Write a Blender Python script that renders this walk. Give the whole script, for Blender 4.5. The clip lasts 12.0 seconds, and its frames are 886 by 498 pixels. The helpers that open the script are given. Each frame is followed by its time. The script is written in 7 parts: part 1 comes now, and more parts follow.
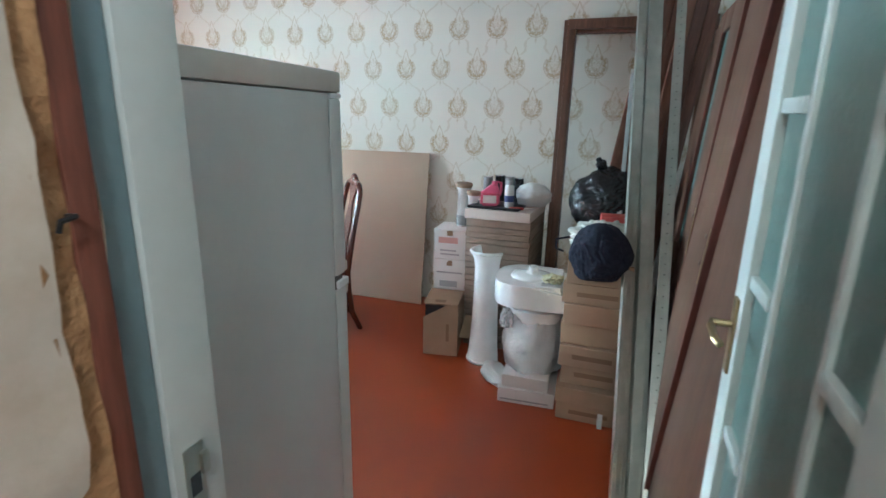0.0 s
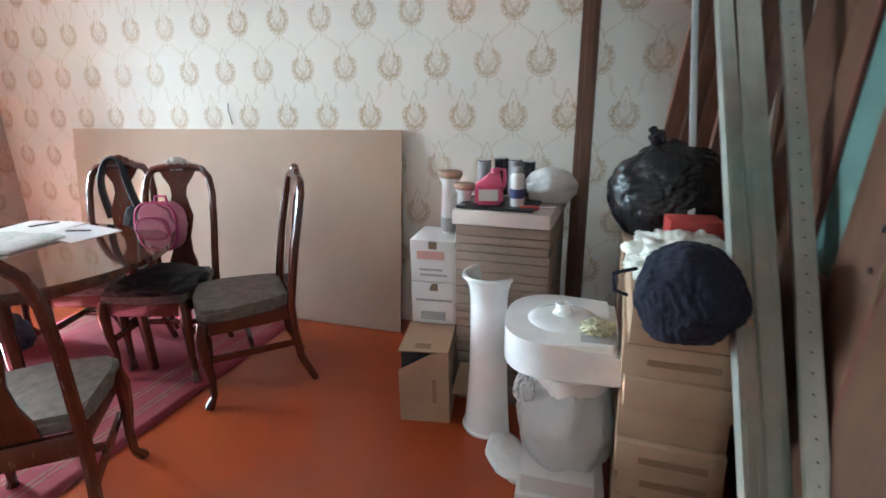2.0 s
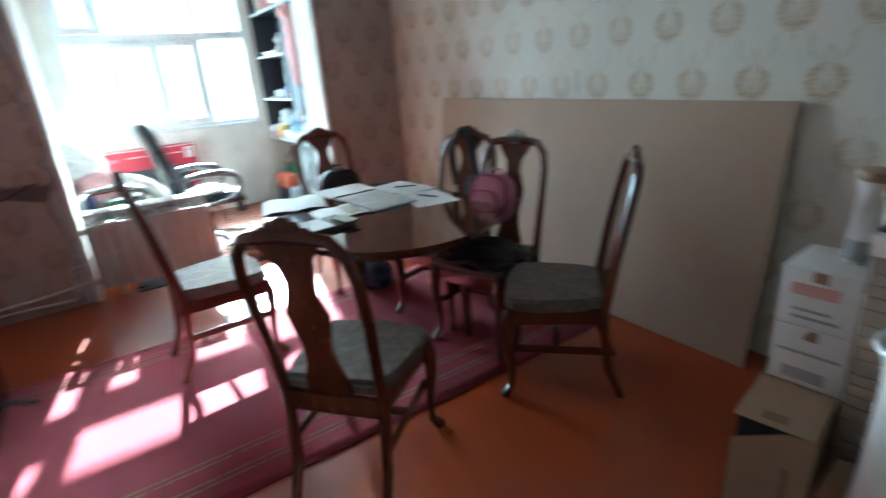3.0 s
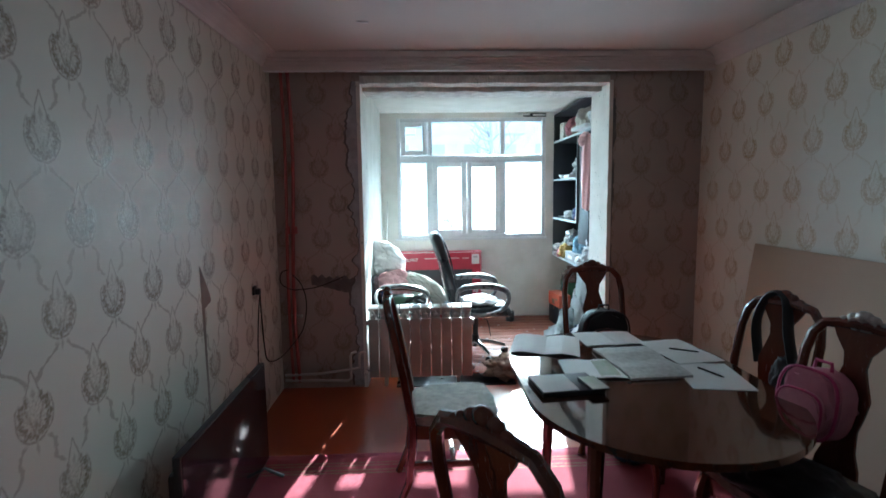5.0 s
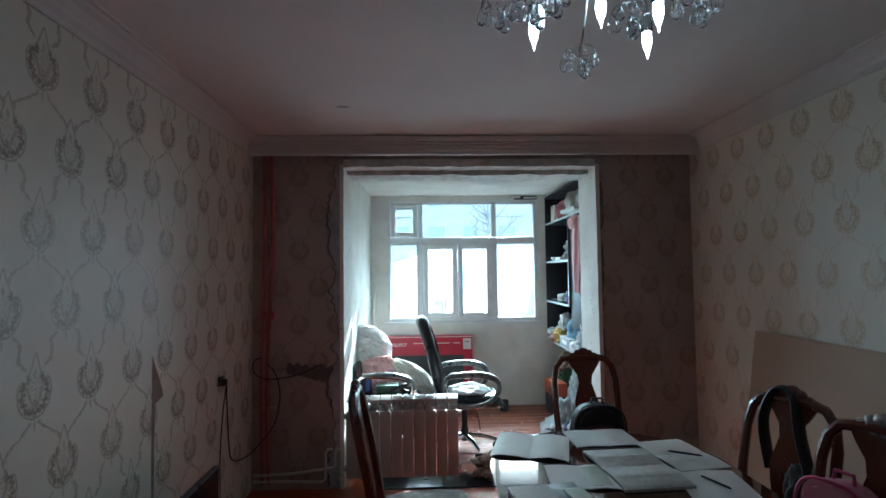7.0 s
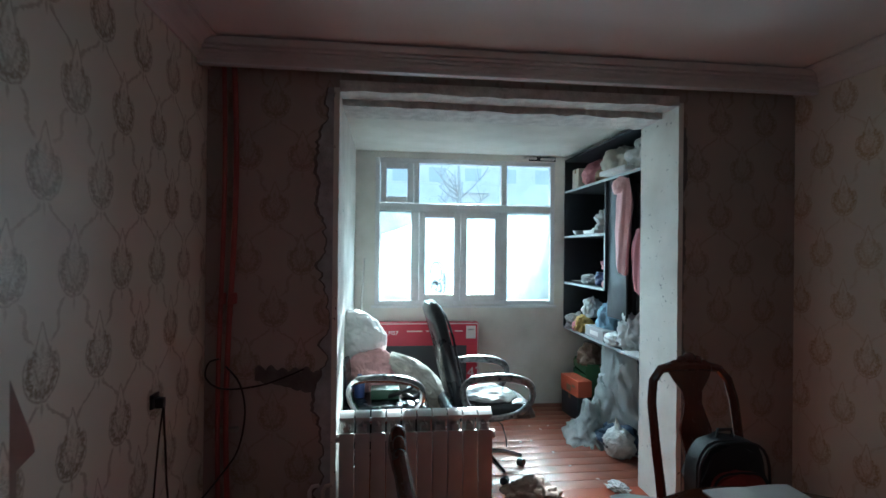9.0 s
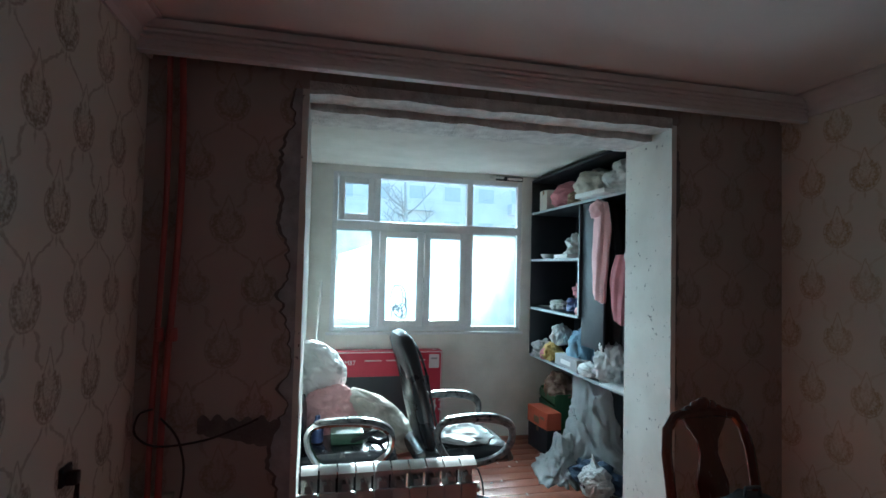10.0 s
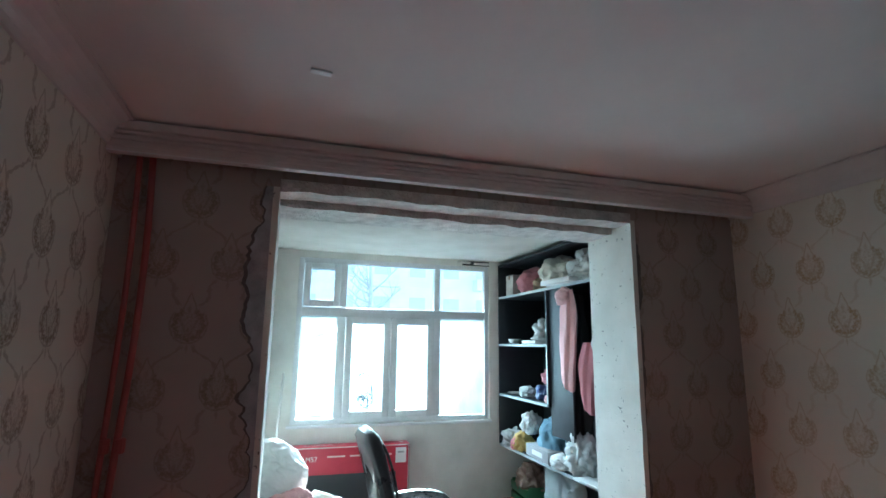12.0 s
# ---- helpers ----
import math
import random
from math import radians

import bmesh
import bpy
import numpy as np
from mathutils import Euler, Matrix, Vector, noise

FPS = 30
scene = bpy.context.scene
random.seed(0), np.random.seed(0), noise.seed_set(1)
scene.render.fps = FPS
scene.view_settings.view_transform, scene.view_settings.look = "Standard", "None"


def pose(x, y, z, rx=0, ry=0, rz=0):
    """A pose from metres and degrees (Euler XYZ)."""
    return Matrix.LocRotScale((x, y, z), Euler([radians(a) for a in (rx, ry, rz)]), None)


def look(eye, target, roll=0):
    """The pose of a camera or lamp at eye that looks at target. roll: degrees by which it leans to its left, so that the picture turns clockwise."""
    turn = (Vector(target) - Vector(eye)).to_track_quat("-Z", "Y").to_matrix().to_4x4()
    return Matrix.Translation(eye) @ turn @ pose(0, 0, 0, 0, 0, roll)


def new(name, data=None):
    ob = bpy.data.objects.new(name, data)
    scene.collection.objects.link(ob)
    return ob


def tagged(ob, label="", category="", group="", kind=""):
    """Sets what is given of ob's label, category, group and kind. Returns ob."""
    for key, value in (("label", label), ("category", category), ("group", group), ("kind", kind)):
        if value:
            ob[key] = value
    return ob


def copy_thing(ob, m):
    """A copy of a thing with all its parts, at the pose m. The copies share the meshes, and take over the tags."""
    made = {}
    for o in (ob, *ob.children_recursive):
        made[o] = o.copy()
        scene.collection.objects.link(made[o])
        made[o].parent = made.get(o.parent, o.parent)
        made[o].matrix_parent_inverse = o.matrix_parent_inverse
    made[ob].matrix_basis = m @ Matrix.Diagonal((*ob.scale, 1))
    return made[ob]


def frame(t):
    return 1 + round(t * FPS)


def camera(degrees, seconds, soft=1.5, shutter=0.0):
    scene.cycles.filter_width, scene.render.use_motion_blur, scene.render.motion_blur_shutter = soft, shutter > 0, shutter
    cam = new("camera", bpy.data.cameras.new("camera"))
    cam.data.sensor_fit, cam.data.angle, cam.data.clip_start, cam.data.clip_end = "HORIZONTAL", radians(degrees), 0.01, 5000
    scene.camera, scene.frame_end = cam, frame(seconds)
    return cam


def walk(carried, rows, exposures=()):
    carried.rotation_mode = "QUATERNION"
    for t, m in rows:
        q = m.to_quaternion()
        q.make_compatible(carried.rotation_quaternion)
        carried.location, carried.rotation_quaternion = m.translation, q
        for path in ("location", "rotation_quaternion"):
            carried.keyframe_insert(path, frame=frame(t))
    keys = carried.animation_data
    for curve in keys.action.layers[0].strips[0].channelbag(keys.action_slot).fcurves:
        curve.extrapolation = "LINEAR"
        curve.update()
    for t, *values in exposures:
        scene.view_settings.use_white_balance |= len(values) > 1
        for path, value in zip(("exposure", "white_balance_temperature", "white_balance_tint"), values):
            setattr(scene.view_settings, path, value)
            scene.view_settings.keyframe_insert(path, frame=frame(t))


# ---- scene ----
cam = camera(82.0, 12.0, 1.5, 0.4)
PATH = [
    (0, (4.895, -0.446, 1.527), (4.252, 1.378, 1.016), 1.0),
    (0.5, (4.804, -0.261, 1.495), (4.095, 1.543, 1.003), -0.7),
    (1, (4.67, -0.067, 1.475), (4.058, 1.771, 0.979), -1.9),
    (1.5, (4.62, 0.28, 1.422), (4.035, 2.127, 0.924), -2.2),
    (2, (4.597, 0.579, 1.447), (3.989, 2.388, 0.85), -1.2),
    (2.5, (4.479, 0.783, 1.42), (3.475, 2.394, 0.788), -1.1),
    (3, (4.404, 0.933, 1.472), (2.822, 1.955, 0.799), -4.5),
    (3.5, (4.369, 1.034, 1.468), (2.5, 1.366, 0.837), -2.2),
    (3.7, (4.356, 1.049, 1.494), (2.459, 1.287, 0.909), -1.3),
    (5.5, (4.035, 1.232, 1.605), (2.038, 1.294, 1.51), -0.5),
    (6, (4.027, 1.272, 1.629), (2.028, 1.329, 1.65), -0.3),
    (6.5, (4.004, 1.304, 1.654), (2.007, 1.36, 1.746), -0.5),
    (7, (3.941, 1.318, 1.613), (1.945, 1.388, 1.706), -0.7),
    (9, (2.835, 0.941, 1.574), (0.849, 1.171, 1.579), 0.6),
    (9.5, (2.587, 0.804, 1.616), (0.629, 1.211, 1.635), 0.9),
    (10, (2.476, 0.781, 1.627), (0.53, 1.237, 1.701), 1.4),
    (10.5, (2.387, 0.801, 1.619), (0.448, 1.285, 1.716), 1.1),
    (11, (2.373, 0.781, 1.688), (0.444, 1.278, 1.874), 0.9),
    (11.5, (2.424, 0.763, 1.736), (0.527, 1.295, 2.083), 0.9),
    (12, (2.482, 0.756, 1.726), (0.602, 1.33, 2.093), 0.7),
]
EXPOSURES = [(0.0, 5.05, 5050, -6), (0.6, 5.0, 5350, 0), (2.0, 5.0, 5400, 0), (2.5, 4.45, 5150, -6), (3.0, 3.7, 5050, -8), (3.5, 2.9, 5050, -6), (5.3, 2.5, 5050, -6), (7.2, 2.0, 5050, -7), (9.0, 1.7, 5100, -7), (10.0, 1.65, 5050, -8), (10.5, 1.55, 5050, -9), (11.0, 1.75, 4950, -9), (12.0, 2.35, 4900, -10)]
walk(cam, [(t, look(eye, target, roll)) for t, eye, target, roll in PATH], EXPOSURES)

# ---- light ----
world = bpy.data.worlds.new("sky")
scene.world = world
world.use_nodes = True
wn = world.node_tree.nodes
sky = wn.new("ShaderNodeTexSky")
sky.sky_type, sky.sun_disc = "NISHITA", False
SUN_WAY = Vector((1.0, -0.18, -0.496)).normalized()
sky.sun_elevation = math.asin(-SUN_WAY.z)
sky.sun_rotation = math.atan2(-SUN_WAY.x, -SUN_WAY.y)
world.node_tree.links.new(sky.outputs[0], wn["Background"].inputs[0])
wn["Background"].inputs[1].default_value = 0.15

sun = new("sun", bpy.data.lights.new("sun", "SUN"))
sun.data.energy, sun.data.angle, sun.data.color = 5.0, radians(0.6), (1.0, 0.95, 0.87)
sun.matrix_world = look((-20, 4, 12), Vector((-20, 4, 12)) + SUN_WAY)

sky_light = new("window_sky_light", bpy.data.lights.new("window_sky_light", "AREA"))
sky_light.data.shape, sky_light.data.size, sky_light.data.size_y = "RECTANGLE", 1.8, 0.98
sky_light.data.spread = radians(125)
sky_light.data.energy, sky_light.data.color = 14.5, (0.90, 0.96, 1.0)
sky_light.matrix_world = look((-2.66, 1.78, 1.50), (-0.66, 2.20, 0.30))

# unseen point light, added to brighten the corridor side of the doorway
hall_fill = new("hall_fill_light", bpy.data.lights.new("hall_fill_light", "POINT"))
hall_fill.data.energy, hall_fill.data.shadow_soft_size, hall_fill.data.color = 0.95, 0.12, (1.0, 0.93, 0.84)
hall_fill.location = (4.9, -1.1, 2.25)


# ---- materials ----
class Nodes:
    """A small builder for node materials."""

    def __init__(self, name, rough=0.6, metal=0.0, color=(0.5, 0.5, 0.5)):
        self.mat = bpy.data.materials.new(name)
        self.mat.use_nodes = True
        self.tree = self.mat.node_tree
        self.bsdf = self.tree.nodes["Principled BSDF"]
        self.set(self.bsdf, "Roughness", rough)
        self.set(self.bsdf, "Metallic", metal)
        self.set(self.bsdf, "Base Color", color)

    def set(self, node, key, value):
        s = node.inputs[key]
        if isinstance(value, bpy.types.NodeSocket):
            self.tree.links.new(value, s)
        elif s.type == "RGBA" and not isinstance(value, (int, float)):
            s.default_value = (*value[:3], 1)
        else:
            s.default_value = value

    def node(self, kind, **keys):
        n = self.tree.nodes.new("ShaderNode" + kind)
        return n

    def math(self, op, a, b=0.0, c=0.0):
        n = self.tree.nodes.new("ShaderNodeMath")
        n.operation = op
        for i, v in enumerate((a, b, c)):
            self.set(n, i, v)
        return n.outputs[0]

    def coords(self, which="Object"):
        return self.tree.nodes.new("ShaderNodeTexCoord").outputs[which]

    def place(self):
        return self.tree.nodes.new("ShaderNodeNewGeometry").outputs["Position"]

    def scaled(self, vec, s):
        n = self.tree.nodes.new("ShaderNodeMapping")
        self.set(n, "Vector", vec)
        n.inputs["Scale"].default_value = s
        return n.outputs[0]

    def noise(self, vec, scale, detail=4.0, rough=0.55):
        n = self.tree.nodes.new("ShaderNodeTexNoise")
        self.set(n, "Vector", vec)
        n.inputs["Scale"].default_value, n.inputs["Detail"].default_value = scale, detail
        n.inputs["Roughness"].default_value = rough
        return n.outputs[0]

    def ramp(self, fac, lo, hi):
        n = self.tree.nodes.new("ShaderNodeMapRange")
        self.set(n, "Value", fac)
        n.inputs["From Min"].default_value, n.inputs["From Max"].default_value = lo, hi
        return n.outputs[0]

    def mix(self, fac, a, b, blend="MIX"):
        n = self.tree.nodes.new("ShaderNodeMix")
        n.data_type, n.blend_type = "RGBA", blend
        self.set(n, 0, fac)
        self.set(n, 6, a)
        self.set(n, 7, b)
        return n.outputs[2]

    def bump(self, height, strength=0.2, distance=0.01):
        n = self.tree.nodes.new("ShaderNodeBump")
        n.inputs["Strength"].default_value, n.inputs["Distance"].default_value = strength, distance
        self.set(n, "Height", height)
        self.set(self.bsdf, "Normal", n.outputs[0])

    def random(self):
        return self.tree.nodes.new("ShaderNodeObjectInfo").outputs["Random"]

    def split(self, vec):
        n = self.tree.nodes.new("ShaderNodeSeparateXYZ")
        self.set(n, 0, vec)
        return n.outputs


def worn(name, color, rough=0.6, metal=0.0, vary=0.25, scale=6.0, fine=90.0, bump=0.1, dist=0.004, where="Object", dirt=None):
    """A surface with broad stains, fine grain and a little relief."""
    m = Nodes(name, rough, metal)
    co = m.coords(where)
    broad, grain = m.noise(co, scale, 5), m.noise(co, fine, 3)
    dark = tuple(c * (1 - vary) for c in color) if dirt is None else dirt
    col = m.mix(m.ramp(broad, 0.35, 0.7), color, dark)
    col = m.mix(m.math("MULTIPLY", grain, 0.35), col, tuple(min(1, c * (1 + vary * 0.5)) for c in color))
    m.set(m.bsdf, "Base Color", col)
    m.set(m.bsdf, "Roughness", m.math("ADD", m.math("MULTIPLY", broad, 0.2), rough - 0.1))
    m.bump(m.math("ADD", m.math("MULTIPLY", broad, 0.5), grain), bump, dist)
    return m.mat


def wallpaper(name, base, ink, mottle=0.0, u_from=0.012, v_from=0.102, strand=0.55):
    """Cream embossed paper: open oval wreaths with a fleuron, in staggered rows, hung from cords and tied by garlands.
    u_from, v_from: where the middle of one wreath lies along the wall and in height."""
    m = Nodes(name, 0.5)
    x, y, z = m.split(m.place())
    sway = m.math("MULTIPLY", m.math("SUBTRACT", m.noise(m.place(), 26.0, 3), 0.5), 0.016)
    u0 = m.math("DIVIDE", m.math("SUBTRACT", m.math("ADD", m.math("ADD", x, y), sway), u_from), 0.2865)
    v0 = m.math("DIVIDE", m.math("SUBTRACT", m.math("ADD", z, sway), v_from), 0.281)
    row = m.math("FLOOR", m.math("ADD", v0, 0.5))
    odd = m.math("MULTIPLY", m.math("FLOORED_MODULO", row, 2.0), 0.5)

    def local():
        """Metres from the middle of the nearest wreath, along the wall."""
        k = m.math("FRACT", m.math("ADD", m.math("ADD", u0, odd), 0.5))
        return m.math("MULTIPLY", m.math("SUBTRACT", k, 0.5), 0.2865)

    def band(d, half, soft):
        """1 within half of zero, falling off over soft."""
        return m.math("SUBTRACT", 1.0, m.ramp(m.math("ABSOLUTE", d), half, half + soft))

    a = local()
    b = m.math("MULTIPLY", m.math("SUBTRACT", m.math("FRACT", m.math("ADD", v0, 0.5)), 0.5), 0.281)
    aa = m.math("ABSOLUTE", a)
    ex, ez = m.math("DIVIDE", a, 0.075), m.math("DIVIDE", m.math("ADD", b, 0.004), 0.082)
    r = m.math("SQRT", m.math("ADD", m.math("MULTIPLY", ex, ex), m.math("MULTIPLY", ez, ez)))
    th = m.math("ABSOLUTE", m.math("ARCTAN2", ex, ez))
    crimp = m.math("ADD", m.math("MULTIPLY", m.math("COSINE", m.math("MULTIPLY", th, 17.0)), 0.045), m.math("MULTIPLY", m.math("COSINE", m.math("MULTIPLY", th, 9.0)), 0.04))
    open_top = m.ramp(th, 0.28, 0.5)
    rim = m.math("MULTIPLY", band(m.math("SUBTRACT", r, 1.0), 0.025, 0.05), m.math("MULTIPLY", m.ramp(th, 0.75, 1.1), 0.75))
    wreath = m.math("MULTIPLY", band(m.math("SUBTRACT", m.math("ADD", r, crimp), 0.76), 0.10, 0.1), open_top)
    # leaves that rise from the foot of the wreath, and a fleuron between them
    bend = m.math("ADD", 0.010, m.math("MULTIPLY", m.math("ADD", b, 0.045), 0.40))
    inside = m.math("SUBTRACT", 1.0, m.ramp(r, 0.62, 0.72))
    leaf = m.math("MULTIPLY", band(m.math("SUBTRACT", aa, bend), 0.003, 0.006), m.math("MULTIPLY", inside, 0.75))
    knot = m.math("MULTIPLY", band(m.math("ADD", aa, m.math("MULTIPLY", m.math("ABSOLUTE", m.math("ADD", b, 0.034)), 0.55)), 0.008, 0.008), 0.8)
    crown = m.math("MULTIPLY", band(m.math("ADD", aa, m.math("MULTIPLY", m.math("ABSOLUTE", m.math("SUBTRACT", b, 0.062)), 0.5)), 0.006, 0.008), 0.55)
    # two cords that run together above the wreath
    above = m.math("MULTIPLY", m.ramp(b, 0.050, 0.062), m.math("SUBTRACT", 1.0, m.ramp(b, 0.134, 0.139)))
    cord_at = m.math("MULTIPLY", m.math("SUBTRACT", 0.138, b), 0.36)
    cord = m.math("MULTIPLY", band(m.math("SUBTRACT", aa, cord_at), 0.0016, 0.003), m.math("MULTIPLY", above, 0.65))
    drop = m.math("MULTIPLY", band(m.math("ADD", aa, m.math("MULTIPLY", m.math("ABSOLUTE", m.math("ADD", b, 0.106)), 0.30)), 0.004, 0.006), 0.5)
    # garlands: slack curves from cord to cord, with small leaves along them
    swing = m.math("MULTIPLY", m.math("COSINE", m.math("MULTIPLY", v0, math.pi)), 0.235)
    uu = m.math("FRACT", u0)
    wav = m.math("MULTIPLY", m.math("SINE", m.math("MULTIPLY", v0, 12.57)), 0.072)
    t1 = m.math("SUBTRACT", uu, m.math("ADD", m.math("SUBTRACT", 0.25, swing), wav))
    t2 = m.math("SUBTRACT", uu, m.math("SUBTRACT", m.math("ADD", 0.75, swing), wav))
    near = m.math("MINIMUM", m.math("ABSOLUTE", t1), m.math("ABSOLUTE", t2))
    beads = m.ramp(m.noise(m.place(), 48.0, 2), 0.42, 0.62)
    garland = m.math("MULTIPLY", m.math("SUBTRACT", 1.0, m.ramp(m.math("SUBTRACT", near, m.math("MULTIPLY", beads, 0.03)), 0.008, 0.026)), strand)
    garland = m.math("MULTIPLY", garland, m.ramp(r, 1.05, 1.25))
    ink_mask = m.math("MAXIMUM", m.math("MAXIMUM", wreath, rim), m.math("MAXIMUM", leaf, m.math("MAXIMUM", knot, crown)))
    speck = m.math("MULTIPLY", m.math("MULTIPLY", inside, m.ramp(m.noise(m.place(), 120.0, 2), 0.42, 0.58)), 0.5)
    ink_mask = m.math("MAXIMUM", ink_mask, speck)
    ink_mask = m.math("MULTIPLY", ink_mask, m.math("ADD", 0.45, m.math("MULTIPLY", m.ramp(m.noise(m.place(), 95.0, 2), 0.36, 0.56), 0.55)))
    mask = m.math("MAXIMUM", ink_mask, m.math("MAXIMUM", garland, m.math("MAXIMUM", cord, drop)))
    # the print is rubbed thin in places
    mask = m.math("MULTIPLY", mask, m.math("ADD", 0.75, m.math("MULTIPLY", m.ramp(m.noise(m.place(), 3.1, 3), 0.36, 0.62), 0.25)))
    broad = m.noise(m.place(), 1.3, 4)
    paper = m.mix(m.ramp(broad, 0.35, 0.75), base, tuple(c * (0.92 - mottle) for c in base))
    m.set(m.bsdf, "Base Color", m.mix(m.math("MULTIPLY", mask, 0.95), paper, ink))
    m.set(m.bsdf, "Roughness", m.math("SUBTRACT", 0.55, m.math("MULTIPLY", mask, 0.22)))
    m.bump(m.math("ADD", mask, m.math("MULTIPLY", m.noise(m.place(), 240, 2), 0.5)), 0.25, 0.003)
    return m.mat


def wood(name, light, dark, rough=0.3, along=(1, 14, 14), scale=3.0, coat=0.0, vary=False):
    m = Nodes(name, rough)
    co = m.scaled(m.coords(), along)
    grain = m.noise(co, scale, 6, 0.65)
    fine = m.noise(co, scale * 9, 3)
    f = m.math("ADD", m.math("MULTIPLY", grain, 0.75), m.math("MULTIPLY", fine, 0.25))
    if vary:
        f = m.math("ADD", f, m.math("MULTIPLY", m.math("SUBTRACT", m.random(), 0.5), 0.3))
    m.set(m.bsdf, "Base Color", m.mix(m.ramp(f, 0.35, 0.65), dark, light))
    m.set(m.bsdf, "Roughness", m.math("ADD", m.math("MULTIPLY", fine, 0.2), rough - 0.08))
    m.set(m.bsdf, "Coat Weight", coat)
    m.bump(fine, 0.03, 0.001)
    return m.mat


def plain(name, color, rough=0.5, metal=0.0):
    return worn(name, color, rough, metal, 0.12, 9.0, 120.0, 0.05, 0.002)


def sheet_plastic(name, color, clear=0.4, rough=0.25):
    m = Nodes(name, rough, 0.0, color)
    m.set(m.bsdf, "Transmission Weight", clear)
    m.set(m.bsdf, "IOR", 1.15)
    m.bump(m.noise(m.coords(), 26, 5), 0.5, 0.01)
    return m.mat


def glass(name, color=(1, 1, 1), rough=0.0, relief=0.0):
    m = Nodes(name, rough, 0.0, color)
    m.set(m.bsdf, "Transmission Weight", 1.0)
    m.set(m.bsdf, "IOR", 1.45 if relief < 0.9 else 1.3)
    if relief:
        m.bump(m.noise(m.coords(), 60, 4), relief, 0.004)
    return m.mat


def glow(name, color, strength):
    m = Nodes(name, 0.4, 0.0, color)
    m.set(m.bsdf, "Emission Color", color)
    m.set(m.bsdf, "Emission Strength", strength)
    return m.mat


M_PAPER = wallpaper("wallpaper_damask", (0.72, 0.695, 0.61), (0.20, 0.15, 0.085), 0.0, 1.441, 1.508)
# north copy: overexposed window light put into paler paper and fainter print
M_PAPER_NORTH = wallpaper("wallpaper_damask_north", (0.79, 0.745, 0.655), (0.45, 0.325, 0.17), 0.0, 1.338 + 3.42, 1.590, 0.30)
# the same print on a darker, pinkish-grey base with stronger mottling
M_PAPER_WEST = wallpaper("wallpaper_damask_west", (0.43, 0.36, 0.32), (0.24, 0.185, 0.13), 0.12, 0.21, 1.52)
M_CEIL = worn("ceiling_distemper", (0.74, 0.70, 0.675), 0.9, 0, 0.12, 0.8, 40, 0.12, 0.004, "Object")
M_CORNICE = worn("cornice_plaster", (0.70, 0.65, 0.63), 0.8, 0, 0.15, 3, 60, 0.1, 0.003)
M_PLASTER = worn("white_plaster", (0.80, 0.785, 0.73), 0.85, 0, 0.14, 4, 70, 0.3, 0.006, "Object", (0.66, 0.645, 0.585))
M_REVEAL = Nodes("pitted_white_plaster", 0.9)
pits = M_REVEAL.ramp(M_REVEAL.noise(M_REVEAL.coords(), 34, 3, 0.6), 0.66, 0.72)
stain = M_REVEAL.noise(M_REVEAL.coords(), 3.0, 5)
M_REVEAL.set(M_REVEAL.bsdf, "Base Color", M_REVEAL.mix(pits, M_REVEAL.mix(M_REVEAL.ramp(stain, 0.4, 0.75), (0.78, 0.765, 0.71), (0.64, 0.62, 0.56)), (0.20, 0.19, 0.18)))
M_REVEAL.bump(M_REVEAL.math("SUBTRACT", M_REVEAL.math("MULTIPLY", stain, 0.6), pits), 0.7, 0.008)
M_REVEAL = M_REVEAL.mat
M_ROUGH = worn("broken_plaster", (0.82, 0.81, 0.77), 0.95, 0, 0.3, 14, 60, 0.9, 0.02, "Object", (0.52, 0.50, 0.47))
M_MORTAR_SHADE = worn("grey_mortar_and_edge_shade", (0.17, 0.155, 0.15), 0.95, 0, 0.4, 12, 80, 0.9, 0.02)
M_BARE = worn("bared_grey_plaster", (0.46, 0.48, 0.50), 0.95, 0, 0.35, 9, 70, 0.6, 0.012, "Object", (0.24, 0.24, 0.25))
M_FLOOR = Nodes("red_painted_floor", 0.3)
M_FLOOR.set(M_FLOOR.bsdf, "Base Color", M_FLOOR.mix(M_FLOOR.ramp(M_FLOOR.noise(M_FLOOR.coords(), 0.9, 3), 0.3, 0.75), (0.34, 0.058, 0.014), (0.30, 0.050, 0.013)))
M_FLOOR = M_FLOOR.mat
M_BOARDS = worn("worn_red_floorboards", (0.27, 0.075, 0.035), 0.4, 0, 0.4, 5, 60, 0.3, 0.006, "Object", (0.15, 0.06, 0.04))
M_WHITE = plain("white_upvc", (0.78, 0.79, 0.80), 0.3)
M_FRIDGE = worn("fridge_enamel", (0.60, 0.61, 0.60), 0.35, 0, 0.12, 1.6, 60, 0.04, 0.002, "Object", (0.50, 0.51, 0.50))
M_HARDBOARD = worn("hardboard", (0.50, 0.37, 0.27), 0.75, 0, 0.1, 1.2, 140, 0.05, 0.002)
M_MAHOG = wood("mahogany_lacquer", (0.115, 0.028, 0.015), (0.078, 0.018, 0.010), 0.22, (5, 5, 0.8), 2.0, 0.4)
M_TABLE = wood("table_lacquer", (0.10, 0.035, 0.016), (0.04, 0.012, 0.007), 0.08, (1, 9, 9), 2.6, 1.0)
M_SEAT = worn("grey_brocade", (0.20, 0.17, 0.14), 0.85, 0, 0.4, 30, 220, 0.4, 0.004, "Object", (0.10, 0.085, 0.07))
M_CARD = worn("brown_cardboard", (0.39, 0.265, 0.17), 0.85, 0, 0.18, 5, 120, 0.12, 0.003)
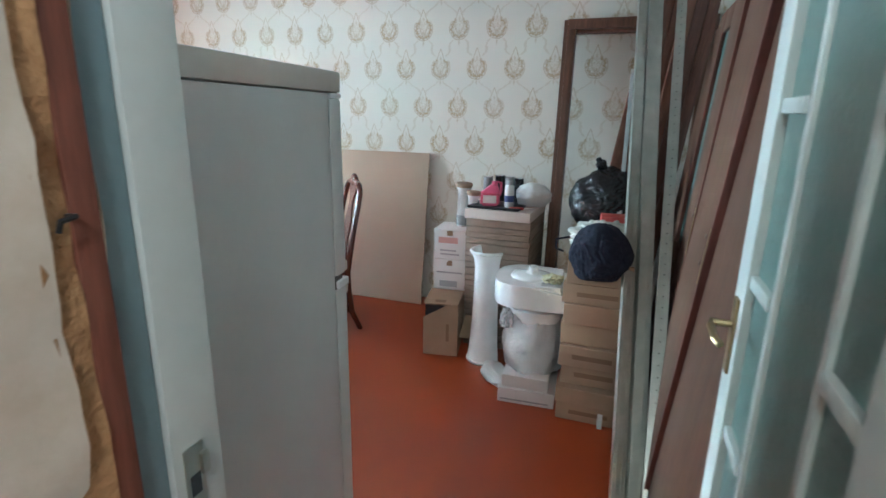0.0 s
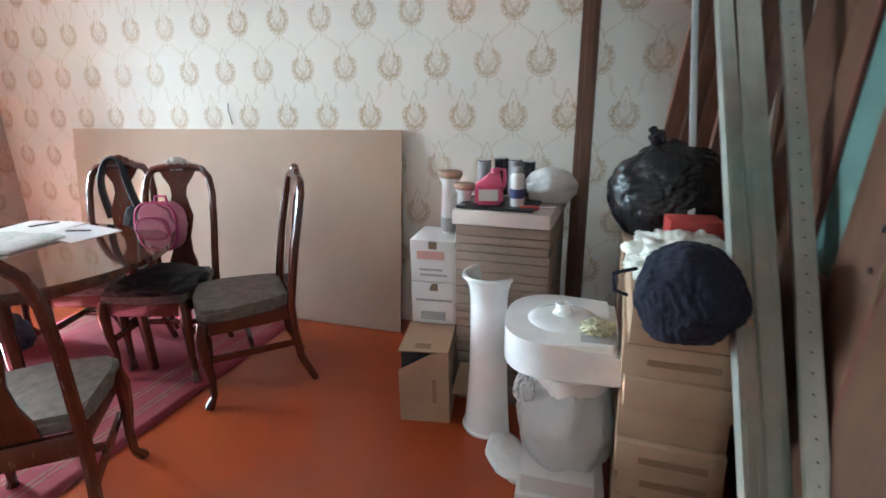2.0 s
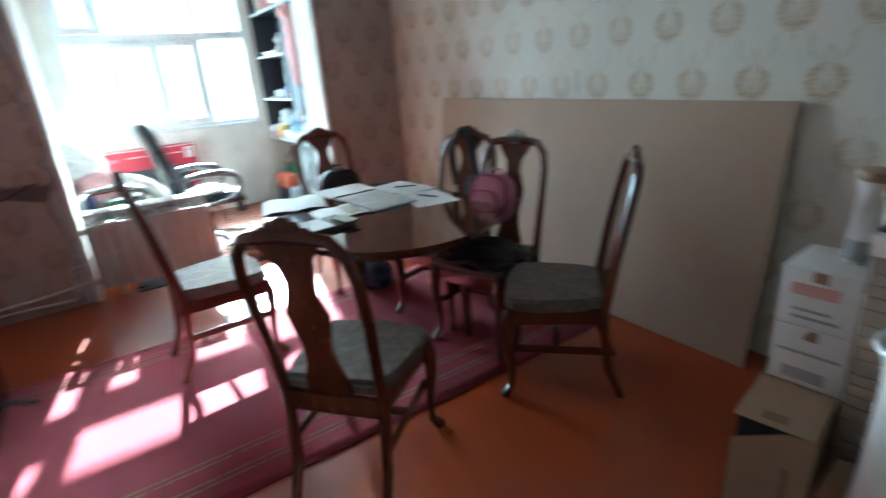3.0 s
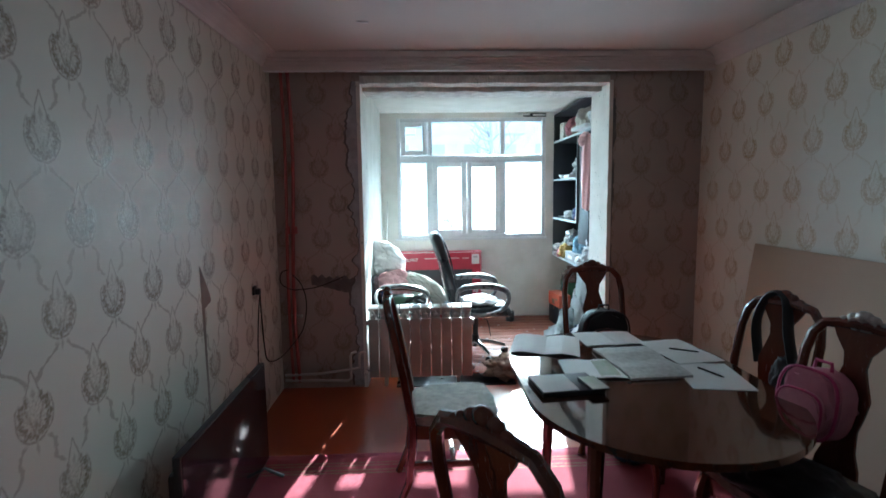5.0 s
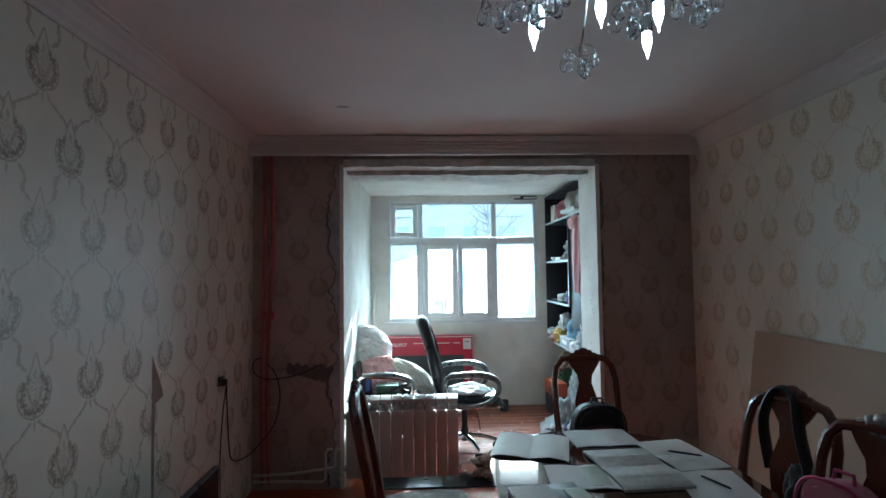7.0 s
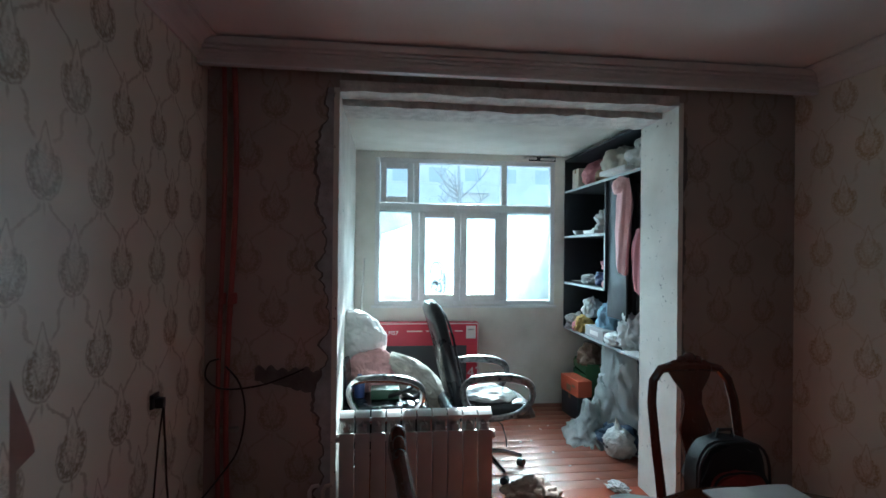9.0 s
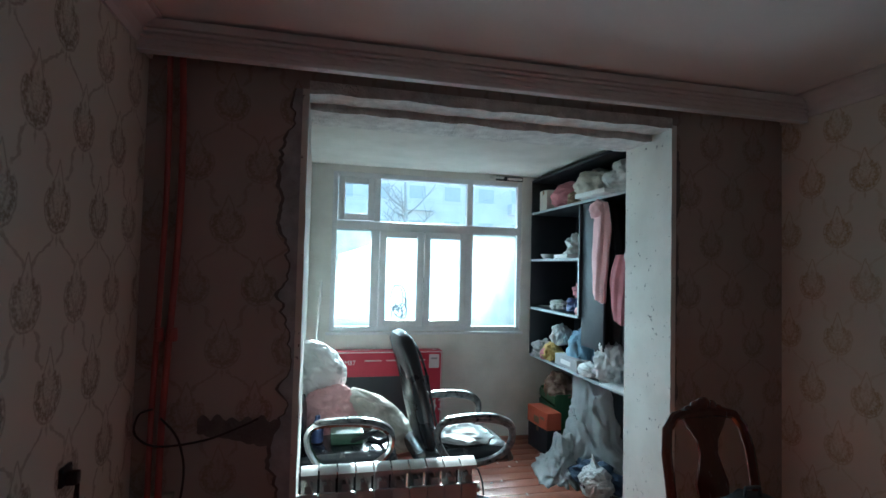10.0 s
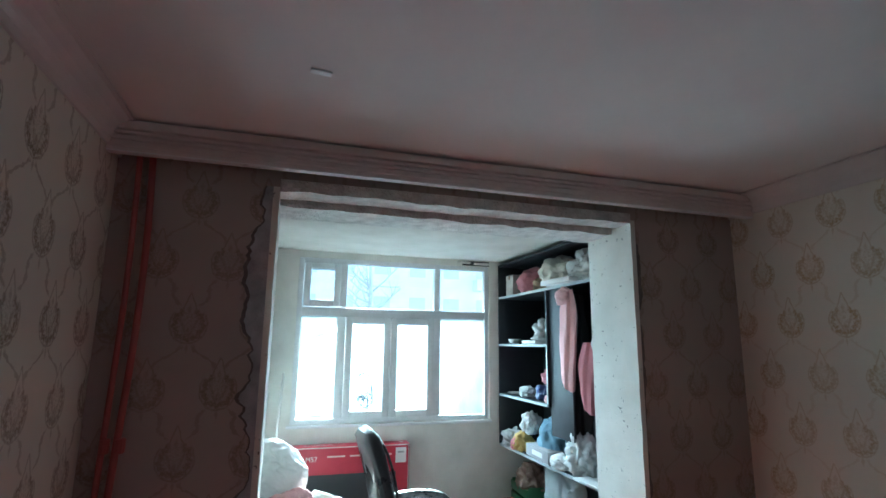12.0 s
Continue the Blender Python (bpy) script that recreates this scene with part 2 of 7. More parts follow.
M_TILECARD = worn("grey_brown_cardboard", (0.29, 0.215, 0.165), 0.9, 0, 0.25, 7, 120, 0.15, 0.003)
M_CARD_IN = worn("cardboard_inside", (0.27, 0.18, 0.11), 0.9, 0, 0.2, 5, 120, 0.12, 0.003)
M_CARTON_W = worn("white_carton", (0.70, 0.68, 0.66), 0.7, 0, 0.1, 5, 100, 0.08, 0.002)
M_PINKCARTON = worn("pale_pink_carton", (0.66, 0.55, 0.50), 0.7, 0, 0.12, 5, 100, 0.08, 0.002)
M_CERAMIC = plain("white_glazed_ceramic", (0.80, 0.80, 0.79), 0.12)
M_DARK = plain("black_plastic", (0.012, 0.012, 0.014), 0.3)
M_BLACKWOOD = plain("black_melamine", (0.018, 0.020, 0.026), 0.45)
M_CHROME = plain("chrome", (0.75, 0.76, 0.78), 0.15, 1.0)
M_ZINC = worn("galvanised_profile", (0.50, 0.52, 0.47), 0.42, 1.0, 0.25, 8, 90, 0.1, 0.002)
M_BRASS = plain("brass", (0.36, 0.28, 0.15), 0.38, 1.0)


# ---- mesh helpers ----
def box_bm(bm, lo, hi, bevel=0.0, m=None):
    """Adds a box from corner lo to corner hi, bevelled, turned by m."""
    lo, hi = Vector(lo), Vector(hi)
    made = bmesh.ops.create_cube(bm, size=1.0)["verts"]
    size = hi - lo
    for v in made:
        v.co = Vector((v.co.x * size.x, v.co.y * size.y, v.co.z * size.z)) + (lo + hi) / 2
    if bevel > 0:
        edges = list({e for v in made for e in v.link_edges})
        made = bmesh.ops.bevel(bm, geom=edges, offset=bevel, segments=2, affect="EDGES", profile=0.6)["verts"]
        made = list({v for v in made})
    if m is not None:
        bmesh.ops.transform(bm, matrix=m, verts=made)
    return made


def box(lo, hi, bevel=0.0, m=None):
    bm = bmesh.new()
    box_bm(bm, lo, hi, bevel, m)
    return bm


def tube_bm(bm, pts, radius, sides=8, flat=1.0, closed=False):
    """Sweeps a round (or flattened) section along a line of points. radius: one number, or one for each point."""
    pts = [Vector(p) for p in pts]
    n = len(pts)
    radii = radius if isinstance(radius, (list, tuple)) else [radius] * n
    rings, side = [], None
    for i, p in enumerate(pts):
        if closed:
            d = (pts[(i + 1) % n] - pts[i - 1]).normalized()
        else:
            d = (pts[min(i + 1, n - 1)] - pts[max(i - 1, 0)]).normalized()
        if side is None:
            up = Vector((0, 0, 1)) if abs(d.z) < 0.9 else Vector((1, 0, 0))
            side = d.cross(up).normalized()
        else:
            side = (side - d * side.dot(d)).normalized()
        other = d.cross(side)
        ring = []
        for k in range(sides):
            a = 2 * math.pi * k / sides
            ring.append(bm.verts.new(p + side * math.cos(a) * radii[i] + other * math.sin(a) * radii[i] * flat))
        rings.append(ring)
    for i in range(n if closed else n - 1):
        r0, r1 = rings[i], rings[(i + 1) % n]
        for k in range(sides):
            bm.faces.new((r0[k], r0[(k + 1) % sides], r1[(k + 1) % sides], r1[k]))
    if not closed:
        bm.faces.new(rings[0][::-1])
        bm.faces.new(rings[-1])
    return bm


def tube(pts, radius, sides=8, flat=1.0, closed=False):
    return tube_bm(bmesh.new(), pts, radius, sides, flat, closed)


def lathe(profile, sides=24, cap=True):
    """Turns a profile of (radius, z) round the z axis."""
    bm = bmesh.new()
    rings = []
    for r, z in profile:
        rings.append([bm.verts.new((r * math.cos(2 * math.pi * k / sides), r * math.sin(2 * math.pi * k / sides), z)) for k in range(sides)])
    for a, b in zip(rings, rings[1:]):
        for k in range(sides):
            bm.faces.new((a[k], a[(k + 1) % sides], b[(k + 1) % sides], b[k]))
    if cap:
        bm.faces.new(rings[0][::-1])
        bm.faces.new(rings[-1])
    return bm


def slab(outline, z0, z1, bevel=0.0):
    """An upright prism over an outline of (x, y)."""
    bm = bmesh.new()
    low = [bm.verts.new((x, y, z0)) for x, y in outline]
    top = [bm.verts.new((x, y, z1)) for x, y in outline]
    n = len(outline)
    bm.faces.new(low[::-1])
    bm.faces.new(top)
    for i in range(n):
        bm.faces.new((low[i], low[(i + 1) % n], top[(i + 1) % n], top[i]))
    if bevel:
        edges = [e for e in bm.edges if abs(e.verts[0].co.z - e.verts[1].co.z) < 1e-6]
        bmesh.ops.bevel(bm, geom=edges, offset=bevel, segments=2, affect="EDGES")
    return bm


def crumpled(size, seed, detail=4, rough=0.25, freq=2.2, flat=0.0, sharp=False):
    """A lumpy bag or bundle that sits on z = 0, of the given width, depth and height, with creases when sharp."""
    bm = bmesh.new()
    bmesh.ops.create_icosphere(bm, subdivisions=max(4, detail) + 1, radius=1.0)
    off = Vector((seed * 7.13, seed * 3.7, seed * 1.9))
    for v in bm.verts:
        n = v.co.normalized()
        k = noise.noise(n * freq + off) * rough * 1.25 + noise.noise(n * freq * 2.3 + off) * rough * 0.4
        if sharp:
            w = n + Vector((noise.noise(n * 2 + off), noise.noise(n * 2 - off), 0)) * 0.5
            k -= rough * 0.42 * (1 - abs(noise.noise(Vector((w.x * freq * 2.6, w.y * freq * 2.6, w.z * freq * 0.9)) + off)) * 3.2) if abs(noise.noise(Vector((w.x * freq * 2.6, w.y * freq * 2.6, w.z * freq * 0.9)) + off)) < 0.31 else 0.0
            k += rough * 0.16 * noise.noise(n * freq * 6.5 + off)
        v.co = n * (1 + k)
        if v.co.z < -0.75 + flat:
            v.co.z = -0.75 + flat
    lo = min(v.co.z for v in bm.verts)
    hi = max(v.co.z for v in bm.verts)
    for v in bm.verts:
        v.co = Vector((v.co.x * size[0] / 2, v.co.y * size[1] / 2, (v.co.z - lo) / (hi - lo) * size[2]))
    bm.faces.ensure_lookup_table()
    return bm


def mesh_object(name, bm, material, smooth=None, soft_all=False):
    me = bpy.data.meshes.new(name)
    bmesh.ops.recalc_face_normals(bm, faces=bm.faces)
    bm.to_mesh(me)
    bm.free()
    me.materials.append(material)
    if smooth is None:
        smooth = len(me.polygons) > 40
    if smooth:
        me.shade_smooth()
        if not soft_all:
            me.set_sharp_from_angle(angle=radians(38))
    return new(name, me)


def part(name, bm, material, parent, label=""):
    ob = mesh_object(name, bm, material, None, len(bm.faces) > 1500)
    ob.parent = parent
    return tagged(ob, label)


def thing(name, m, label, category, group=""):
    ob = new(name)
    ob.empty_display_size = 0.1
    ob.matrix_basis = m
    return tagged(ob, label, category, group)


def single(name, bm, material, m, label, category, group="", smooth=None):
    ob = mesh_object(name, bm, material, smooth, len(bm.faces) > 1500)
    ob.matrix_basis = m
    return tagged(ob, label, category, group)


def structure(name, bm, material, label="", category="", smooth=False):
    ob = mesh_object(name, bm, material, smooth)
    return tagged(ob, label, category, "", "structure")


# ---- the room ----
EAST, NORTH, CEIL = 5.45, 3.42, 2.64
OP_S, OP_N, OP_TOP, DEEP = 0.693, 2.66, 2.436, 0.42
BAL_W, BAL_N, BAL_CEIL = -2.30, 3.30, 2.56
DOOR_W, DOOR_E, DOOR_TOP = 4.40, 5.22, 2.06

structure("floor", box((-DEEP, -0.15, -0.12), (EAST, NORTH, 0)), M_FLOOR, "orange-red painted floor with a dull gloss", "floor")
structure("floor_balcony_base", box((BAL_W, 0.3, -0.12), (-DEEP, BAL_N, -0.03)), M_BOARDS, "timber bed under the balcony floorboards", "floor")
structure("ceiling", box((-0.0, -0.15, CEIL), (EAST, NORTH, CEIL + 0.15)), M_CEIL, "dull off-white distempered ceiling", "ceiling")
structure("ceiling_balcony", box((BAL_W, 0.3, BAL_CEIL), (-DEEP, BAL_N, BAL_CEIL + 0.15)), M_PLASTER, "white balcony ceiling", "ceiling")
structure("wall_north", box((-DEEP, NORTH, -0.1), (EAST, NORTH + 0.2, CEIL + 0.1)), M_PAPER_NORTH, "cream wall with medallion wallpaper", "wall")
structure("wall_east", box((EAST, -0.15, -0.1), (EAST + 0.2, NORTH + 0.2, CEIL + 0.1)), M_PAPER, "cream wall with medallion wallpaper", "wall")
bm = bmesh.new()
box_bm(bm, (-DEEP, -0.15, -0.1), (DOOR_W - 0.0, 0, CEIL + 0.1))
box_bm(bm, (DOOR_E, -0.15, -0.1), (EAST, 0, CEIL + 0.1))
box_bm(bm, (DOOR_W, -0.15, DOOR_TOP), (DOOR_E, 0, CEIL + 0.1))
structure("wall_south", bm, M_PAPER, "cream wall with medallion wallpaper and a torn seam", "wall")
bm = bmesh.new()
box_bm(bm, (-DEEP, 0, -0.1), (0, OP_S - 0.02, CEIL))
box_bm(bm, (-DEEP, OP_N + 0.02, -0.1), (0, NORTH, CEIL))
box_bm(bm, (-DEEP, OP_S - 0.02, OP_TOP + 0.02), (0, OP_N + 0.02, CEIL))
structure("wall_west", bm, M_PAPER_WEST, "darker, mottled wallpaper wall round the knocked-through opening", "wall")

# rough white plaster round the opening
def ragged_strip(axis, fixed, a0, a1, depth0, depth1, thick, seed, amp=0.012, step=0.06):
    """A reveal lining along an edge with an uneven room-side outline. axis z: an upright at y = fixed; axis y: the lintel at z = fixed."""
    bm = bmesh.new()
    n = max(2, int((a1 - a0) / step))
    rows = []
    for i in range(n + 1):
        a = a0 + (a1 - a0) * i / n
        k = noise.noise(Vector((a * 6.0, seed, 0.3))) * amp + noise.noise(Vector((a * 21.0, seed, 2.3))) * amp * 0.5
        w = noise.noise(Vector((a * 9.0, seed, 5.3))) * amp * 0.5
        sec = [(depth0 + abs(k) * 0.2, w), (depth1, w * 0.5), (depth1, thick), (depth0 + abs(k) * 0.2, thick)]
        row = []
        for d, o in sec:
            row.append(bm.verts.new((d, fixed + o, a)) if axis == "z" else bm.verts.new((d, a, fixed + o)))
        rows.append(row)
    for r0, r1 in zip(rows, rows[1:]):
        for k in range(4):
            bm.faces.new((r0[k], r0[(k + 1) % 4], r1[(k + 1) % 4], r1[k]))
    bm.faces.new(rows[0][::-1])
    bm.faces.new(rows[-1])
    return bm


structure("trim_reveal_south", ragged_strip("z", OP_S, 0.0, OP_TOP + 0.02, 0.012, -DEEP - 0.01, -0.03, 1, 0.006), M_REVEAL, "roughly plastered white reveal", "reveal")
structure("trim_reveal_north", ragged_strip("z", OP_N, 0.0, OP_TOP + 0.02, 0.012, -DEEP - 0.01, 0.03, 2, 0.006), M_REVEAL, "pitted white plaster reveal", "reveal")
structure("trim_lintel_front", ragged_strip("y", OP_TOP, OP_S, OP_N, 0.014, -0.13, 0.06, 3, 0.02, 0.025), M_ROUGH, "crumbling plaster edge under the lintel", "lintel")
structure("trim_lintel_back", ragged_strip("y", OP_TOP - 0.03, OP_S, OP_N, -0.17, -DEEP - 0.02, 0.08, 4, 0.022, 0.03), M_ROUGH, "chipped concrete lintel edge", "lintel")


def torn_band(y0, y1, z0, z1, side, seed, mat, name, label):
    """A thin ragged band beside the opening: bared plaster, mortar, painted edge shadow. side: +1 when its ragged edge
    lies to the south.
    """
    bm = bmesh.new()
    n = 130
    rows = []
    proud = 0.004 if mat is M_MORTAR_SHADE else 0.007
    for i in range(n + 1):
        z = z0 + (z1 - z0) * i / n
        k = 0.5 + 0.5 * noise.noise(Vector((z * 2.1, seed, 0))) + 0.35 * noise.noise(Vector((z * 7.7, seed, 4))) + 0.16 * noise.noise(Vector((z * 31.0, seed, 9)))
        k = max(0.12, min(1.0, k))
        ya = y1 - (y1 - y0) * k if side > 0 else y0
        yb = y1 if side > 0 else y0 + (y1 - y0) * k
        rows.append([bm.verts.new((proud, ya, z)), bm.verts.new((proud, yb, z)), bm.verts.new((-0.02, yb, z)), bm.verts.new((-0.02, ya, z))])
    for r0, r1 in zip(rows, rows[1:]):
        for k in range(4):
            bm.faces.new((r0[k], r0[(k + 1) % 4], r1[(k + 1) % 4], r1[k]))
    bm.faces.new(rows[0][::-1])
    bm.faces.new(rows[-1])
    return structure(name, bm, mat, label, "bared mortar")


torn_band(0.52, OP_S - 0.012, 0.02, OP_TOP + 0.02, 1, 1.7, M_BARE, "trim_mortar_south", "band of bared grey plaster with a torn paper edge")
# wider dark band behind it paints the shadow along the torn paper
torn_band(0.492, OP_S - 0.012, 0.02, OP_TOP + 0.02, 1, 1.7, M_MORTAR_SHADE, "trim_torn_edge_shade_south", "dark band painting the shadow of the torn paper edge")
torn_band(OP_N + 0.012, 2.74, 0.1, OP_TOP - 0.12, -1, 3.1, M_MORTAR_SHADE, "trim_mortar_north", "narrow strip of bared grey mortar")


def cornice(name, run, label):
    """A stepped plaster cornice swept along run: a list of two poses of its section, (x, y, sign, axis)."""
    steps = [(0.0, 0.0), (0.0, -0.115), (0.012, -0.115), (0.018, -0.09), (0.03, -0.075), (0.034, -0.06), (0.055, -0.035), (0.075, -0.022), (0.085, -0.012), (0.1, -0.01), (0.1, 0.0)]
    (x0, y0), (x1, y1), (ox, oy) = run
    bm = bmesh.new()
    a = [bm.verts.new((x0 + ox * d, y0 + oy * d, CEIL + h)) for d, h in steps]
    b = [bm.verts.new((x1 + ox * d, y1 + oy * d, CEIL + h)) for d, h in steps]
    n = len(steps)
    for k in range(n):
        bm.faces.new((a[k], a[(k + 1) % n], b[(k + 1) % n], b[k]))
    bm.faces.new(a[::-1])
    bm.faces.new(b)
    return structure(name, bm, M_CORNICE, label, "cornice")


cornice("cornice_north", ((0.0, NORTH), (EAST, NORTH), (0, -1)), "white stepped plaster cornice")
cornice("cornice_south", ((0.0, 0.0), (EAST, 0.0), (0, 1)), "white stepped plaster cornice")
cornice("cornice_east", ((EAST, 0.1), (EAST, NORTH - 0.1), (-1, 0)), "white stepped plaster cornice")
bm = bmesh.new()
box_bm(bm, (0.135, 0.004, 2.502), (0.172, NORTH - 0.004, CEIL))
for k, h in enumerate((2.520, 2.548, 2.570, 2.59)):
    box_bm(bm, (0.165, 0.004, h), (0.180 + 0.007 * k, NORTH - 0.004, h + 0.014 + 0.02 * (k == 3)), 0.004)
structure("trim_pelmet", bm, M_CORNICE, "deep stepped curtain pelmet along the ceiling", "pelmet")

# reflected light on the pelmet's bottom edge, drawn as a white strip
structure("trim_pelmet_edge_glint", box((0.133, 0.006, 2.4965), (0.176, NORTH - 0.006, 2.5015)), M_WHITE, "thin white strip added for the light along the pelmet's edge", "trim")

# ---- balcony shell ----
W_S, W_N, W_LO, W_HI = 0.85, 2.705, 1.02, 2.50
bm = bmesh.new()
box_bm(bm, (BAL_W - 0.18, 0.3, -0.1), (BAL_W, W_S, BAL_CEIL + 0.1))
box_bm(bm, (BAL_W - 0.18, W_N, -0.1), (BAL_W, BAL_N + 0.2, BAL_CEIL + 0.1))
box_bm(bm, (BAL_W - 0.18, W_S, -0.1), (BAL_W, W_N, W_LO))
box_bm(bm, (BAL_W - 0.18, W_S, W_HI), (BAL_W, W_N, BAL_CEIL + 0.1))
structure("wall_balcony_west", bm, M_PLASTER, "white plastered balcony parapet wall", "wall")
structure("wall_balcony_south", box((BAL_W, 0.3, -0.1), (-DEEP, 0.655, BAL_CEIL + 0.1)), M_PLASTER, "white plastered balcony side wall", "wall")
structure("wall_balcony_north", box((BAL_W, BAL_N, -0.1), (-DEEP, BAL_N + 0.2, BAL_CEIL + 0.1)), M_PLASTER, "plastered balcony side wall", "wall")

# window: outer frame, two transoms rows, two opening casements
M_PANE = glass("clear_window_glass", (0.97, 0.99, 1.0))
M_FROST = Nodes("misted_window_glass", 0.45)
mist = M_FROST.noise(M_FROST.scaled(M_FROST.coords(), (1, 1.6, 0.8)), 5.0, 5)
M_FROST.set(M_FROST.bsdf, "Base Color", M_FROST.mix(M_FROST.ramp(mist, 0.38, 0.62), (0.235, 0.27, 0.26), (0.165, 0.215, 0.225)))
M_FROST.set(M_FROST.bsdf, "Transmission Weight", 1.0)
M_FROST.bump(M_FROST.noise(M_FROST.coords(), 60, 4), 0.8, 0.004)
M_FROST = M_FROST.mat
M_EDGEMARK = plain("smeared_mist", (0.16, 0.18, 0.20), 0.5)
window = new("window_1")
window.matrix_basis = pose(BAL_W - 0.05, 0, 0)
tagged(window, "white plastic balcony window with transom lights and frosted lower panes", "window", "", "structure")


def frame_bm(y0, y1, z0, z1, w, x0, x1, bevel=0.006):
    bm = bmesh.new()
    box_bm(bm, (x0, y0, z0), (x1, y0 + w, z1), bevel)
    box_bm(bm, (x0, y1 - w, z0), (x1, y1, z1), bevel)
    box_bm(bm, (x0, y0 + w, z0), (x1, y1 - w, z0 + w), bevel)
    box_bm(bm, (x0, y0 + w, z1 - w), (x1, y1 - w, z1), bevel)
    return bm


bm = frame_bm(W_S, W_N, W_LO, W_HI, 0.045, -0.03, 0.04)
box_bm(bm, (-0.03, W_S + 0.045, 1.965), (0.04, W_N - 0.045, 2.045), 0.006)
box_bm(bm, (-0.03, 1.215, W_LO + 0.045), (0.04, 1.29, 1.965), 0.006)
box_bm(bm, (-0.03, 2.135, W_LO + 0.045), (0.04, 2.205, 1.965), 0.006)
box_bm(bm, (-0.03, 1.235, 2.045), (0.04, 1.29, W_HI - 0.045), 0.006)
box_bm(bm, (-0.03, 2.135, 2.045), (0.04, 2.195, W_HI - 0.045), 0.006)
part("window_frame", bm, M_WHITE, window)
panes = ((0.9, 1.21, 1.07, 1.96, 1), (2.21, 2.655, 1.07, 1.96, 1), (1.295, 2.13, 2.05, 2.45, 0), (2.2, 2.655, 2.05, 2.45, 0))
for y0, y1, z0, z1, fr in panes:
    ob = part("pane", box((0.0, y0 - 0.01, z0 - 0.01), (0.006, y1 + 0.01, z1 + 0.01)), M_FROST if fr else M_PANE, window)
    ob.visible_shadow = False
for y0, y1, z0, z1, w, fr in ((0.9, 1.23, 2.05, 2.45, 0.06, 0), (1.292, 1.712, 1.066, 1.963, 0.062, 1), (1.716, 2.133, 1.066, 1.963, 0.062, 1)):
    sash = part("casement", frame_bm(y0, y1, z0, z1, w, 0.0, 0.062), M_WHITE, window)
    ob = part("pane", box((0.03, y0 + w - 0.01, z0 + w - 0.01), (0.036, y1 - w + 0.01, z1 - w + 0.01)), M_FROST if fr else M_PANE, sash)
    ob.visible_shadow = False
    if fr:
        bm = box((0.062, 1.70 if y0 < 1.5 else 1.735, 1.47), (0.085, 1.712 if y0 < 1.5 else 1.76, 1.53), 0.004)
        box_bm(bm, (0.08, 1.70 if y0 < 1.5 else 1.738, 1.40), (0.1, 1.712 if y0 < 1.5 else 1.757, 1.5), 0.004)
        part("window_handle", bm, M_WHITE, sash)
rnd = random.Random(11)
for k in range(9):
    cy, cz, r0 = 1.50 + rnd.uniform(-0.05, 0.06), 1.24 + rnd.uniform(-0.07, 0.10), rnd.uniform(0.03, 0.09)
    sweep, at = rnd.uniform(2.2, 5.6), rnd.uniform(0, 6.3)
    line = [(0.0375, min(1.64, max(1.365, cy + r0 * 0.8 * math.cos(at + sweep * q / 14))), max(1.14, cz + r0 * 1.3 * math.sin(at + sweep * q / 14))) for q in range(15)]
    part("finger_mark", tube(line, 0.0045, 5), M_EDGEMARK, window, "grey finger-drawn line on the misted pane")
part("window_sill", box((-0.02, W_S - 0.03, W_LO - 0.028), (0.075, W_N + 0.02, W_LO - 0.002), 0.006), M_WHITE, window)
bm = bmesh.new()
box_bm(bm, (0.0, 2.36, 2.522), (0.03, 2.50, 2.545), 0.006)
box_bm(bm, (0.0, 2.54, 2.516), (0.04, 2.69, 2.536), 0.006)
structure("trim_window_batten", bm, M_ROUGH, "plastered-over batten end above the window", "batten").location = (BAL_W, 0, 0)

structure("trim_window_gap", box((BAL_W, 2.42, 2.506), (BAL_W + 0.006, 2.705, 2.552), 0.002), M_DARK, "dark unfilled gap above the window", "gap")

# ---- corridor behind the door ----
M_HALL = worn("corridor_paper", (0.66, 0.58, 0.50), 0.8, 0, 0.2, 16, 60, 0.2, 0.004, "Object", (0.56, 0.46, 0.36))
structure("floor_corridor", box((3.4, -2.0, -0.12), (6.0, -0.15, 0)), M_FLOOR, "red painted corridor floor", "floor")
structure("ceiling_corridor", box((3.4, -2.0, 2.5), (6.0, -0.15, 2.6)), M_CEIL, "corridor ceiling", "ceiling")
structure("wall_corridor_south", box((3.4, -2.2, -0.1), (6.0, -2.0, 2.6)), M_HALL, "papered corridor wall", "wall")
structure("wall_corridor_west", box((3.2, -2.2, -0.1), (3.4, -0.15, 2.6)), M_HALL, "papered corridor wall", "wall")
structure("wall_corridor_east", box((6.0, -2.2, -0.1), (6.2, -0.15, 2.6)), M_HALL, "papered corridor wall", "wall")
bm = bmesh.new()
box_bm(bm, (3.4, -0.26, -0.1), (DOOR_W + 0.004, -0.172, 2.5))
box_bm(bm, (DOOR_E, -0.26, -0.1), (6.0, -0.15, 2.5))
box_bm(bm, (DOOR_W, -0.26, DOOR_TOP), (DOOR_E, -0.15, 2.5))
structure("wall_corridor_north", bm, M_HALL, "stained pinkish plaster of the corridor wall", "wall")

# ---- doorway: worn frame, glazed door ----
M_BLUEGREY = worn("blue_grey_paint", (0.20, 0.27, 0.30), 0.55, 0, 0.2, 6, 70, 0.15, 0.003)
M_JAMBWHITE = worn("off_white_gloss_paint", (0.58, 0.61, 0.60), 0.4, 0, 0.1, 5, 70, 0.1, 0.002)
M_REDWOOD = wood("bare_red_brown_wood", (0.22, 0.075, 0.045), (0.11, 0.035, 0.022), 0.7, (10, 10, 1), 4)
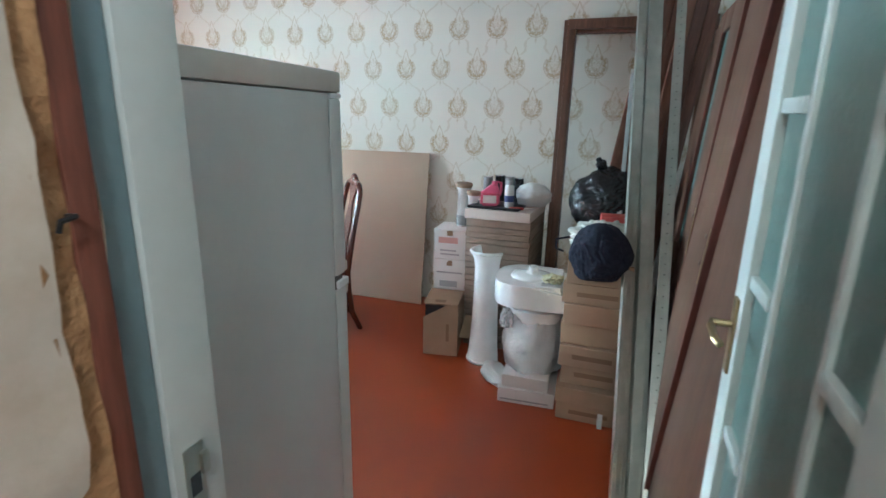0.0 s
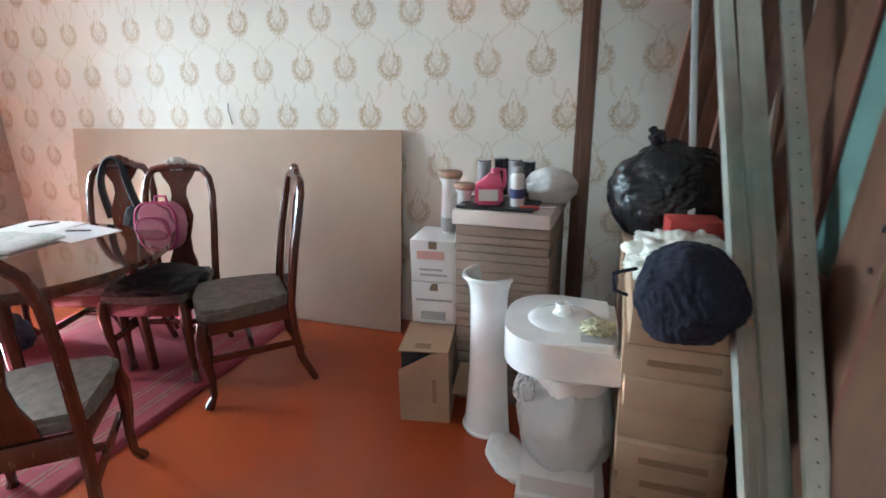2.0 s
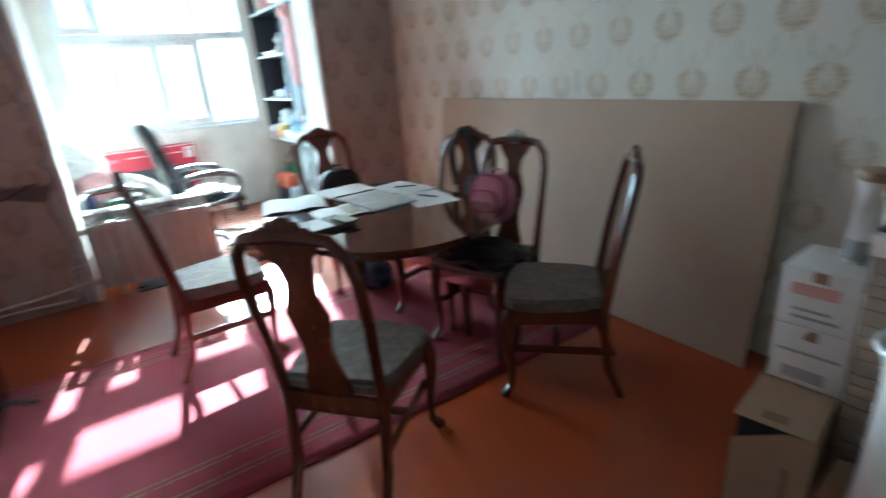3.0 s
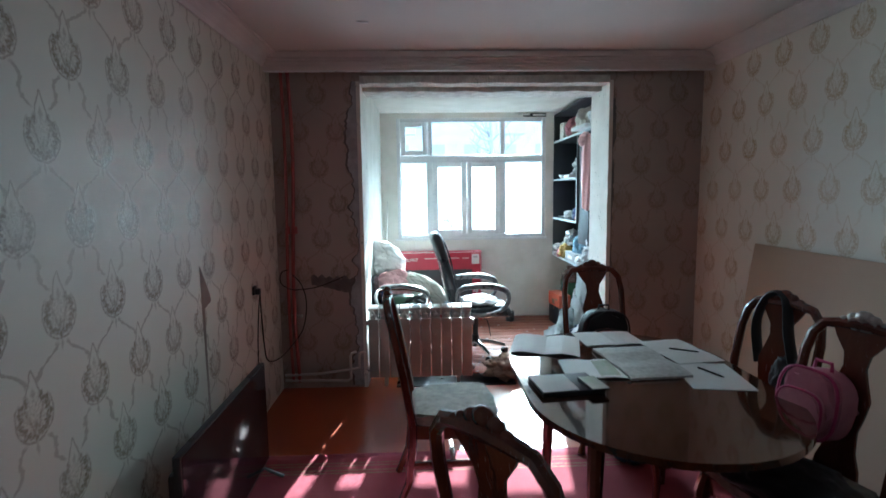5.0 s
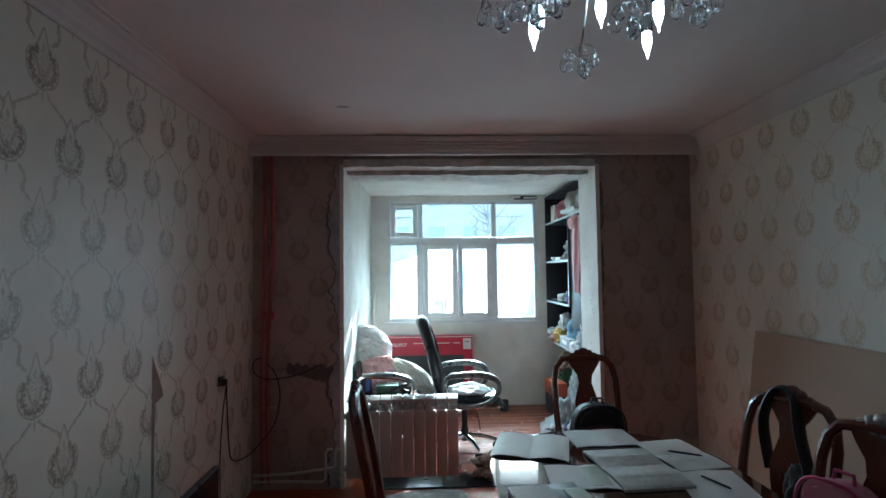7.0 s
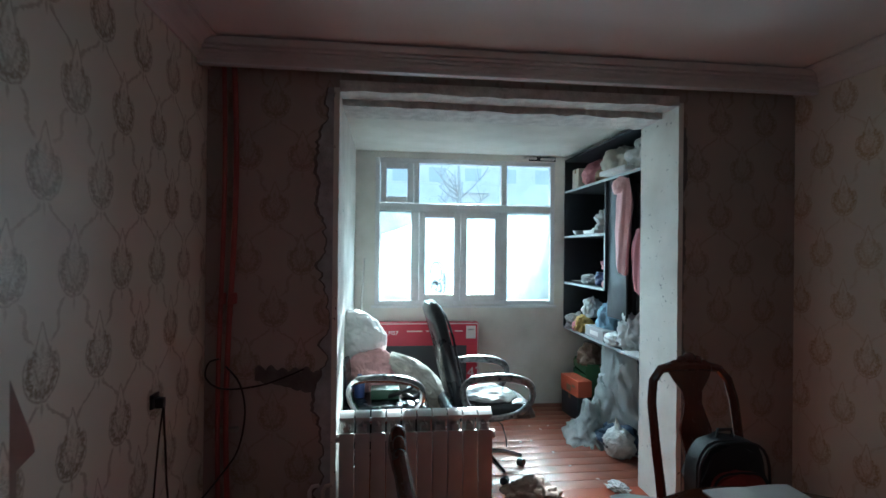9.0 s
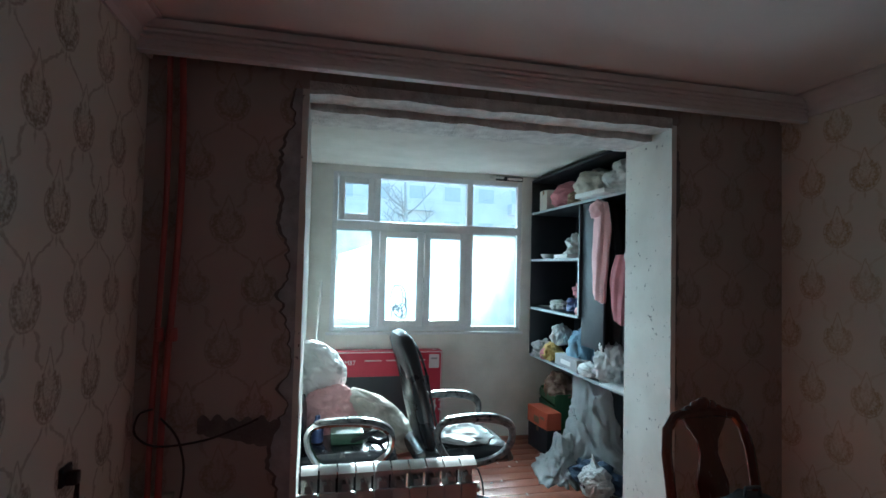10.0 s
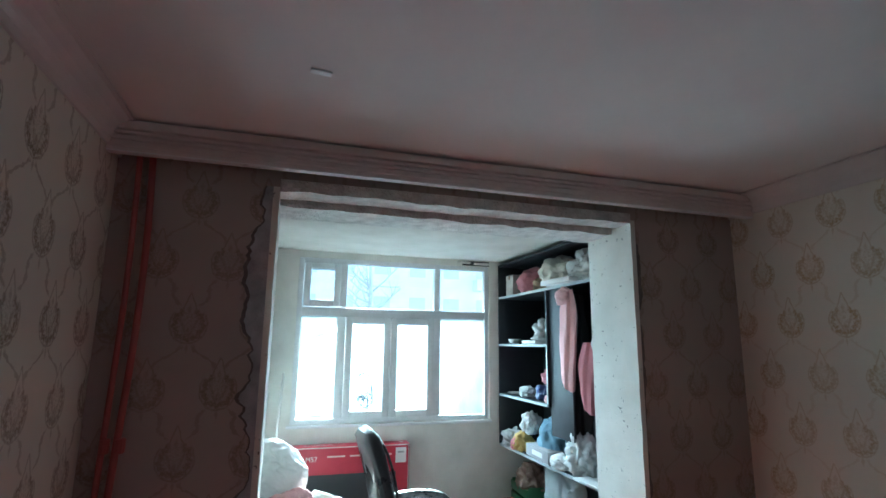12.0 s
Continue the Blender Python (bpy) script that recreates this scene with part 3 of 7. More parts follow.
M_CRUST = worn("flaking_cream_paint", (0.52, 0.44, 0.33), 0.8, 0, 0.4, 30, 90, 0.6, 0.006)
M_FOAM = worn("yellowed_foam_and_splintered_wood", (0.46, 0.27, 0.13), 0.9, 0, 0.5, 7, 60, 0.7, 0.012, "Object", (0.26, 0.12, 0.05))
frame_thing = new("door_frame")
tagged(frame_thing, "worn painted door frame with torn foam along its edge", "door frame", "", "structure")
part("jamb", box((DOOR_W - 0.02, -0.052, 0.0), (DOOR_W + 0.012, 0.026, DOOR_TOP), 0.004), M_JAMBWHITE, frame_thing, "white-painted jamb")
part("casing", box((DOOR_W - 0.09, 0.001, 0.0), (DOOR_W - 0.021, 0.024, DOOR_TOP + 0.07), 0.004), M_JAMBWHITE, frame_thing, "white-painted casing on the room side")
part("rebate", box((DOOR_W - 0.02, -0.096, 0.0), (DOOR_W + 0.004, -0.053, DOOR_TOP), 0.003), M_BLUEGREY, frame_thing, "blue-grey painted rebate")
part("bare_strip", box((DOOR_W - 0.02, -0.126, 0.0), (DOOR_W + 0.018, -0.097, DOOR_TOP), 0.003), M_REDWOOD, frame_thing, "bare red-brown wood")


def rugged_post(x, y0, y1, z1, seed):
    bm = bmesh.new()
    rows = []
    n = 70
    for i in range(n + 1):
        z = z1 * i / n
        k = noise.noise(Vector((z * 5, seed, 0))) * 0.012 + noise.noise(Vector((z * 17, seed, 3))) * 0.008
        j = noise.noise(Vector((z * 6, seed, 7))) * 0.012
        rows.append([bm.verts.new(p) for p in ((x - 0.05, y0, z), (x - 0.002 + k, y0 + j, z), (x - 0.006 + k * 0.6, (y0 + y1) / 2, z), (x - 0.004 - k, y1, z), (x - 0.05, y1, z))])
    for a, b in zip(rows, rows[1:]):
        for k in range(5):
            bm.faces.new((a[k], a[(k + 1) % 5], b[(k + 1) % 5], b[k]))
    bm.faces.new(rows[0][::-1])
    bm.faces.new(rows[-1])
    return bm


part("plaster_edge", rugged_post(DOOR_W + 0.028, -0.262, -0.152, DOOR_TOP, 6.1), M_HALL, frame_thing, "cream corridor plaster with a broken edge")
part("paint_crust", rugged_post(DOOR_W + 0.012, -0.0965, -0.0925, DOOR_TOP, 8.4), M_CRUST, frame_thing, "flaking cream paint crust")
part("foam_edge", rugged_post(DOOR_W + 0.022, -0.160, -0.1265, DOOR_TOP, 2.2), M_FOAM, frame_thing, "torn yellow-brown foam and splinters")
part("hook", tube([(DOOR_W + 0.012, -0.128, 1.43), (DOOR_W + 0.03, -0.13, 1.432), (DOOR_W + 0.032, -0.145, 1.43), (DOOR_W + 0.03, -0.147, 1.42)], 0.003, 6), M_DARK, frame_thing, "rusty dark hook")
part("jamb", box((DOOR_E - 0.012, -0.12, 0.0), (DOOR_E + 0.02, 0.006, DOOR_TOP), 0.004), M_JAMBWHITE, frame_thing, "white-painted jamb")
part("head", box((DOOR_W - 0.02, -0.12, DOOR_TOP - 0.035), (DOOR_E + 0.02, 0.006, DOOR_TOP + 0.01), 0.004), M_JAMBWHITE, frame_thing, "white-painted head")
bm = box((DOOR_W + 0.012, -0.038, 0.98), (DOOR_W + 0.0145, -0.008, 1.115), 0.001)
strike = part("strike_plate", bm, M_ZINC, frame_thing, "steel strike plate")
for z0, z1 in ((1.0, 1.03), (1.045, 1.075)):
    part("latch_hole", box((DOOR_W + 0.0142, -0.032, z0), (DOOR_W + 0.0152, -0.016, z1)), M_DARK, strike, "dark latch hole")
part("latch_lip", box((DOOR_W + 0.0145, -0.016, 1.07), (DOOR_W + 0.021, -0.004, 1.10), 0.001), M_ZINC, strike)

# glazed door, standing open into the room
M_DOORWHITE = worn("white_door_paint", (0.56, 0.60, 0.57), 0.4, 0, 0.12, 6, 80, 0.12, 0.002)
M_GREEN = Nodes("green_pebbled_glass", 0.3, 0.0, (0.24, 0.38, 0.34))
M_GREEN.set(M_GREEN.bsdf, "Transmission Weight", 0.55)
M_GREEN.bump(M_GREEN.noise(M_GREEN.coords(), 70, 3), 0.7, 0.004)
M_GREEN = M_GREEN.mat
hinge_x, hinge_y = 5.185, 0.035
door = thing("glazed_door", pose(hinge_x, hinge_y, 0.012, 0, 0, 89.5), "white-painted wooden door with green pebbled glass panes, standing open", "door")
DW, DH, DT = 0.735, 2.0, 0.042
cols = (0.0, 0.085, 0.225, 0.258, 0.475, 0.506, 0.645, DW)
bm = bmesh.new()
box_bm(bm, (0, 0, 0), (0.085, DT, DH), 0.004)
box_bm(bm, (0.645, 0, 0), (DW, DT, DH), 0.004)
part("stile", bm, M_DOORWHITE, door)
bm = bmesh.new()
box_bm(bm, (0.085, 0, 0), (0.645, DT, 0.52), 0.004)
box_bm(bm, (0.085, 0, 1.88), (0.645, DT, DH), 0.004)
part("rail", bm, M_DOORWHITE, door)
part("bottom_panel", box((0.15, -0.006, 0.12), (0.58, DT + 0.006, 0.44), 0.008), M_DOORWHITE, door)
for a, b in ((0.225, 0.25), (0.481, 0.506)):
    part("mullion", box((a, 0.010, 0.52), (b, DT - 0.010, 1.88), 0.004), M_DOORWHITE, door)
for a, b in ((0.085, 0.225), (0.506, 0.645)):
    for z in (0.86, 1.20, 1.54):
        part("glazing_bar", box((a, 0.005, z - 0.014), (b, DT - 0.005, z + 0.014), 0.004), M_DOORWHITE, door)
    for z0, z1 in ((0.52, 0.846), (0.874, 1.186), (1.214, 1.526), (1.554, 1.88)):
        part("pane", box((a - 0.004, 0.018, z0 - 0.004), (b + 0.004, 0.023, z1 + 0.004)), M_GREEN, door)
part("pane", box((0.246, 0.018, 0.516), (0.485, 0.023, 1.884)), M_GREEN, door)
handle = part("handle_plate", box((0.67, DT, 0.98), (0.705, DT + 0.006, 1.15), 0.002), M_BRASS, door, "tarnished brass plate")
part("lever", tube([(0.688, DT, 1.09), (0.688, DT + 0.045, 1.09), (0.66, DT + 0.05, 1.09), (0.60, DT + 0.048, 1.085), (0.585, DT + 0.04, 1.08)], 0.008, 8), M_BRASS, handle)
part("lock_edge", box((DW, 0.008, 1.0), (DW + 0.002, DT - 0.008, 1.16)), M_BRASS, door, "worn brass lock edge")

# ---- refrigerator ----
FW, FD = 0.57, 0.545
fr = thing("refrigerator", pose(4.225, 0.69, 0.0, 0, 0, 4.0), "grey-white two-door refrigerator with its back to the wall", "refrigerator")
M_BEIGE = worn("yellowed_plastic", (0.56, 0.53, 0.44), 0.45, 0, 0.15, 8, 90, 0.06, 0.002)
M_TOPCOVER = worn("beige_fridge_top", (0.62, 0.59, 0.54), 0.4, 0, 0.1, 4, 90, 0.04, 0.002)
part("cabinet", box((-FW, -FD, 0.03), (0.0, -0.066, 1.571), 0.006), M_FRIDGE, fr)
part("back_grille", box((-FW + 0.03, -FD - 0.03, 0.12), (-0.03, -FD - 0.001, 1.45), 0.004), M_DARK, fr, "black condenser grille")
part("top_cover", box((-FW - 0.002, -FD, 1.572), (0.003, -0.004, 1.622), 0.010), M_TOPCOVER, fr, "beige top cover")
up = part("upper_door", box((-FW, -0.058, 1.118), (0.0, 0.0, 1.560), 0.012), M_FRIDGE, fr)
low = part("lower_door", box((-FW, -0.058, 0.09), (0.0, 0.0, 1.085), 0.012), M_FRIDGE, fr)
for door_part, z0, z1 in ((up, 1.12, 1.148), (low, 1.056, 1.083)):
    part("grip_strip", box((-FW + 0.004, -0.035, z0), (-0.004, 0.014, z1), 0.006), M_BEIGE, door_part, "yellowed grip strip")
part("door_gap", box((-FW + 0.012, -0.075, 1.0835), (-0.006, -0.015, 1.1195)), M_DARK, fr, "dark gap between the doors")
for door_part, z0, z1 in ((up, 1.13, 1.53), (low, 0.1, 1.07)):
    part("door_seal", box((-FW + 0.01, -0.0655, z0), (-0.008, -0.0585, z1)), M_DARK, door_part, "grey rubber seal")
part("hinge", box((-0.075, -0.05, 1.5605), (-0.002, 0.004, 1.5715), 0.003), M_WHITE, fr, "white hinge plate")
part("hinge", box((-0.06, -0.05, 1.0855), (0.002, 0.006, 1.105), 0.003), M_WHITE, fr, "white hinge cap")
for x in (-FW + 0.05, -0.05):
    for y in (-FD + 0.05, -0.11):
        ob = part("foot", lathe([(0.02, 0.0), (0.02, 0.032)], 10), M_DARK, fr, "black foot")
        ob.location = (x, y, 0)

# ---- hardboard sheet against the north wall ----
lean = math.degrees(math.atan2(0.165, 1.215))
single("hardboard_sheet", box((0, -0.012, 0), (2.63, 0.0, 1.233), 0.002), M_HARDBOARD, pose(0.787, 3.232, 0.004, -lean, 0, 0), "large tan hardboard sheet leaning against the papered wall", "board")

# ---- rug ----
def rug_material():
    m = Nodes("woven_red_rug", 0.95)
    x, y, z = m.split(m.place())
    weave = m.noise(m.scaled(m.place(), (40, 300, 1)), 1.0, 2)
    broad = m.noise(m.place(), 2.2, 4)
    col = m.mix(m.ramp(broad, 0.3, 0.7), (0.29, 0.034, 0.058), (0.22, 0.022, 0.041))
    col = m.mix(m.math("MULTIPLY", weave, 0.35), col, (0.26, 0.04, 0.055))
    stripes = None
    for at in (2.395, 2.425, 2.52, 2.55, 1.30, 1.33, 1.22, 1.25):
        w = 0.006
        s = m.math("SUBTRACT", 1.0, m.ramp(m.math("ABSOLUTE", m.math("SUBTRACT", x, at)), w * 0.6, w * 1.4))
        stripes = s if stripes is None else m.math("MAXIMUM", stripes, s)
    col = m.mix(m.math("MULTIPLY", stripes, m.ramp(m.noise(m.place(), 60, 2), 0.3, 0.55)), col, (0.22, 0.14, 0.08))
    m.set(m.bsdf, "Base Color", col)
    m.bump(m.math("ADD", weave, m.math("MULTIPLY", stripes, 0.5)), 0.5, 0.004)
    return m.mat


bm = bmesh.new()
nx, ny = 24, 40
grid = [[None] * (ny + 1) for _ in range(nx + 1)]
for i in range(nx + 1):
    for j in range(ny + 1):
        x = 1.115 + (2.685 - 1.115) * i / nx
        y = 0.125 + (3.19 - 0.125) * j / ny
        edge = 0.012 * noise.noise(Vector((y * 2.1, i * 0.01, 1.0))) * (i == nx or i == 0)
        grid[i][j] = bm.verts.new((x + edge, y, 0.007 + 0.0025 * noise.noise(Vector((x * 3, y * 3, 0)))))
for i in range(nx):
    for j in range(ny):
        bm.faces.new((grid[i][j], grid[i + 1][j], grid[i + 1][j + 1], grid[i][j + 1]))
ext = bmesh.ops.extrude_face_region(bm, geom=list(bm.faces))
for v in [g for g in ext["geom"] if isinstance(g, bmesh.types.BMVert)]:
    v.co.z = 0.001
single("rug", bm, rug_material(), pose(0, 0, 0), "thin woven crimson rug with narrow olive stripes on the floor", "rug")

# ---- dining chairs ----
def dining_chair(m, label, crest_mat=None):
    ch = thing("dining_chair", m @ Matrix.Diagonal((1, 1, 1.025, 1)), label, "chair", "chairs round the table")
    # seat pad
    out = [(-0.20, -0.185), (-0.1, -0.2), (0.08, -0.225), (0.19, -0.228), (0.225, -0.2), (0.235, 0.0), (0.225, 0.2), (0.19, 0.228), (0.08, 0.225), (-0.1, 0.2), (-0.20, 0.185)]
    seat = part("seat", slab(out, 0.425, 0.485, 0.018), M_SEAT, ch, "grey-brown brocade seat")
    for y in (-1, 1):
        part("rail", box((-0.2, y * 0.19 - 0.012, 0.36), (0.2, y * 0.19 + 0.012, 0.428), 0.004, Matrix.Translation((0, 0, 0)) @ Matrix.Rotation(y * 0.07, 4, "Z")), M_MAHOG, ch)
    part("rail", box((0.19, -0.2, 0.355), (0.215, 0.2, 0.428), 0.006), M_MAHOG, ch)
    part("rail", box((-0.215, -0.18, 0.355), (-0.19, 0.18, 0.428), 0.006), M_MAHOG, ch)
    for y in (-1, 1):
        line = [(0.205, y * 0.205, 0.43), (0.218, y * 0.214, 0.36), (0.215, y * 0.212, 0.26), (0.203, y * 0.203, 0.14), (0.207, y * 0.207, 0.05), (0.228, y * 0.220, 0.018), (0.238, y * 0.226, 0.0)]
        part("front_leg", tube(line, [0.024, 0.030, 0.025, 0.018, 0.016, 0.022, 0.024], 8), M_MAHOG, ch)
        part("rear_leg", tube([(-0.2, y * 0.185, 0.44), (-0.205, y * 0.183, 0.3), (-0.225, y * 0.18, 0.14), (-0.285, y * 0.178, 0.0)], [0.023, 0.022, 0.02, 0.018], 8), M_MAHOG, ch)
        part("stretcher", box((-0.215, y * 0.187 - 0.009, 0.215), (0.2, y * 0.187 + 0.009, 0.245), 0.003), M_MAHOG, ch)
    part("stretcher", box((-0.01, -0.185, 0.218), (0.012, 0.185, 0.243), 0.003), M_MAHOG, ch)
    # hooped back: two posts and the crest in one sweep
    pts = [(-0.2, -0.185, 0.42), (-0.222, -0.19, 0.56), (-0.25, -0.198, 0.72), (-0.285, -0.197, 0.88), (-0.305, -0.18, 0.965), (-0.314, -0.14, 1.012), (-0.318, -0.085, 1.022), (-0.32, 0.0, 1.03),
           (-0.318, 0.085, 1.022), (-0.314, 0.14, 1.012), (-0.305, 0.18, 0.965), (-0.285, 0.197, 0.88), (-0.25, 0.198, 0.72), (-0.222, 0.19, 0.56), (-0.2, 0.185, 0.42)]
    back = part("back_frame", tube(pts, [0.022, 0.021, 0.02, 0.02, 0.02, 0.02, 0.022, 0.025, 0.022, 0.02, 0.02, 0.02, 0.02, 0.021, 0.022], 8), M_MAHOG, ch)
    # carved crest: shell with scrolls
    bm = bmesh.new()
    for y, z, r in ((0, 1.058, 0.03), (-0.035, 1.05, 0.024), (0.035, 1.05, 0.024), (-0.07, 1.035, 0.02), (0.07, 1.035, 0.02), (0.0, 1.02, 0.024)):
        sp = bmesh.ops.create_uvsphere(bm, u_segments=10, v_segments=6, radius=r)["verts"]
        bmesh.ops.transform(bm, matrix=Matrix.Translation((-0.318, y, z)) @ Matrix.Diagonal((0.75, 1.15, 0.9, 1)), verts=sp)
    tube_bm(bm, [(-0.305, -0.02 + 0.028 * math.cos(a), 1.032 + 0.022 * math.sin(a)) for a in [k * 0.7 for k in range(8)]], 0.006, 5)
    tube_bm(bm, [(-0.305, 0.02 - 0.028 * math.cos(a), 1.032 + 0.022 * math.sin(a)) for a in [k * 0.7 for k in range(8)]], 0.006, 5)
    part("crest", bm, crest_mat or M_MAHOG, back, "carved crest")
    # vase-shaped splat
    prof = [(0.44, 0.085), (0.5, 0.08), (0.56, 0.058), (0.64, 0.052), (0.70, 0.066), (0.76, 0.075), (0.82, 0.055), (0.87, 0.040), (0.92, 0.048), (0.97, 0.085), (1.015, 0.11)]
    bm = bmesh.new()
    rows = []
    for z, w in prof:
        x = -0.208 - 0.11 * ((z - 0.42) / 0.6) ** 1.15
        rows.append([bm.verts.new(p) for p in ((x - 0.006, -w, z), (x + 0.006, -w, z), (x + 0.008, 0, z), (x + 0.006, w, z), (x - 0.006, w, z), (x - 0.004, 0, z))])
    for a, b in zip(rows, rows[1:]):
        for k in range(6):
            bm.faces.new((a[k], a[(k + 1) % 6], b[(k + 1) % 6], b[k]))
    bm.faces.new(rows[0][::-1])
    bm.faces.new(rows[-1])
    part("splat", bm, M_MAHOG, back)
    return ch


chair_f = dining_chair(pose(2.79, 1.55, 0.0, 0, 0, 130), "dark mahogany dining chair with a hooped back and brocade seat")
for cx, cy, ang, lab in ((2.855, 2.55, 224, "dark mahogany dining chair turned away from the table"),
                         (1.50, 1.30, 92, "dark mahogany dining chair drawn up to the table side"),
                         (0.97, 2.33, 0, "dark mahogany dining chair at the window end of the table"),
                         (1.90, 2.56, 286, "dark mahogany dining chair with a bag slung over its back")):
    tagged(copy_thing(chair_f, pose(cx, cy, 0.008 if cx < 2.6 else 0.0, 0, 0, ang)), lab)
# pale crest colour paints the reflections on the lacquered carving
M_CREST_GLARE = worn("carving_with_painted_glare", (0.52, 0.50, 0.46), 0.35, 0.3, 0.5, 40, 90, 0.3, 0.004, "Object", (0.08, 0.05, 0.04))
dining_chair(pose(2.33, 2.56, 0.008, 0, 0, 286), "dark mahogany dining chair, carved crest coloured pale for glare", M_CREST_GLARE)

# ---- table ----
table = thing("dining_table", pose(1.905, 2.125, 0.008), "dark lacquered extending dining table with rounded ends", "table")
R, HALF = 0.53, 0.215
out = []
for k in range(33):
    a = -math.pi / 2 + math.pi * k / 32
    out.append((HALF + R * math.cos(a), R * math.sin(a)))
for k in range(33):
    a = math.pi / 2 + math.pi * k / 32
    out.append((-HALF + R * math.cos(a), R * math.sin(a)))
part("tabletop", slab(out, 0.717, 0.744, 0.008), M_TABLE, table)
apr = [(x * 0.78, y * 0.78) for x, y in out]
bm = slab(apr, 0.645, 0.716)
part("apron", bm, M_MAHOG, table)
for sx in (-1, 1):
    for sy in (-1, 1):
        part("leg", tube([(sx * 0.36, sy * 0.30, 0.70), (sx * 0.365, sy * 0.305, 0.5), (sx * 0.37, sy * 0.31, 0.25), (sx * 0.375, sy * 0.315, 0.0)], [0.036, 0.032, 0.027, 0.021], 10), M_MAHOG, table)

# papers and books on it
M_SHEET = worn("white_paper", (0.72, 0.73, 0.72), 0.8, 0, 0.05, 20, 200, 0.05, 0.001)
M_PRINT = worn("printed_page", (0.56, 0.57, 0.55), 0.75, 0, 0.25, 40, 160, 0.05, 0.001, "Object", (0.36, 0.37, 0.36))
M_PHOTO = worn("green_printed_picture", (0.30, 0.36, 0.26), 0.6, 0, 0.4, 25, 90, 0.05, 0.001, "Object", (0.42, 0.42, 0.36))
TT = 0.752


def page(bm, x, y, sx, sy, lift=0.004, thick=0.0015, seed=0, z=0.0):
    """A slightly bowed page, its middle at (x, y)."""
    n = 8
    top, bot = [], []
    for i in range(n + 1):
        u = i / n
        h = z + thick + lift * (math.sin(math.pi * u) * 0.6 + 0.4 * abs(noise.noise(Vector((u * 3, seed, 0)))))
        for s in (-1, 1):
            top.append(bm.verts.new((x + (u - 0.5) * sx, y + s * sy / 2, h)))
            bot.append(bm.verts.new((x + (u - 0.5) * sx, y + s * sy / 2, h - thick * 0.8)))
    for i in range(n):
        a = 2 * i
        bm.faces.new((top[a], top[a + 1], top[a + 3], top[a + 2]))
        bm.faces.new((bot[a], bot[a + 2], bot[a + 3], bot[a + 1]))
        bm.faces.new((top[a], top[a + 2], bot[a + 2], bot[a]))
        bm.faces.new((top[a + 1], bot[a + 1], bot[a + 3], top[a + 3]))
    bm.faces.new((top[0], bot[0], bot[1], top[1]))
    bm.faces.new((top[-2], top[-1], bot[-1], bot[-2]))


def open_book(name, x, y, rot, w, d, mat, label, lift=0.008, thick=0.006, lines=True):
    b = thing(name, pose(x, y, TT, 0, 0, rot), label, "book", "papers on the table")
    for s in (-1, 1):
        bm = bmesh.new()
        page(bm, s * w / 4, 0, w / 2, d, lift, thick, s + x * 9)
        part("page", bm, mat, b)
    return b


open_book("open_notebook", 1.41, 1.83, 74, 0.36, 0.34, M_SHEET, "open exercise book with curling blank pages", 0.018, 0.003)
open_book("open_notebook", 1.31, 2.21, 92, 0.33, 0.25, M_SHEET, "open exercise book lying flat on the table", 0.006, 0.004)
open_book("open_textbook", 1.73, 2.21, 4, 0.44, 0.29, M_PRINT, "thick open textbook with printed pages", 0.012, 0.014)
open_book("open_notebook", 1.56, 2.49, 8, 0.38, 0.25, M_SHEET, "open exercise book with a pen across it", 0.007, 0.004)
b = open_book("open_magazine", 1.80, 1.96, 85, 0.28, 0.24, M_SHEET, "open magazine with a green picture", 0.009, 0.006)
bm = bmesh.new()
page(bm, 0.066, 0.0, 0.10, 0.2, 0.007, 0.0035, 2.0, 0.005)
part("picture", bm, M_PHOTO, b, "green printed picture")
single("paper_sheet", (lambda q: (page(q, 0, 0, 0.34, 0.26, 0.006, 0.001, 4.4), q)[1])(bmesh.new()), M_SHEET, pose(1.915, 2.46, TT, 0, 0, -9), "white sheet of paper on the table edge", "paper", "papers on the table")
M_COVER_SHADE = plain("dark_book_cover_and_carton_shade", (0.03, 0.035, 0.04), 0.4)
bk = thing("closed_book", pose(2.0, 1.78, TT, 0, 0, 6), "closed dark book with a pale cover", "book", "papers on the table")
part("cover", box((-0.10, -0.14, 0.0), (0.10, 0.13, 0.022), 0.003), M_COVER_SHADE, bk)
part("cover_print", box((-0.094, -0.134, 0.0222), (0.094, 0.02, 0.0235)), M_SHEET, bk, "pale printed cover")
ph = thing("smartphone", pose(2.035, 1.885, TT + 0.0225, 0, 0, 8), "black smartphone lying on a book", "phone")
part("body", box((-0.075, -0.04, 0.0), (0.075, 0.04, 0.009), 0.004), M_DARK, ph)
part("screen", box((-0.07, -0.036, 0.0091), (0.07, 0.036, 0.0095)), M_PHOTO, ph, "glossy screen")
for x, y, r, z in ((1.60, 2.50, 60, 0.02), (1.90, 2.47, 20, 0.012)):
    single("pen", tube([(-0.07, 0, 0), (-0.06, 0, 0), (0.06, 0, 0), (0.072, 0, 0)], [0.002, 0.0045, 0.0045, 0.001], 8), M_DARK, pose(x, y, TT + z, 0, 0, r), "thin dark ballpoint pen on the paper", "pen", "pens on the table")

# ---- stored things in the north-east corner ----
M_OLDFRAME = wood("brown_varnished_frame", (0.16, 0.075, 0.04), (0.07, 0.03, 0.018), 0.4, (10, 10, 1), 3.5)
M_PLANK = wood("dark_brown_plank", (0.20, 0.085, 0.05), (0.09, 0.035, 0.022), 0.5, (10, 10, 1), 3.5, 0.0, True)
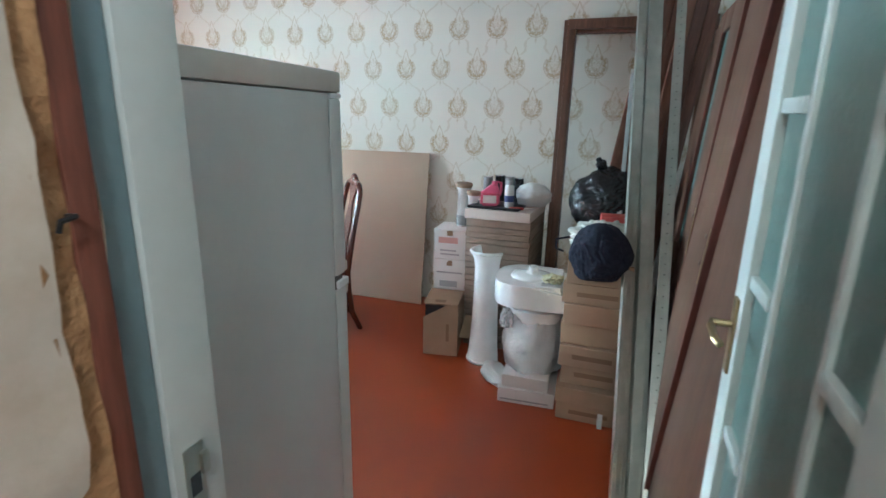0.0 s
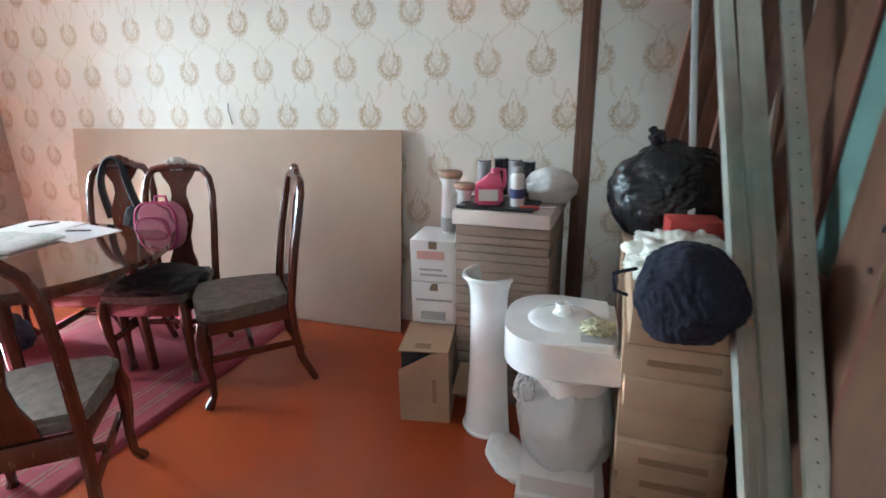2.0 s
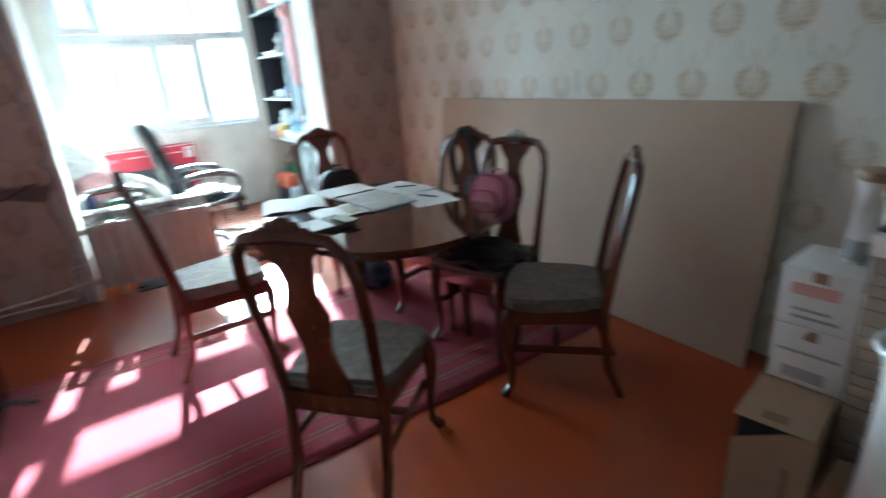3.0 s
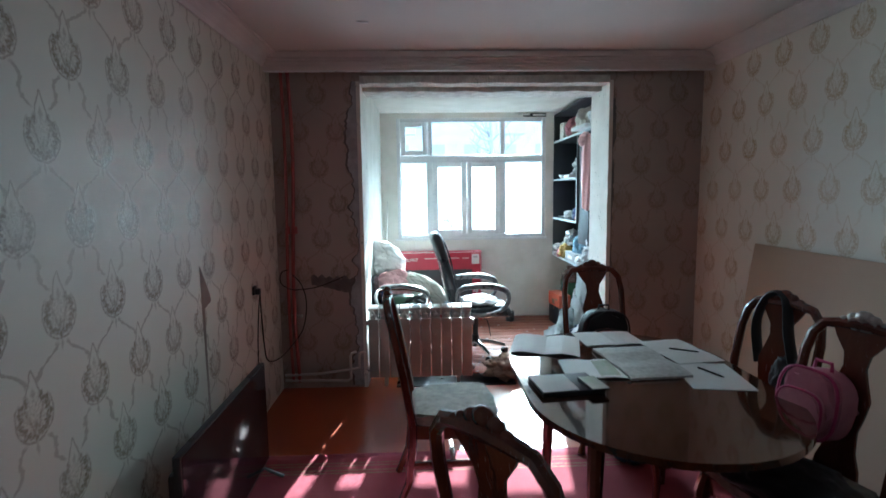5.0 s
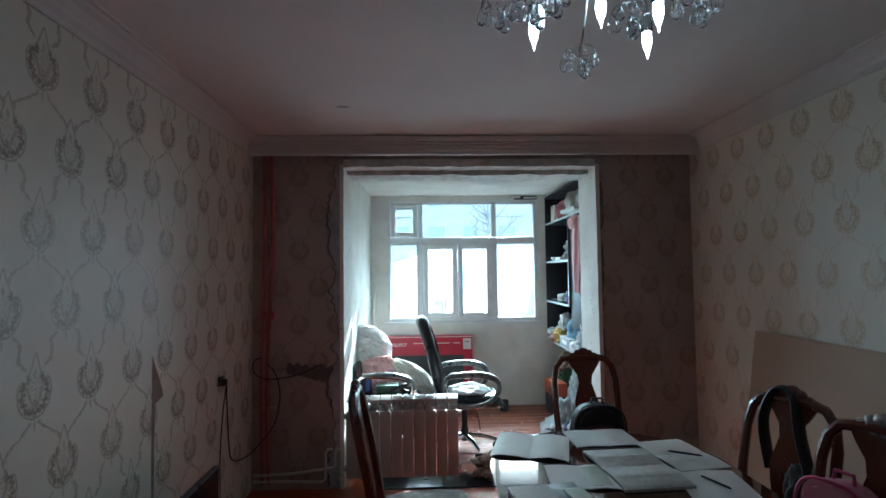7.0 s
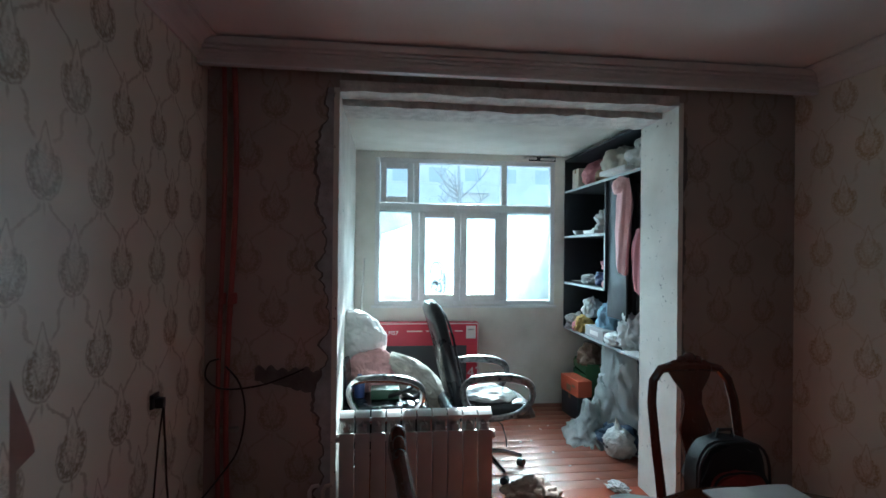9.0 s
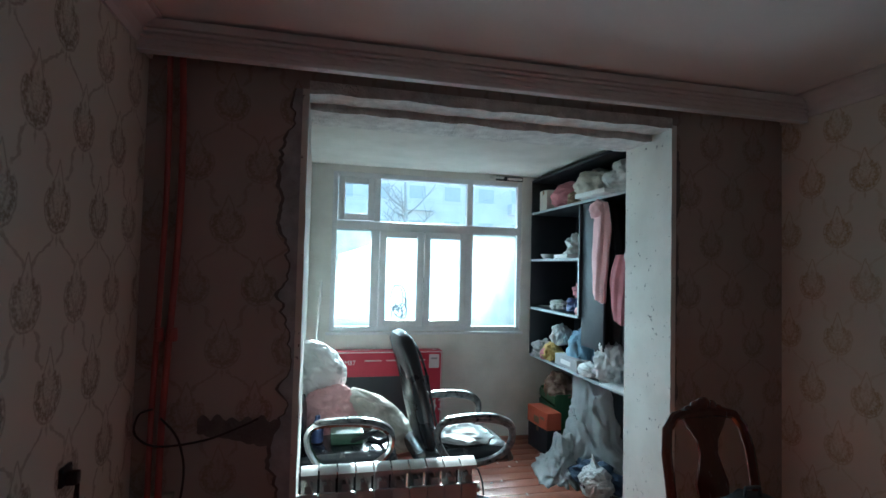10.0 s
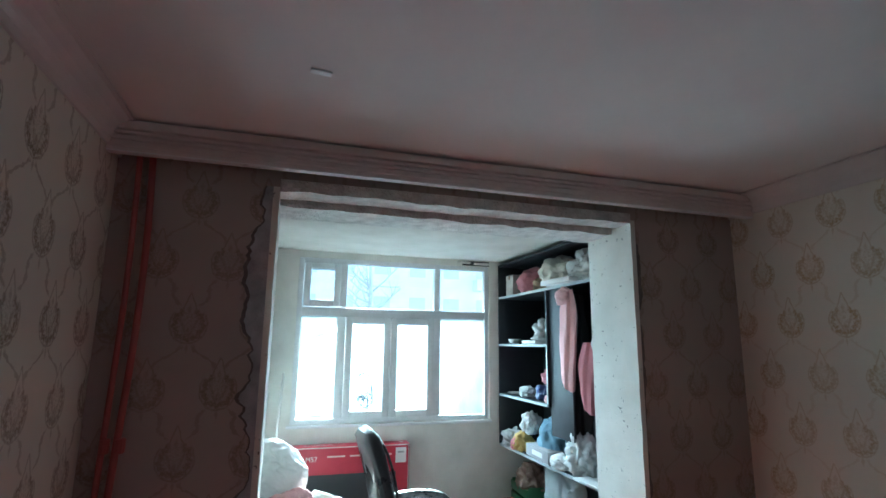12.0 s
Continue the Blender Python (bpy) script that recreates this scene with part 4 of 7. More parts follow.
M_LEAF = wood("tan_stained_door_leaf", (0.112, 0.053, 0.027), (0.070, 0.031, 0.017), 0.5, (9, 9, 0.8), 2.5)
M_LEAFDARK = wood("dark_door_edge", (0.13, 0.035, 0.022), (0.07, 0.02, 0.013), 0.5, (9, 9, 1), 3)
M_TEAL = worn("teal_frosted_pane", (0.085, 0.15, 0.13), 0.5, 0, 0.15, 8, 80, 0.1, 0.002)

# old door lining leaning on the wall
tilt = math.degrees(math.atan2(0.22, 2.17))
of = thing("old_door_lining", pose(4.405, 3.12, 0.0, -tilt, 0, 0), "brown varnished old door lining leaning against the papered wall", "door frame")
for x0 in (0.0, 0.86):
    post = part("post", box((x0, 0.0, 0.0), (x0 + 0.085, 0.045, 2.17), 0.004), M_OLDFRAME, of)
    part("stop_bead", box((x0 + (0.03 if x0 == 0 else 0.0), -0.035, 0.0), (x0 + (0.085 if x0 == 0 else 0.055), 0.0, 2.10), 0.004), M_OLDFRAME, post)
part("head", box((0.085, 0.0, 2.08), (0.86, 0.045, 2.17), 0.004), M_OLDFRAME, of)
part("head_bead", box((0.03, -0.035, 2.10), (0.915, 0.0, 2.165), 0.004), M_OLDFRAME, of)


def pole_pose(a, b, roll=0.0):
    """A pose at a, its z axis pointing to b."""
    d = Vector(b) - Vector(a)
    return Matrix.Translation(a) @ d.to_track_quat("Z", "Y").to_matrix().to_4x4() @ pose(0, 0, 0, 0, 0, roll)


# dark planks leaning in the corner
for k in range(6):
    a = Vector((4.66 + 0.075 * k, 3.0 + 0.012 * k, 0.012))
    b = Vector((5.0 + 0.062 * k, 3.24 + 0.012 * (k % 3), 2.42 - 0.05 * (k % 3)))
    ln = (b - a).length
    single("plank", box((-0.034, -0.012, 0), (0.034, 0.012, ln), 0.003), M_PLANK, pole_pose(a, b, 8 * (k % 2) + 70), "long dark brown plank leaning in the corner", "plank", "planks in the corner")


def profile(a, b, w, d, roll, label, holes=0):
    """A thin galvanised U-section."""
    a, b = Vector(a), Vector(b)
    ln = (b - a).length
    t = thing("metal_profile", pole_pose(a, b, roll), label, "metal profile", "leaning metal profiles")
    part("web", box((-w / 2, -0.001, 0), (w / 2, 0.001, ln)), M_ZINC, t)
    for z in (-0.25, 0.25):
        part("rib", box((w * z - 0.002, -0.0032, 0), (w * z + 0.002, -0.0011, ln)), M_ZINC, t)
    for s in (-1, 1):
        part("flange", box((s * w / 2 - 0.001, 0.0, 0), (s * w / 2 + 0.001, d, ln)), M_ZINC, t)
        part("lip", box((s * w / 2 - (0.008 if s > 0 else 0), d - 0.001, 0), (s * w / 2 + (0.008 if s < 0 else 0), d + 0.001, ln)), M_ZINC, t)
    for k in range(holes):
        z = 0.1 + k * (ln - 0.2) / max(1, holes - 1)
        part("hole", lathe([(0.003, 0.0), (0.003, 0.0012)], 6), M_DARK, t, "dark punched hole").matrix_basis = pose(0, -0.0012, z, 90, 0, 0)
    return t


profile((5.0, 1.33, 0.004), (4.885, 3.27, 2.45), 0.05, 0.027, 196, "long galvanised steel profile leaning against the wall")
profile((5.065, 1.47, 0.004), (4.955, 3.22, 2.45), 0.075, 0.04, 186, "wide galvanised steel profile leaning against the wall")
profile((5.03, 1.40, 0.004), (4.93, 3.27, 2.42), 0.028, 0.027, 226, "narrow galvanised steel profile leaning against the wall")
profile((5.115, 1.36, 0.004), (5.105, 3.25, 2.45), 0.05, 0.027, 178, "perforated galvanised profile leaning against the wall", 56)
single("white_batten", box((-0.012, -0.008, 0), (0.012, 0.008, 2.2), 0.002), M_JAMBWHITE, pole_pose((4.90, 1.95, 0.004), (4.875, 3.24, 1.9)), "thin white batten leaning among the profiles", "batten")


def door_leaf(y_far, width, x_foot, x_top, label, pane=None, mortise=False):
    """An old flush door leaf leaning on the east wall, its far edge at y_far."""
    lean_deg = math.degrees(math.atan2(x_top - x_foot, 2.0))
    m = pose(x_foot, y_far, 0.012, 0, lean_deg, 0)
    t = thing("door_leaf", m, label, "door", "old door leaves")
    if pane is None:
        part("panel", box((0, -width, 0), (0.04, 0, 2.0), 0.003), M_LEAF, t)
    else:
        y0, y1, z0 = pane
        part("stile", box((0, y1, 0), (0.04, 0, 2.0), 0.003), M_LEAF, t)
        part("stile", box((0, -width, 0), (0.04, y0, 2.0), 0.003), M_LEAF, t)
        part("rail", box((0, y0, 0), (0.04, y1, z0), 0.003), M_LEAF, t)
        part("rail", box((0, y0, 1.9), (0.04, y1, 2.0), 0.003), M_LEAF, t)
        part("pane", box((0.014, y0, z0), (0.02, y1, 1.9)), M_TEAL, t, "teal frosted pane")
        part("bead", box((-0.004, y1 - 0.004, z0), (0.012, y1 + 0.014, 1.9), 0.003), M_LEAFDARK, t, "dark glazing bead")
    edge = part("edge", box((-0.002, -width - 0.022, 0), (0.042, -width, 2.0), 0.003), M_LEAFDARK, t, "dark stained edge")
    if mortise:
        part("lock_face", box((-0.004, -width - 0.018, 0.96), (-0.001, -width - 0.004, 1.16)), M_BRASS, edge, "worn brass lock face")
        for z in (1.02, 1.12):
            part("keyhole", lathe([(0.009, 0.0), (0.009, 0.002)], 10), M_DARK, t, "dark keyhole").matrix_basis = pose(-0.0015, -width + 0.055, z, 0, -90, 0)
    return t


door_leaf(2.48, 0.60, 5.10, 5.255, "tan stained door leaf with a teal pane, leaning", (-0.36, -0.17, 0.92), True)
door_leaf(2.98, 0.45, 5.12, 5.29, "plain tan stained old door leaf leaning beside brown planks")
door_leaf(1.86, 0.40, 5.085, 5.27, "tan stained door leaf with a brass lock, leaning", None, True)
door_leaf(1.44, 0.62, 5.10, 5.30, "plain tan stained old door leaf leaning on the wall")

# cartons
def carton(x, y, z, rot, w, d, h, mat, label, marks=(), flap=False, group="stacked cartons"):
    """A carton whose front left bottom corner stands at (x, y, z)."""
    t = thing("carton", pose(x, y, z, 0, 0, rot), label, "carton", group)
    bm = box((0, 0, 0), (w, d, h), 0.005)
    for v in bm.verts:
        v.co += Vector((noise.noise(v.co * 9 + Vector((x * 5, y, z * 7))), noise.noise(v.co * 7 + Vector((z * 9, x, y))), 0)) * 0.004
    part("body", bm, mat, t)
    if h > 0.15:
        part("tape", box((w / 2 - 0.02, -0.0012, h * 0.8), (w / 2 + 0.02, 0.0, h - 0.006)), M_CARD_IN, t, "strip of tape")
    for x0, x1, z0, z1, m2 in marks:
        part("print", box((w * x0, -0.0022, h * z0), (w * x1, -0.0004, h * z1)), m2, t, "printed bars")
    return t


M_BARS = plain("dark_carton_print", (0.25, 0.155, 0.09), 0.8)
M_REDPRINT = plain("red_carton_print", (0.60, 0.33, 0.29), 0.8)
M_GREYPRINT = plain("grey_carton_print", (0.35, 0.34, 0.34), 0.8)
# opened brown carton on the floor
t = thing("open_carton", pose(3.758, 2.416, 0, 0, 0, 10.0), "brown cardboard carton with its side flap torn open", "carton")
W, D, Hh = 0.225, 0.50, 0.355
part("body", (lambda q: (box_bm(q, (0.0, 0.0, 0.0), (W, 0.006, 0.26)), box_bm(q, (W - 0.006, 0.006, 0.0), (W, D, Hh)), box_bm(q, (0, D - 0.006, 0), (W - 0.006, D, Hh)), box_bm(q, (0, 0.006, 0), (W - 0.006, D - 0.006, 0.006)), box_bm(q, (0, 0.12, 0.006), (0.006, D - 0.006, Hh)), q)[-1])(bmesh.new()), M_CARD, t)
bm = slab([(0.006, 0.26), (W, 0.26), (W, 0.352), (0.15, 0.345)], -0.006, 0.0)
bmesh.ops.rotate(bm, verts=bm.verts, matrix=Matrix.Rotation(radians(90), 3, "X"))
part("torn_front", bm, M_CARD, t)
part("top_flap", box((0.0, 0.0, Hh - 0.004), (W, D, Hh), 0.001), M_CARD, t)
# near-black sheet stands in for the shade inside the carton
part("inside", box((0.008, 0.03, 0.008), (W - 0.008, 0.04, 0.33)), M_COVER_SHADE, t, "near-black sheet painting the shade inside")
bm = box((0, -0.002, 0), (0.13, 0.002, 0.16))
fl = part("side_flap", bm, M_CARD, t, "bent side flap")
fl.matrix_basis = pose(W, 0.08, 0.10, 0, 18, 35)
part("print", box((0.15, -0.0015, 0.10), (0.17, -0.0003, 0.22)), M_BARS, t, "printed bars")
part("label", box((0.07, 0.03, Hh), (0.14, 0.075, Hh + 0.001)), M_BARS, t, "dark label")
t = carton(3.718, 2.70, 0.358, 5, 0.225, 0.26, 0.215, M_CARTON_W, "white carton with red and grey print on a brown carton", ((0.2, 0.75, 0.1, 0.3, M_GREYPRINT), (0.1, 0.9, 0.55, 0.6, M_GREYPRINT)))
t = carton(3.72, 2.70, 0.575, 4, 0.222, 0.26, 0.205, M_CARTON_W, "white carton with red and grey print", ((0.15, 0.75, 0.55, 0.75, M_REDPRINT), (0.2, 0.8, 0.15, 0.2, M_GREYPRINT), (0.2, 0.7, 0.28, 0.33, M_GREYPRINT)))
# stack of flat tile cartons
z = 0.0
k = 0
while z < 0.88:
    h = 0.036 if k % 4 else 0.05
    off = noise.noise(Vector((k * 1.7, 0, 0))) * 0.012
    carton(3.955 + off, 2.665 + abs(off), z + 0.001, off * 120, 0.42, 0.56, h, M_TILECARD, "flat grey-brown carton of tiles in a tall stack", (), False, "tile cartons")
    z += h + 0.002
    k += 1
STACK = z
t = carton(3.945, 2.65, STACK + 0.001, -2, 0.43, 0.50, 0.062, M_PINKCARTON, "flat pale carton on top of the stack")
TOPZ = STACK + 0.0645
tray = single("black_tray", box((-0.17, -0.12, 0.0), (0.17, 0.12, 0.014), 0.004), M_DARK, pose(4.13, 2.79, TOPZ, 0, 0, -3), "flat black tray on the carton", "tray")
TZ = TOPZ + 0.0145
M_PINK = plain("pink_plastic", (0.72, 0.12, 0.24), 0.35)
jug = thing("detergent_jug", pose(4.09, 2.74, TZ, 0, 0, 12), "pink plastic detergent jug with a white label", "jug")
part("body", slab([(-0.062, -0.035), (0.05, -0.035), (0.062, 0.0), (0.05, 0.035), (-0.062, 0.035)], 0.0, 0.085, 0.012), M_PINK, jug)
bm = bmesh.new()
box_bm(bm, (-0.06, -0.033, 0.08), (0.06, 0.033, 0.10), 0.008)
for v in bm.verts:
    if v.co.z > 0.09:
        v.co.x = v.co.x * 0.45 + 0.02
        v.co.z += 0.035
part("shoulder", bm, M_PINK, jug)
part("grip", tube([(0.035, 0, 0.12), (0.04, 0, 0.155), (0.065, 0, 0.15), (0.068, 0, 0.10), (0.06, 0, 0.07)], 0.009, 8), M_PINK, jug)
part("cap", lathe([(0.014, 0.128), (0.014, 0.155), (0.011, 0.158)], 12), M_PINK, jug).location = (0.02, 0, 0)
part("label", box((-0.045, -0.0365, 0.02), (0.04, -0.035, 0.07)), M_CARTON_W, jug, "white label")
M_BLUE = plain("dark_blue_print", (0.05, 0.07, 0.20), 0.4)
can = thing("spray_can", pose(4.215, 2.735, TZ), "white spray can with dark blue print", "can")
part("body", lathe([(0.0295, 0.0), (0.031, 0.004), (0.031, 0.125), (0.026, 0.137), (0.018, 0.142)], 20), M_CARTON_W, can)
part("print_band", lathe([(0.0314, 0.035), (0.0314, 0.075)], 20, False), M_BLUE, can, "dark blue printed band")
part("cap", lathe([(0.019, 0.142), (0.02, 0.146), (0.02, 0.165), (0.017, 0.168)], 16), M_GREYPRINT, can)
M_TOOLRED = plain("red_plastic", (0.45, 0.06, 0.05), 0.4)
tool = thing("screwdriver", pose(4.27, 2.705, TOPZ + 0.012, 0, 0, 20), "screwdriver with a red and blue handle", "screwdriver")
part("handle", tube([(-0.04, 0, 0), (0.0, 0, 0), (0.045, 0, 0)], [0.01, 0.012, 0.009], 8), M_TOOLRED, tool)
part("blade", tube([(0.045, 0, 0), (0.12, 0, 0)], 0.003, 6), M_CHROME, tool)
M_SKIN = plain("white_bag_film", (0.66, 0.65, 0.62), 0.4)
single("white_ball_wrap", crumpled((0.24, 0.2, 0.155), 4, 4, 0.12, 1.6), M_SKIN, pose(4.335, 2.93, TOPZ), "rounded white plastic bundle", "bundle")
for x, y, h, mm in ((4.0, 3.02, 0.17, M_GREYPRINT), (4.08, 3.04, 0.18, M_DARK), (4.15, 3.03, 0.175, M_GREYPRINT), (4.215, 3.02, 0.17, M_DARK)):
    jar = thing("tin_can", pose(x, y, TOPZ), "dull dark tin can with a rim", "can", "cans on the carton")
    part("body", lathe([(0.033, 0), (0.034, 0.004), (0.034, h - 0.006), (0.032, h - 0.004)], 16), mm, jar)
    part("rim", lathe([(0.0345, h - 0.005), (0.036, h - 0.003), (0.036, h), (0.03, h)], 16), M_CHROME, jar, "metal rim")
M_TAN = worn("tan_bristle", (0.40, 0.29, 0.20), 0.9, 0, 0.3, 30, 90, 0.5, 0.004)
for x, y, s in ((3.86, 2.86, 1.0), (3.95, 2.80, 0.85)):
    br = thing("paint_roller_sleeve", pose(x, y, 0.782 if s == 1.0 else 0.782, 0, 3, 0), "white paint roller sleeve standing on end", "roller", "roller sleeves")
    part("sleeve", lathe([(0.028 * s, 0), (0.036 * s, 0.01), (0.036 * s, 0.24 * s), (0.05 * s, 0.262 * s), (0.052 * s, 0.27 * s)], 18), M_CARTON_W, br)
    part("tuft", lathe([(0.05 * s, 0.268 * s), (0.06 * s, 0.285 * s), (0.056 * s, 0.30 * s), (0.02 * s, 0.305 * s)], 14), M_TAN, br, "tan end tuft")
    part("foot_band", lathe([(0.037 * s, 0.012), (0.0375 * s, 0.08 * s)], 18, False), M_GREYPRINT, br, "grey band")

# wash-basin pedestal: a half-round ceramic column, open at the back
bm = bmesh.new()
rows = []
for i in range(15):
    u = i / 14
    z = 0.725 * u
    w = 0.088 + 0.03 * (1 - u) ** 3 + 0.026 * max(0, (u - 0.86) / 0.14) ** 2
    ring = []
    for k in range(17):
        a = math.pi * (k / 16) + math.pi
        ring.append((w * math.cos(a), w * 1.15 * math.sin(a), z))
    inner = [(x * 0.86, y * 0.86, z) for x, y, z in ring[::-1]]
    rows.append([bm.verts.new(p) for p in ring + inner])
n = len(rows[0])
for a, b in zip(rows, rows[1:]):
    for k in range(n):
        bm.faces.new((a[k], a[(k + 1) % n], b[(k + 1) % n], b[k]))
bm.faces.new(rows[0][::-1])
bm.faces.new(rows[-1])
ped = thing("basin_pedestal", pose(4.165, 2.515, 0.0, 0, 0, -38), "white glazed basin pedestal standing on the floor", "pedestal")
part("column", bm, M_CERAMIC, ped)
for nm, w, z in (("top_lip", 0.110, 0.722), ("foot_rim", 0.114, 0.012)):
    part(nm, tube([(w * math.cos(math.pi * (1 + k / 20)), w * 1.15 * math.sin(math.pi * (1 + k / 20)), z) for k in range(21)], 0.010, 8), M_CERAMIC, ped)
single("plastic_sheet", crumpled((0.16, 0.30, 0.06), 12, 4, 0.14, 1.6, 0.2), M_SKIN, pose(4.275, 2.30, 0.0, 0, 0, 25), "crumpled white plastic at the foot of the pedestal", "plastic sheet")

# toilet in film on its carton, basin on top
carton(4.355, 2.031, 0.0, 4, 0.305, 0.46, 0.085, M_CARTON_W, "flat white carton under a wrapped toilet", ((0.05, 0.9, 0.2, 0.3, M_GREYPRINT),), False, "sanitary cartons")
carton(4.37, 2.05, 0.086, 2, 0.25, 0.42, 0.07, M_CARTON_W, "small white carton lid under a wrapped toilet", (), False, "sanitary cartons")
M_FILM = sheet_plastic("cloudy_packing_film", (0.88, 0.90, 0.90), 0.5, 0.25)
bowl = thing("toilet_bowl", pose(4.50, 2.27, 0.157), "white ceramic toilet bowl wrapped in cloudy film", "toilet")
part("bowl", lathe([(0.085, 0), (0.10, 0.02), (0.10, 0.10), (0.125, 0.2), (0.15, 0.30), (0.155, 0.345), (0.14, 0.36)], 28), M_CERAMIC, bowl)
bm = bmesh.new()
rows = []
for i in range(26):
    u = i / 25
    r = 0.165 + 0.02 * math.sin(u * 5.0) - 0.018 * u
    ring = []
    for k in range(56):
        a = 2 * math.pi * k / 56
        p = Vector((math.cos(a), math.sin(a), u * 1.4))
        fold = 0.020 * noise.noise(p * 2.3) + 0.014 * abs(noise.noise(Vector((p.x * 5, p.y * 5, u * 2.2)))) + 0.006 * noise.noise(p * 11)
        ring.append(bm.verts.new(((r + fold) * math.cos(a), (r + fold) * math.sin(a), 0.385 * u)))
    rows.append(ring)
for a, b in zip(rows, rows[1:]):
    for k in range(56):
        bm.faces.new((a[k], a[(k + 1) % 56], b[(k + 1) % 56], b[k]))
part("film", bm, M_FILM, bowl, "cloudy wrinkled packing film")
part("film_tail", crumpled((0.07, 0.04, 0.12), 21, 3, 0.3, 3), M_FILM, bowl, "loose film end").location = (-0.14, -0.13, 0.24)

basin = thing("wash_basin", pose(4.47, 2.265, 0.545, 0, 0, 4), "white glazed wash basin lying upside down", "basin")
out = [(0.19, -0.21), (0.19, 0.21)]
for k in range(41):
    a = math.pi / 2 + math.pi * k / 40
    out.append((0.0 + 0.20 * math.copysign(abs(math.cos(a)) ** 0.7, math.cos(a)), 0.21 * abs(math.sin(a)) ** 0.8 * math.copysign(1, math.sin(a))))
bm = slab(out, 0.0, 0.125)
bmesh.ops.bevel(bm, geom=[e for e in bm.edges if e.verts[0].co.z > 0.1 and e.verts[1].co.z > 0.1], offset=0.03, segments=5, affect="EDGES")
part("rim", bm, M_CERAMIC, basin)
bm = lathe([(0.125, 0.12), (0.118, 0.128), (0.09, 0.1335), (0.06, 0.136), (0.03, 0.137)], 36)
part("bowl", bm, M_CERAMIC, basin)
# flat grey plate paints a recess's shade; nothing is hollowed out
part("recess", box((0.06, -0.17, 0.1252), (0.175, -0.02, 0.1265), 0.001), M_GREYPRINT, basin, "grey patch painting the shade of an underside recess")
drain = part("drain", lathe([(0.040, 0.13), (0.036, 0.142), (0.028, 0.150), (0.026, 0.168), (0.028, 0.172), (0.026, 0.175), (0.018, 0.175), (0.018, 0.155), (0.004, 0.155)], 20), M_CERAMIC, basin)
drain.location = (0.0, 0.02, 0)
M_SPONGE = worn("pale_yellow_foam", (0.56, 0.53, 0.36), 0.95, 0, 0.25, 20, 70, 0.6, 0.006)
sp = single("foam_scrap", crumpled((0.10, 0.09, 0.05), 31, 3, 0.35, 3), M_SPONGE, pose(4.59, 2.18, 0.672), "torn pale yellow foam scrap on the basin", "foam scrap")

# stack of brown cartons
z = 0.0
hs = (0.10, 0.085, 0.115, 0.11, 0.115, 0.105, 0.10, 0.11)
for k, h in enumerate(hs):
    dx, dy = noise.noise(Vector((k * 3.3, 1, 0))) * 0.05, noise.noise(Vector((k * 2.3, 5, 0))) * 0.06
    carton(4.675 + dx, 1.985 + dy, z + 0.001, dx * 90, 0.305, 0.56, h, M_CARD, "long brown carton with printed bars in a stack", ((0.22, 0.85, 0.38, 0.6, M_BARS),) if k in (0, 2, 3, 6) else (), False, "stacked long cartons")
    z += h + 0.0015
CZ = z
# dark cartons behind, carrying the black bag
z = 0.0
for k in range(6):
    carton(4.66, 2.60 + 0.004 * k, z + 0.001, 0.4 * (k - 2), 0.36, 0.32, 0.142, M_CARD, "brown carton in a stack behind", (), False, "cartons behind")
    z += 0.144
BZ = z
M_BLACKBAG = Nodes("black_bin_bag_film", 0.22, 0.0, (0.010, 0.010, 0.011))
M_BLACKBAG.bump(M_BLACKBAG.noise(M_BLACKBAG.coords(), 17, 5), 0.9, 0.02)
bag = thing("bin_bag", pose(4.82, 2.80, BZ), "full shiny black bin bag with a knotted neck", "bag")
part("sack", crumpled((0.48, 0.40, 0.38), 7, 5, 0.09, 1.6, 0.1, True), M_BLACKBAG.mat, bag)
part("knot", tube([(-0.03, 0, 0.29), (-0.05, 0, 0.35), (-0.07, -0.01, 0.40), (-0.085, -0.01, 0.42), (-0.06, 0.0, 0.38)], [0.05, 0.028, 0.034, 0.018, 0.01], 9), M_BLACKBAG.mat, bag)
M_BAGPRINT = worn("white_shopping_bag_film", (0.66, 0.67, 0.64), 0.35, 0, 0.2, 12, 60, 0.5, 0.01, "Object", (0.55, 0.52, 0.38))
single("shopping_bag", crumpled((0.34, 0.30, 0.16), 9, 4, 0.25, 2.6, 0, True), M_BAGPRINT, pose(4.83, 2.26, CZ), "crumpled white shopping bag on the cartons", "bag")
carton(4.80, 2.42, CZ + 0.001, 6, 0.17, 0.12, 0.15, M_TOOLRED, "small red box behind the bag", (), False, "small boxes")
M_NAVY = worn("dark_navy_cloth", (0.012, 0.014, 0.030), 0.95, 0, 0.3, 14, 120, 0.6, 0.006)
nv = thing("navy_hooded_jacket", pose(4.82, 2.02, CZ - 0.075), "bunched dark navy jacket hanging over the cartons", "jacket")
part("cloth", crumpled((0.29, 0.25, 0.27), 15, 5, 0.09, 1.5, 0.0, True), M_NAVY, nv)
part("cord", tube([(-0.14, -0.05, 0.2), (-0.20, -0.08, 0.19), (-0.195, -0.1, 0.15), (-0.16, -0.1, 0.14)], 0.005, 6), M_NAVY, nv)

# ---- along the west and south walls ----
M_RED_PIPE = worn("red_painted_pipe", (0.36, 0.085, 0.075), 0.45, 0, 0.2, 6, 80, 0.1, 0.002)
M_WPIPE = plain("white_plastic_pipe", (0.62, 0.60, 0.57), 0.4)
M_CABLE = plain("black_cable", (0.012, 0.012, 0.012), 0.5)
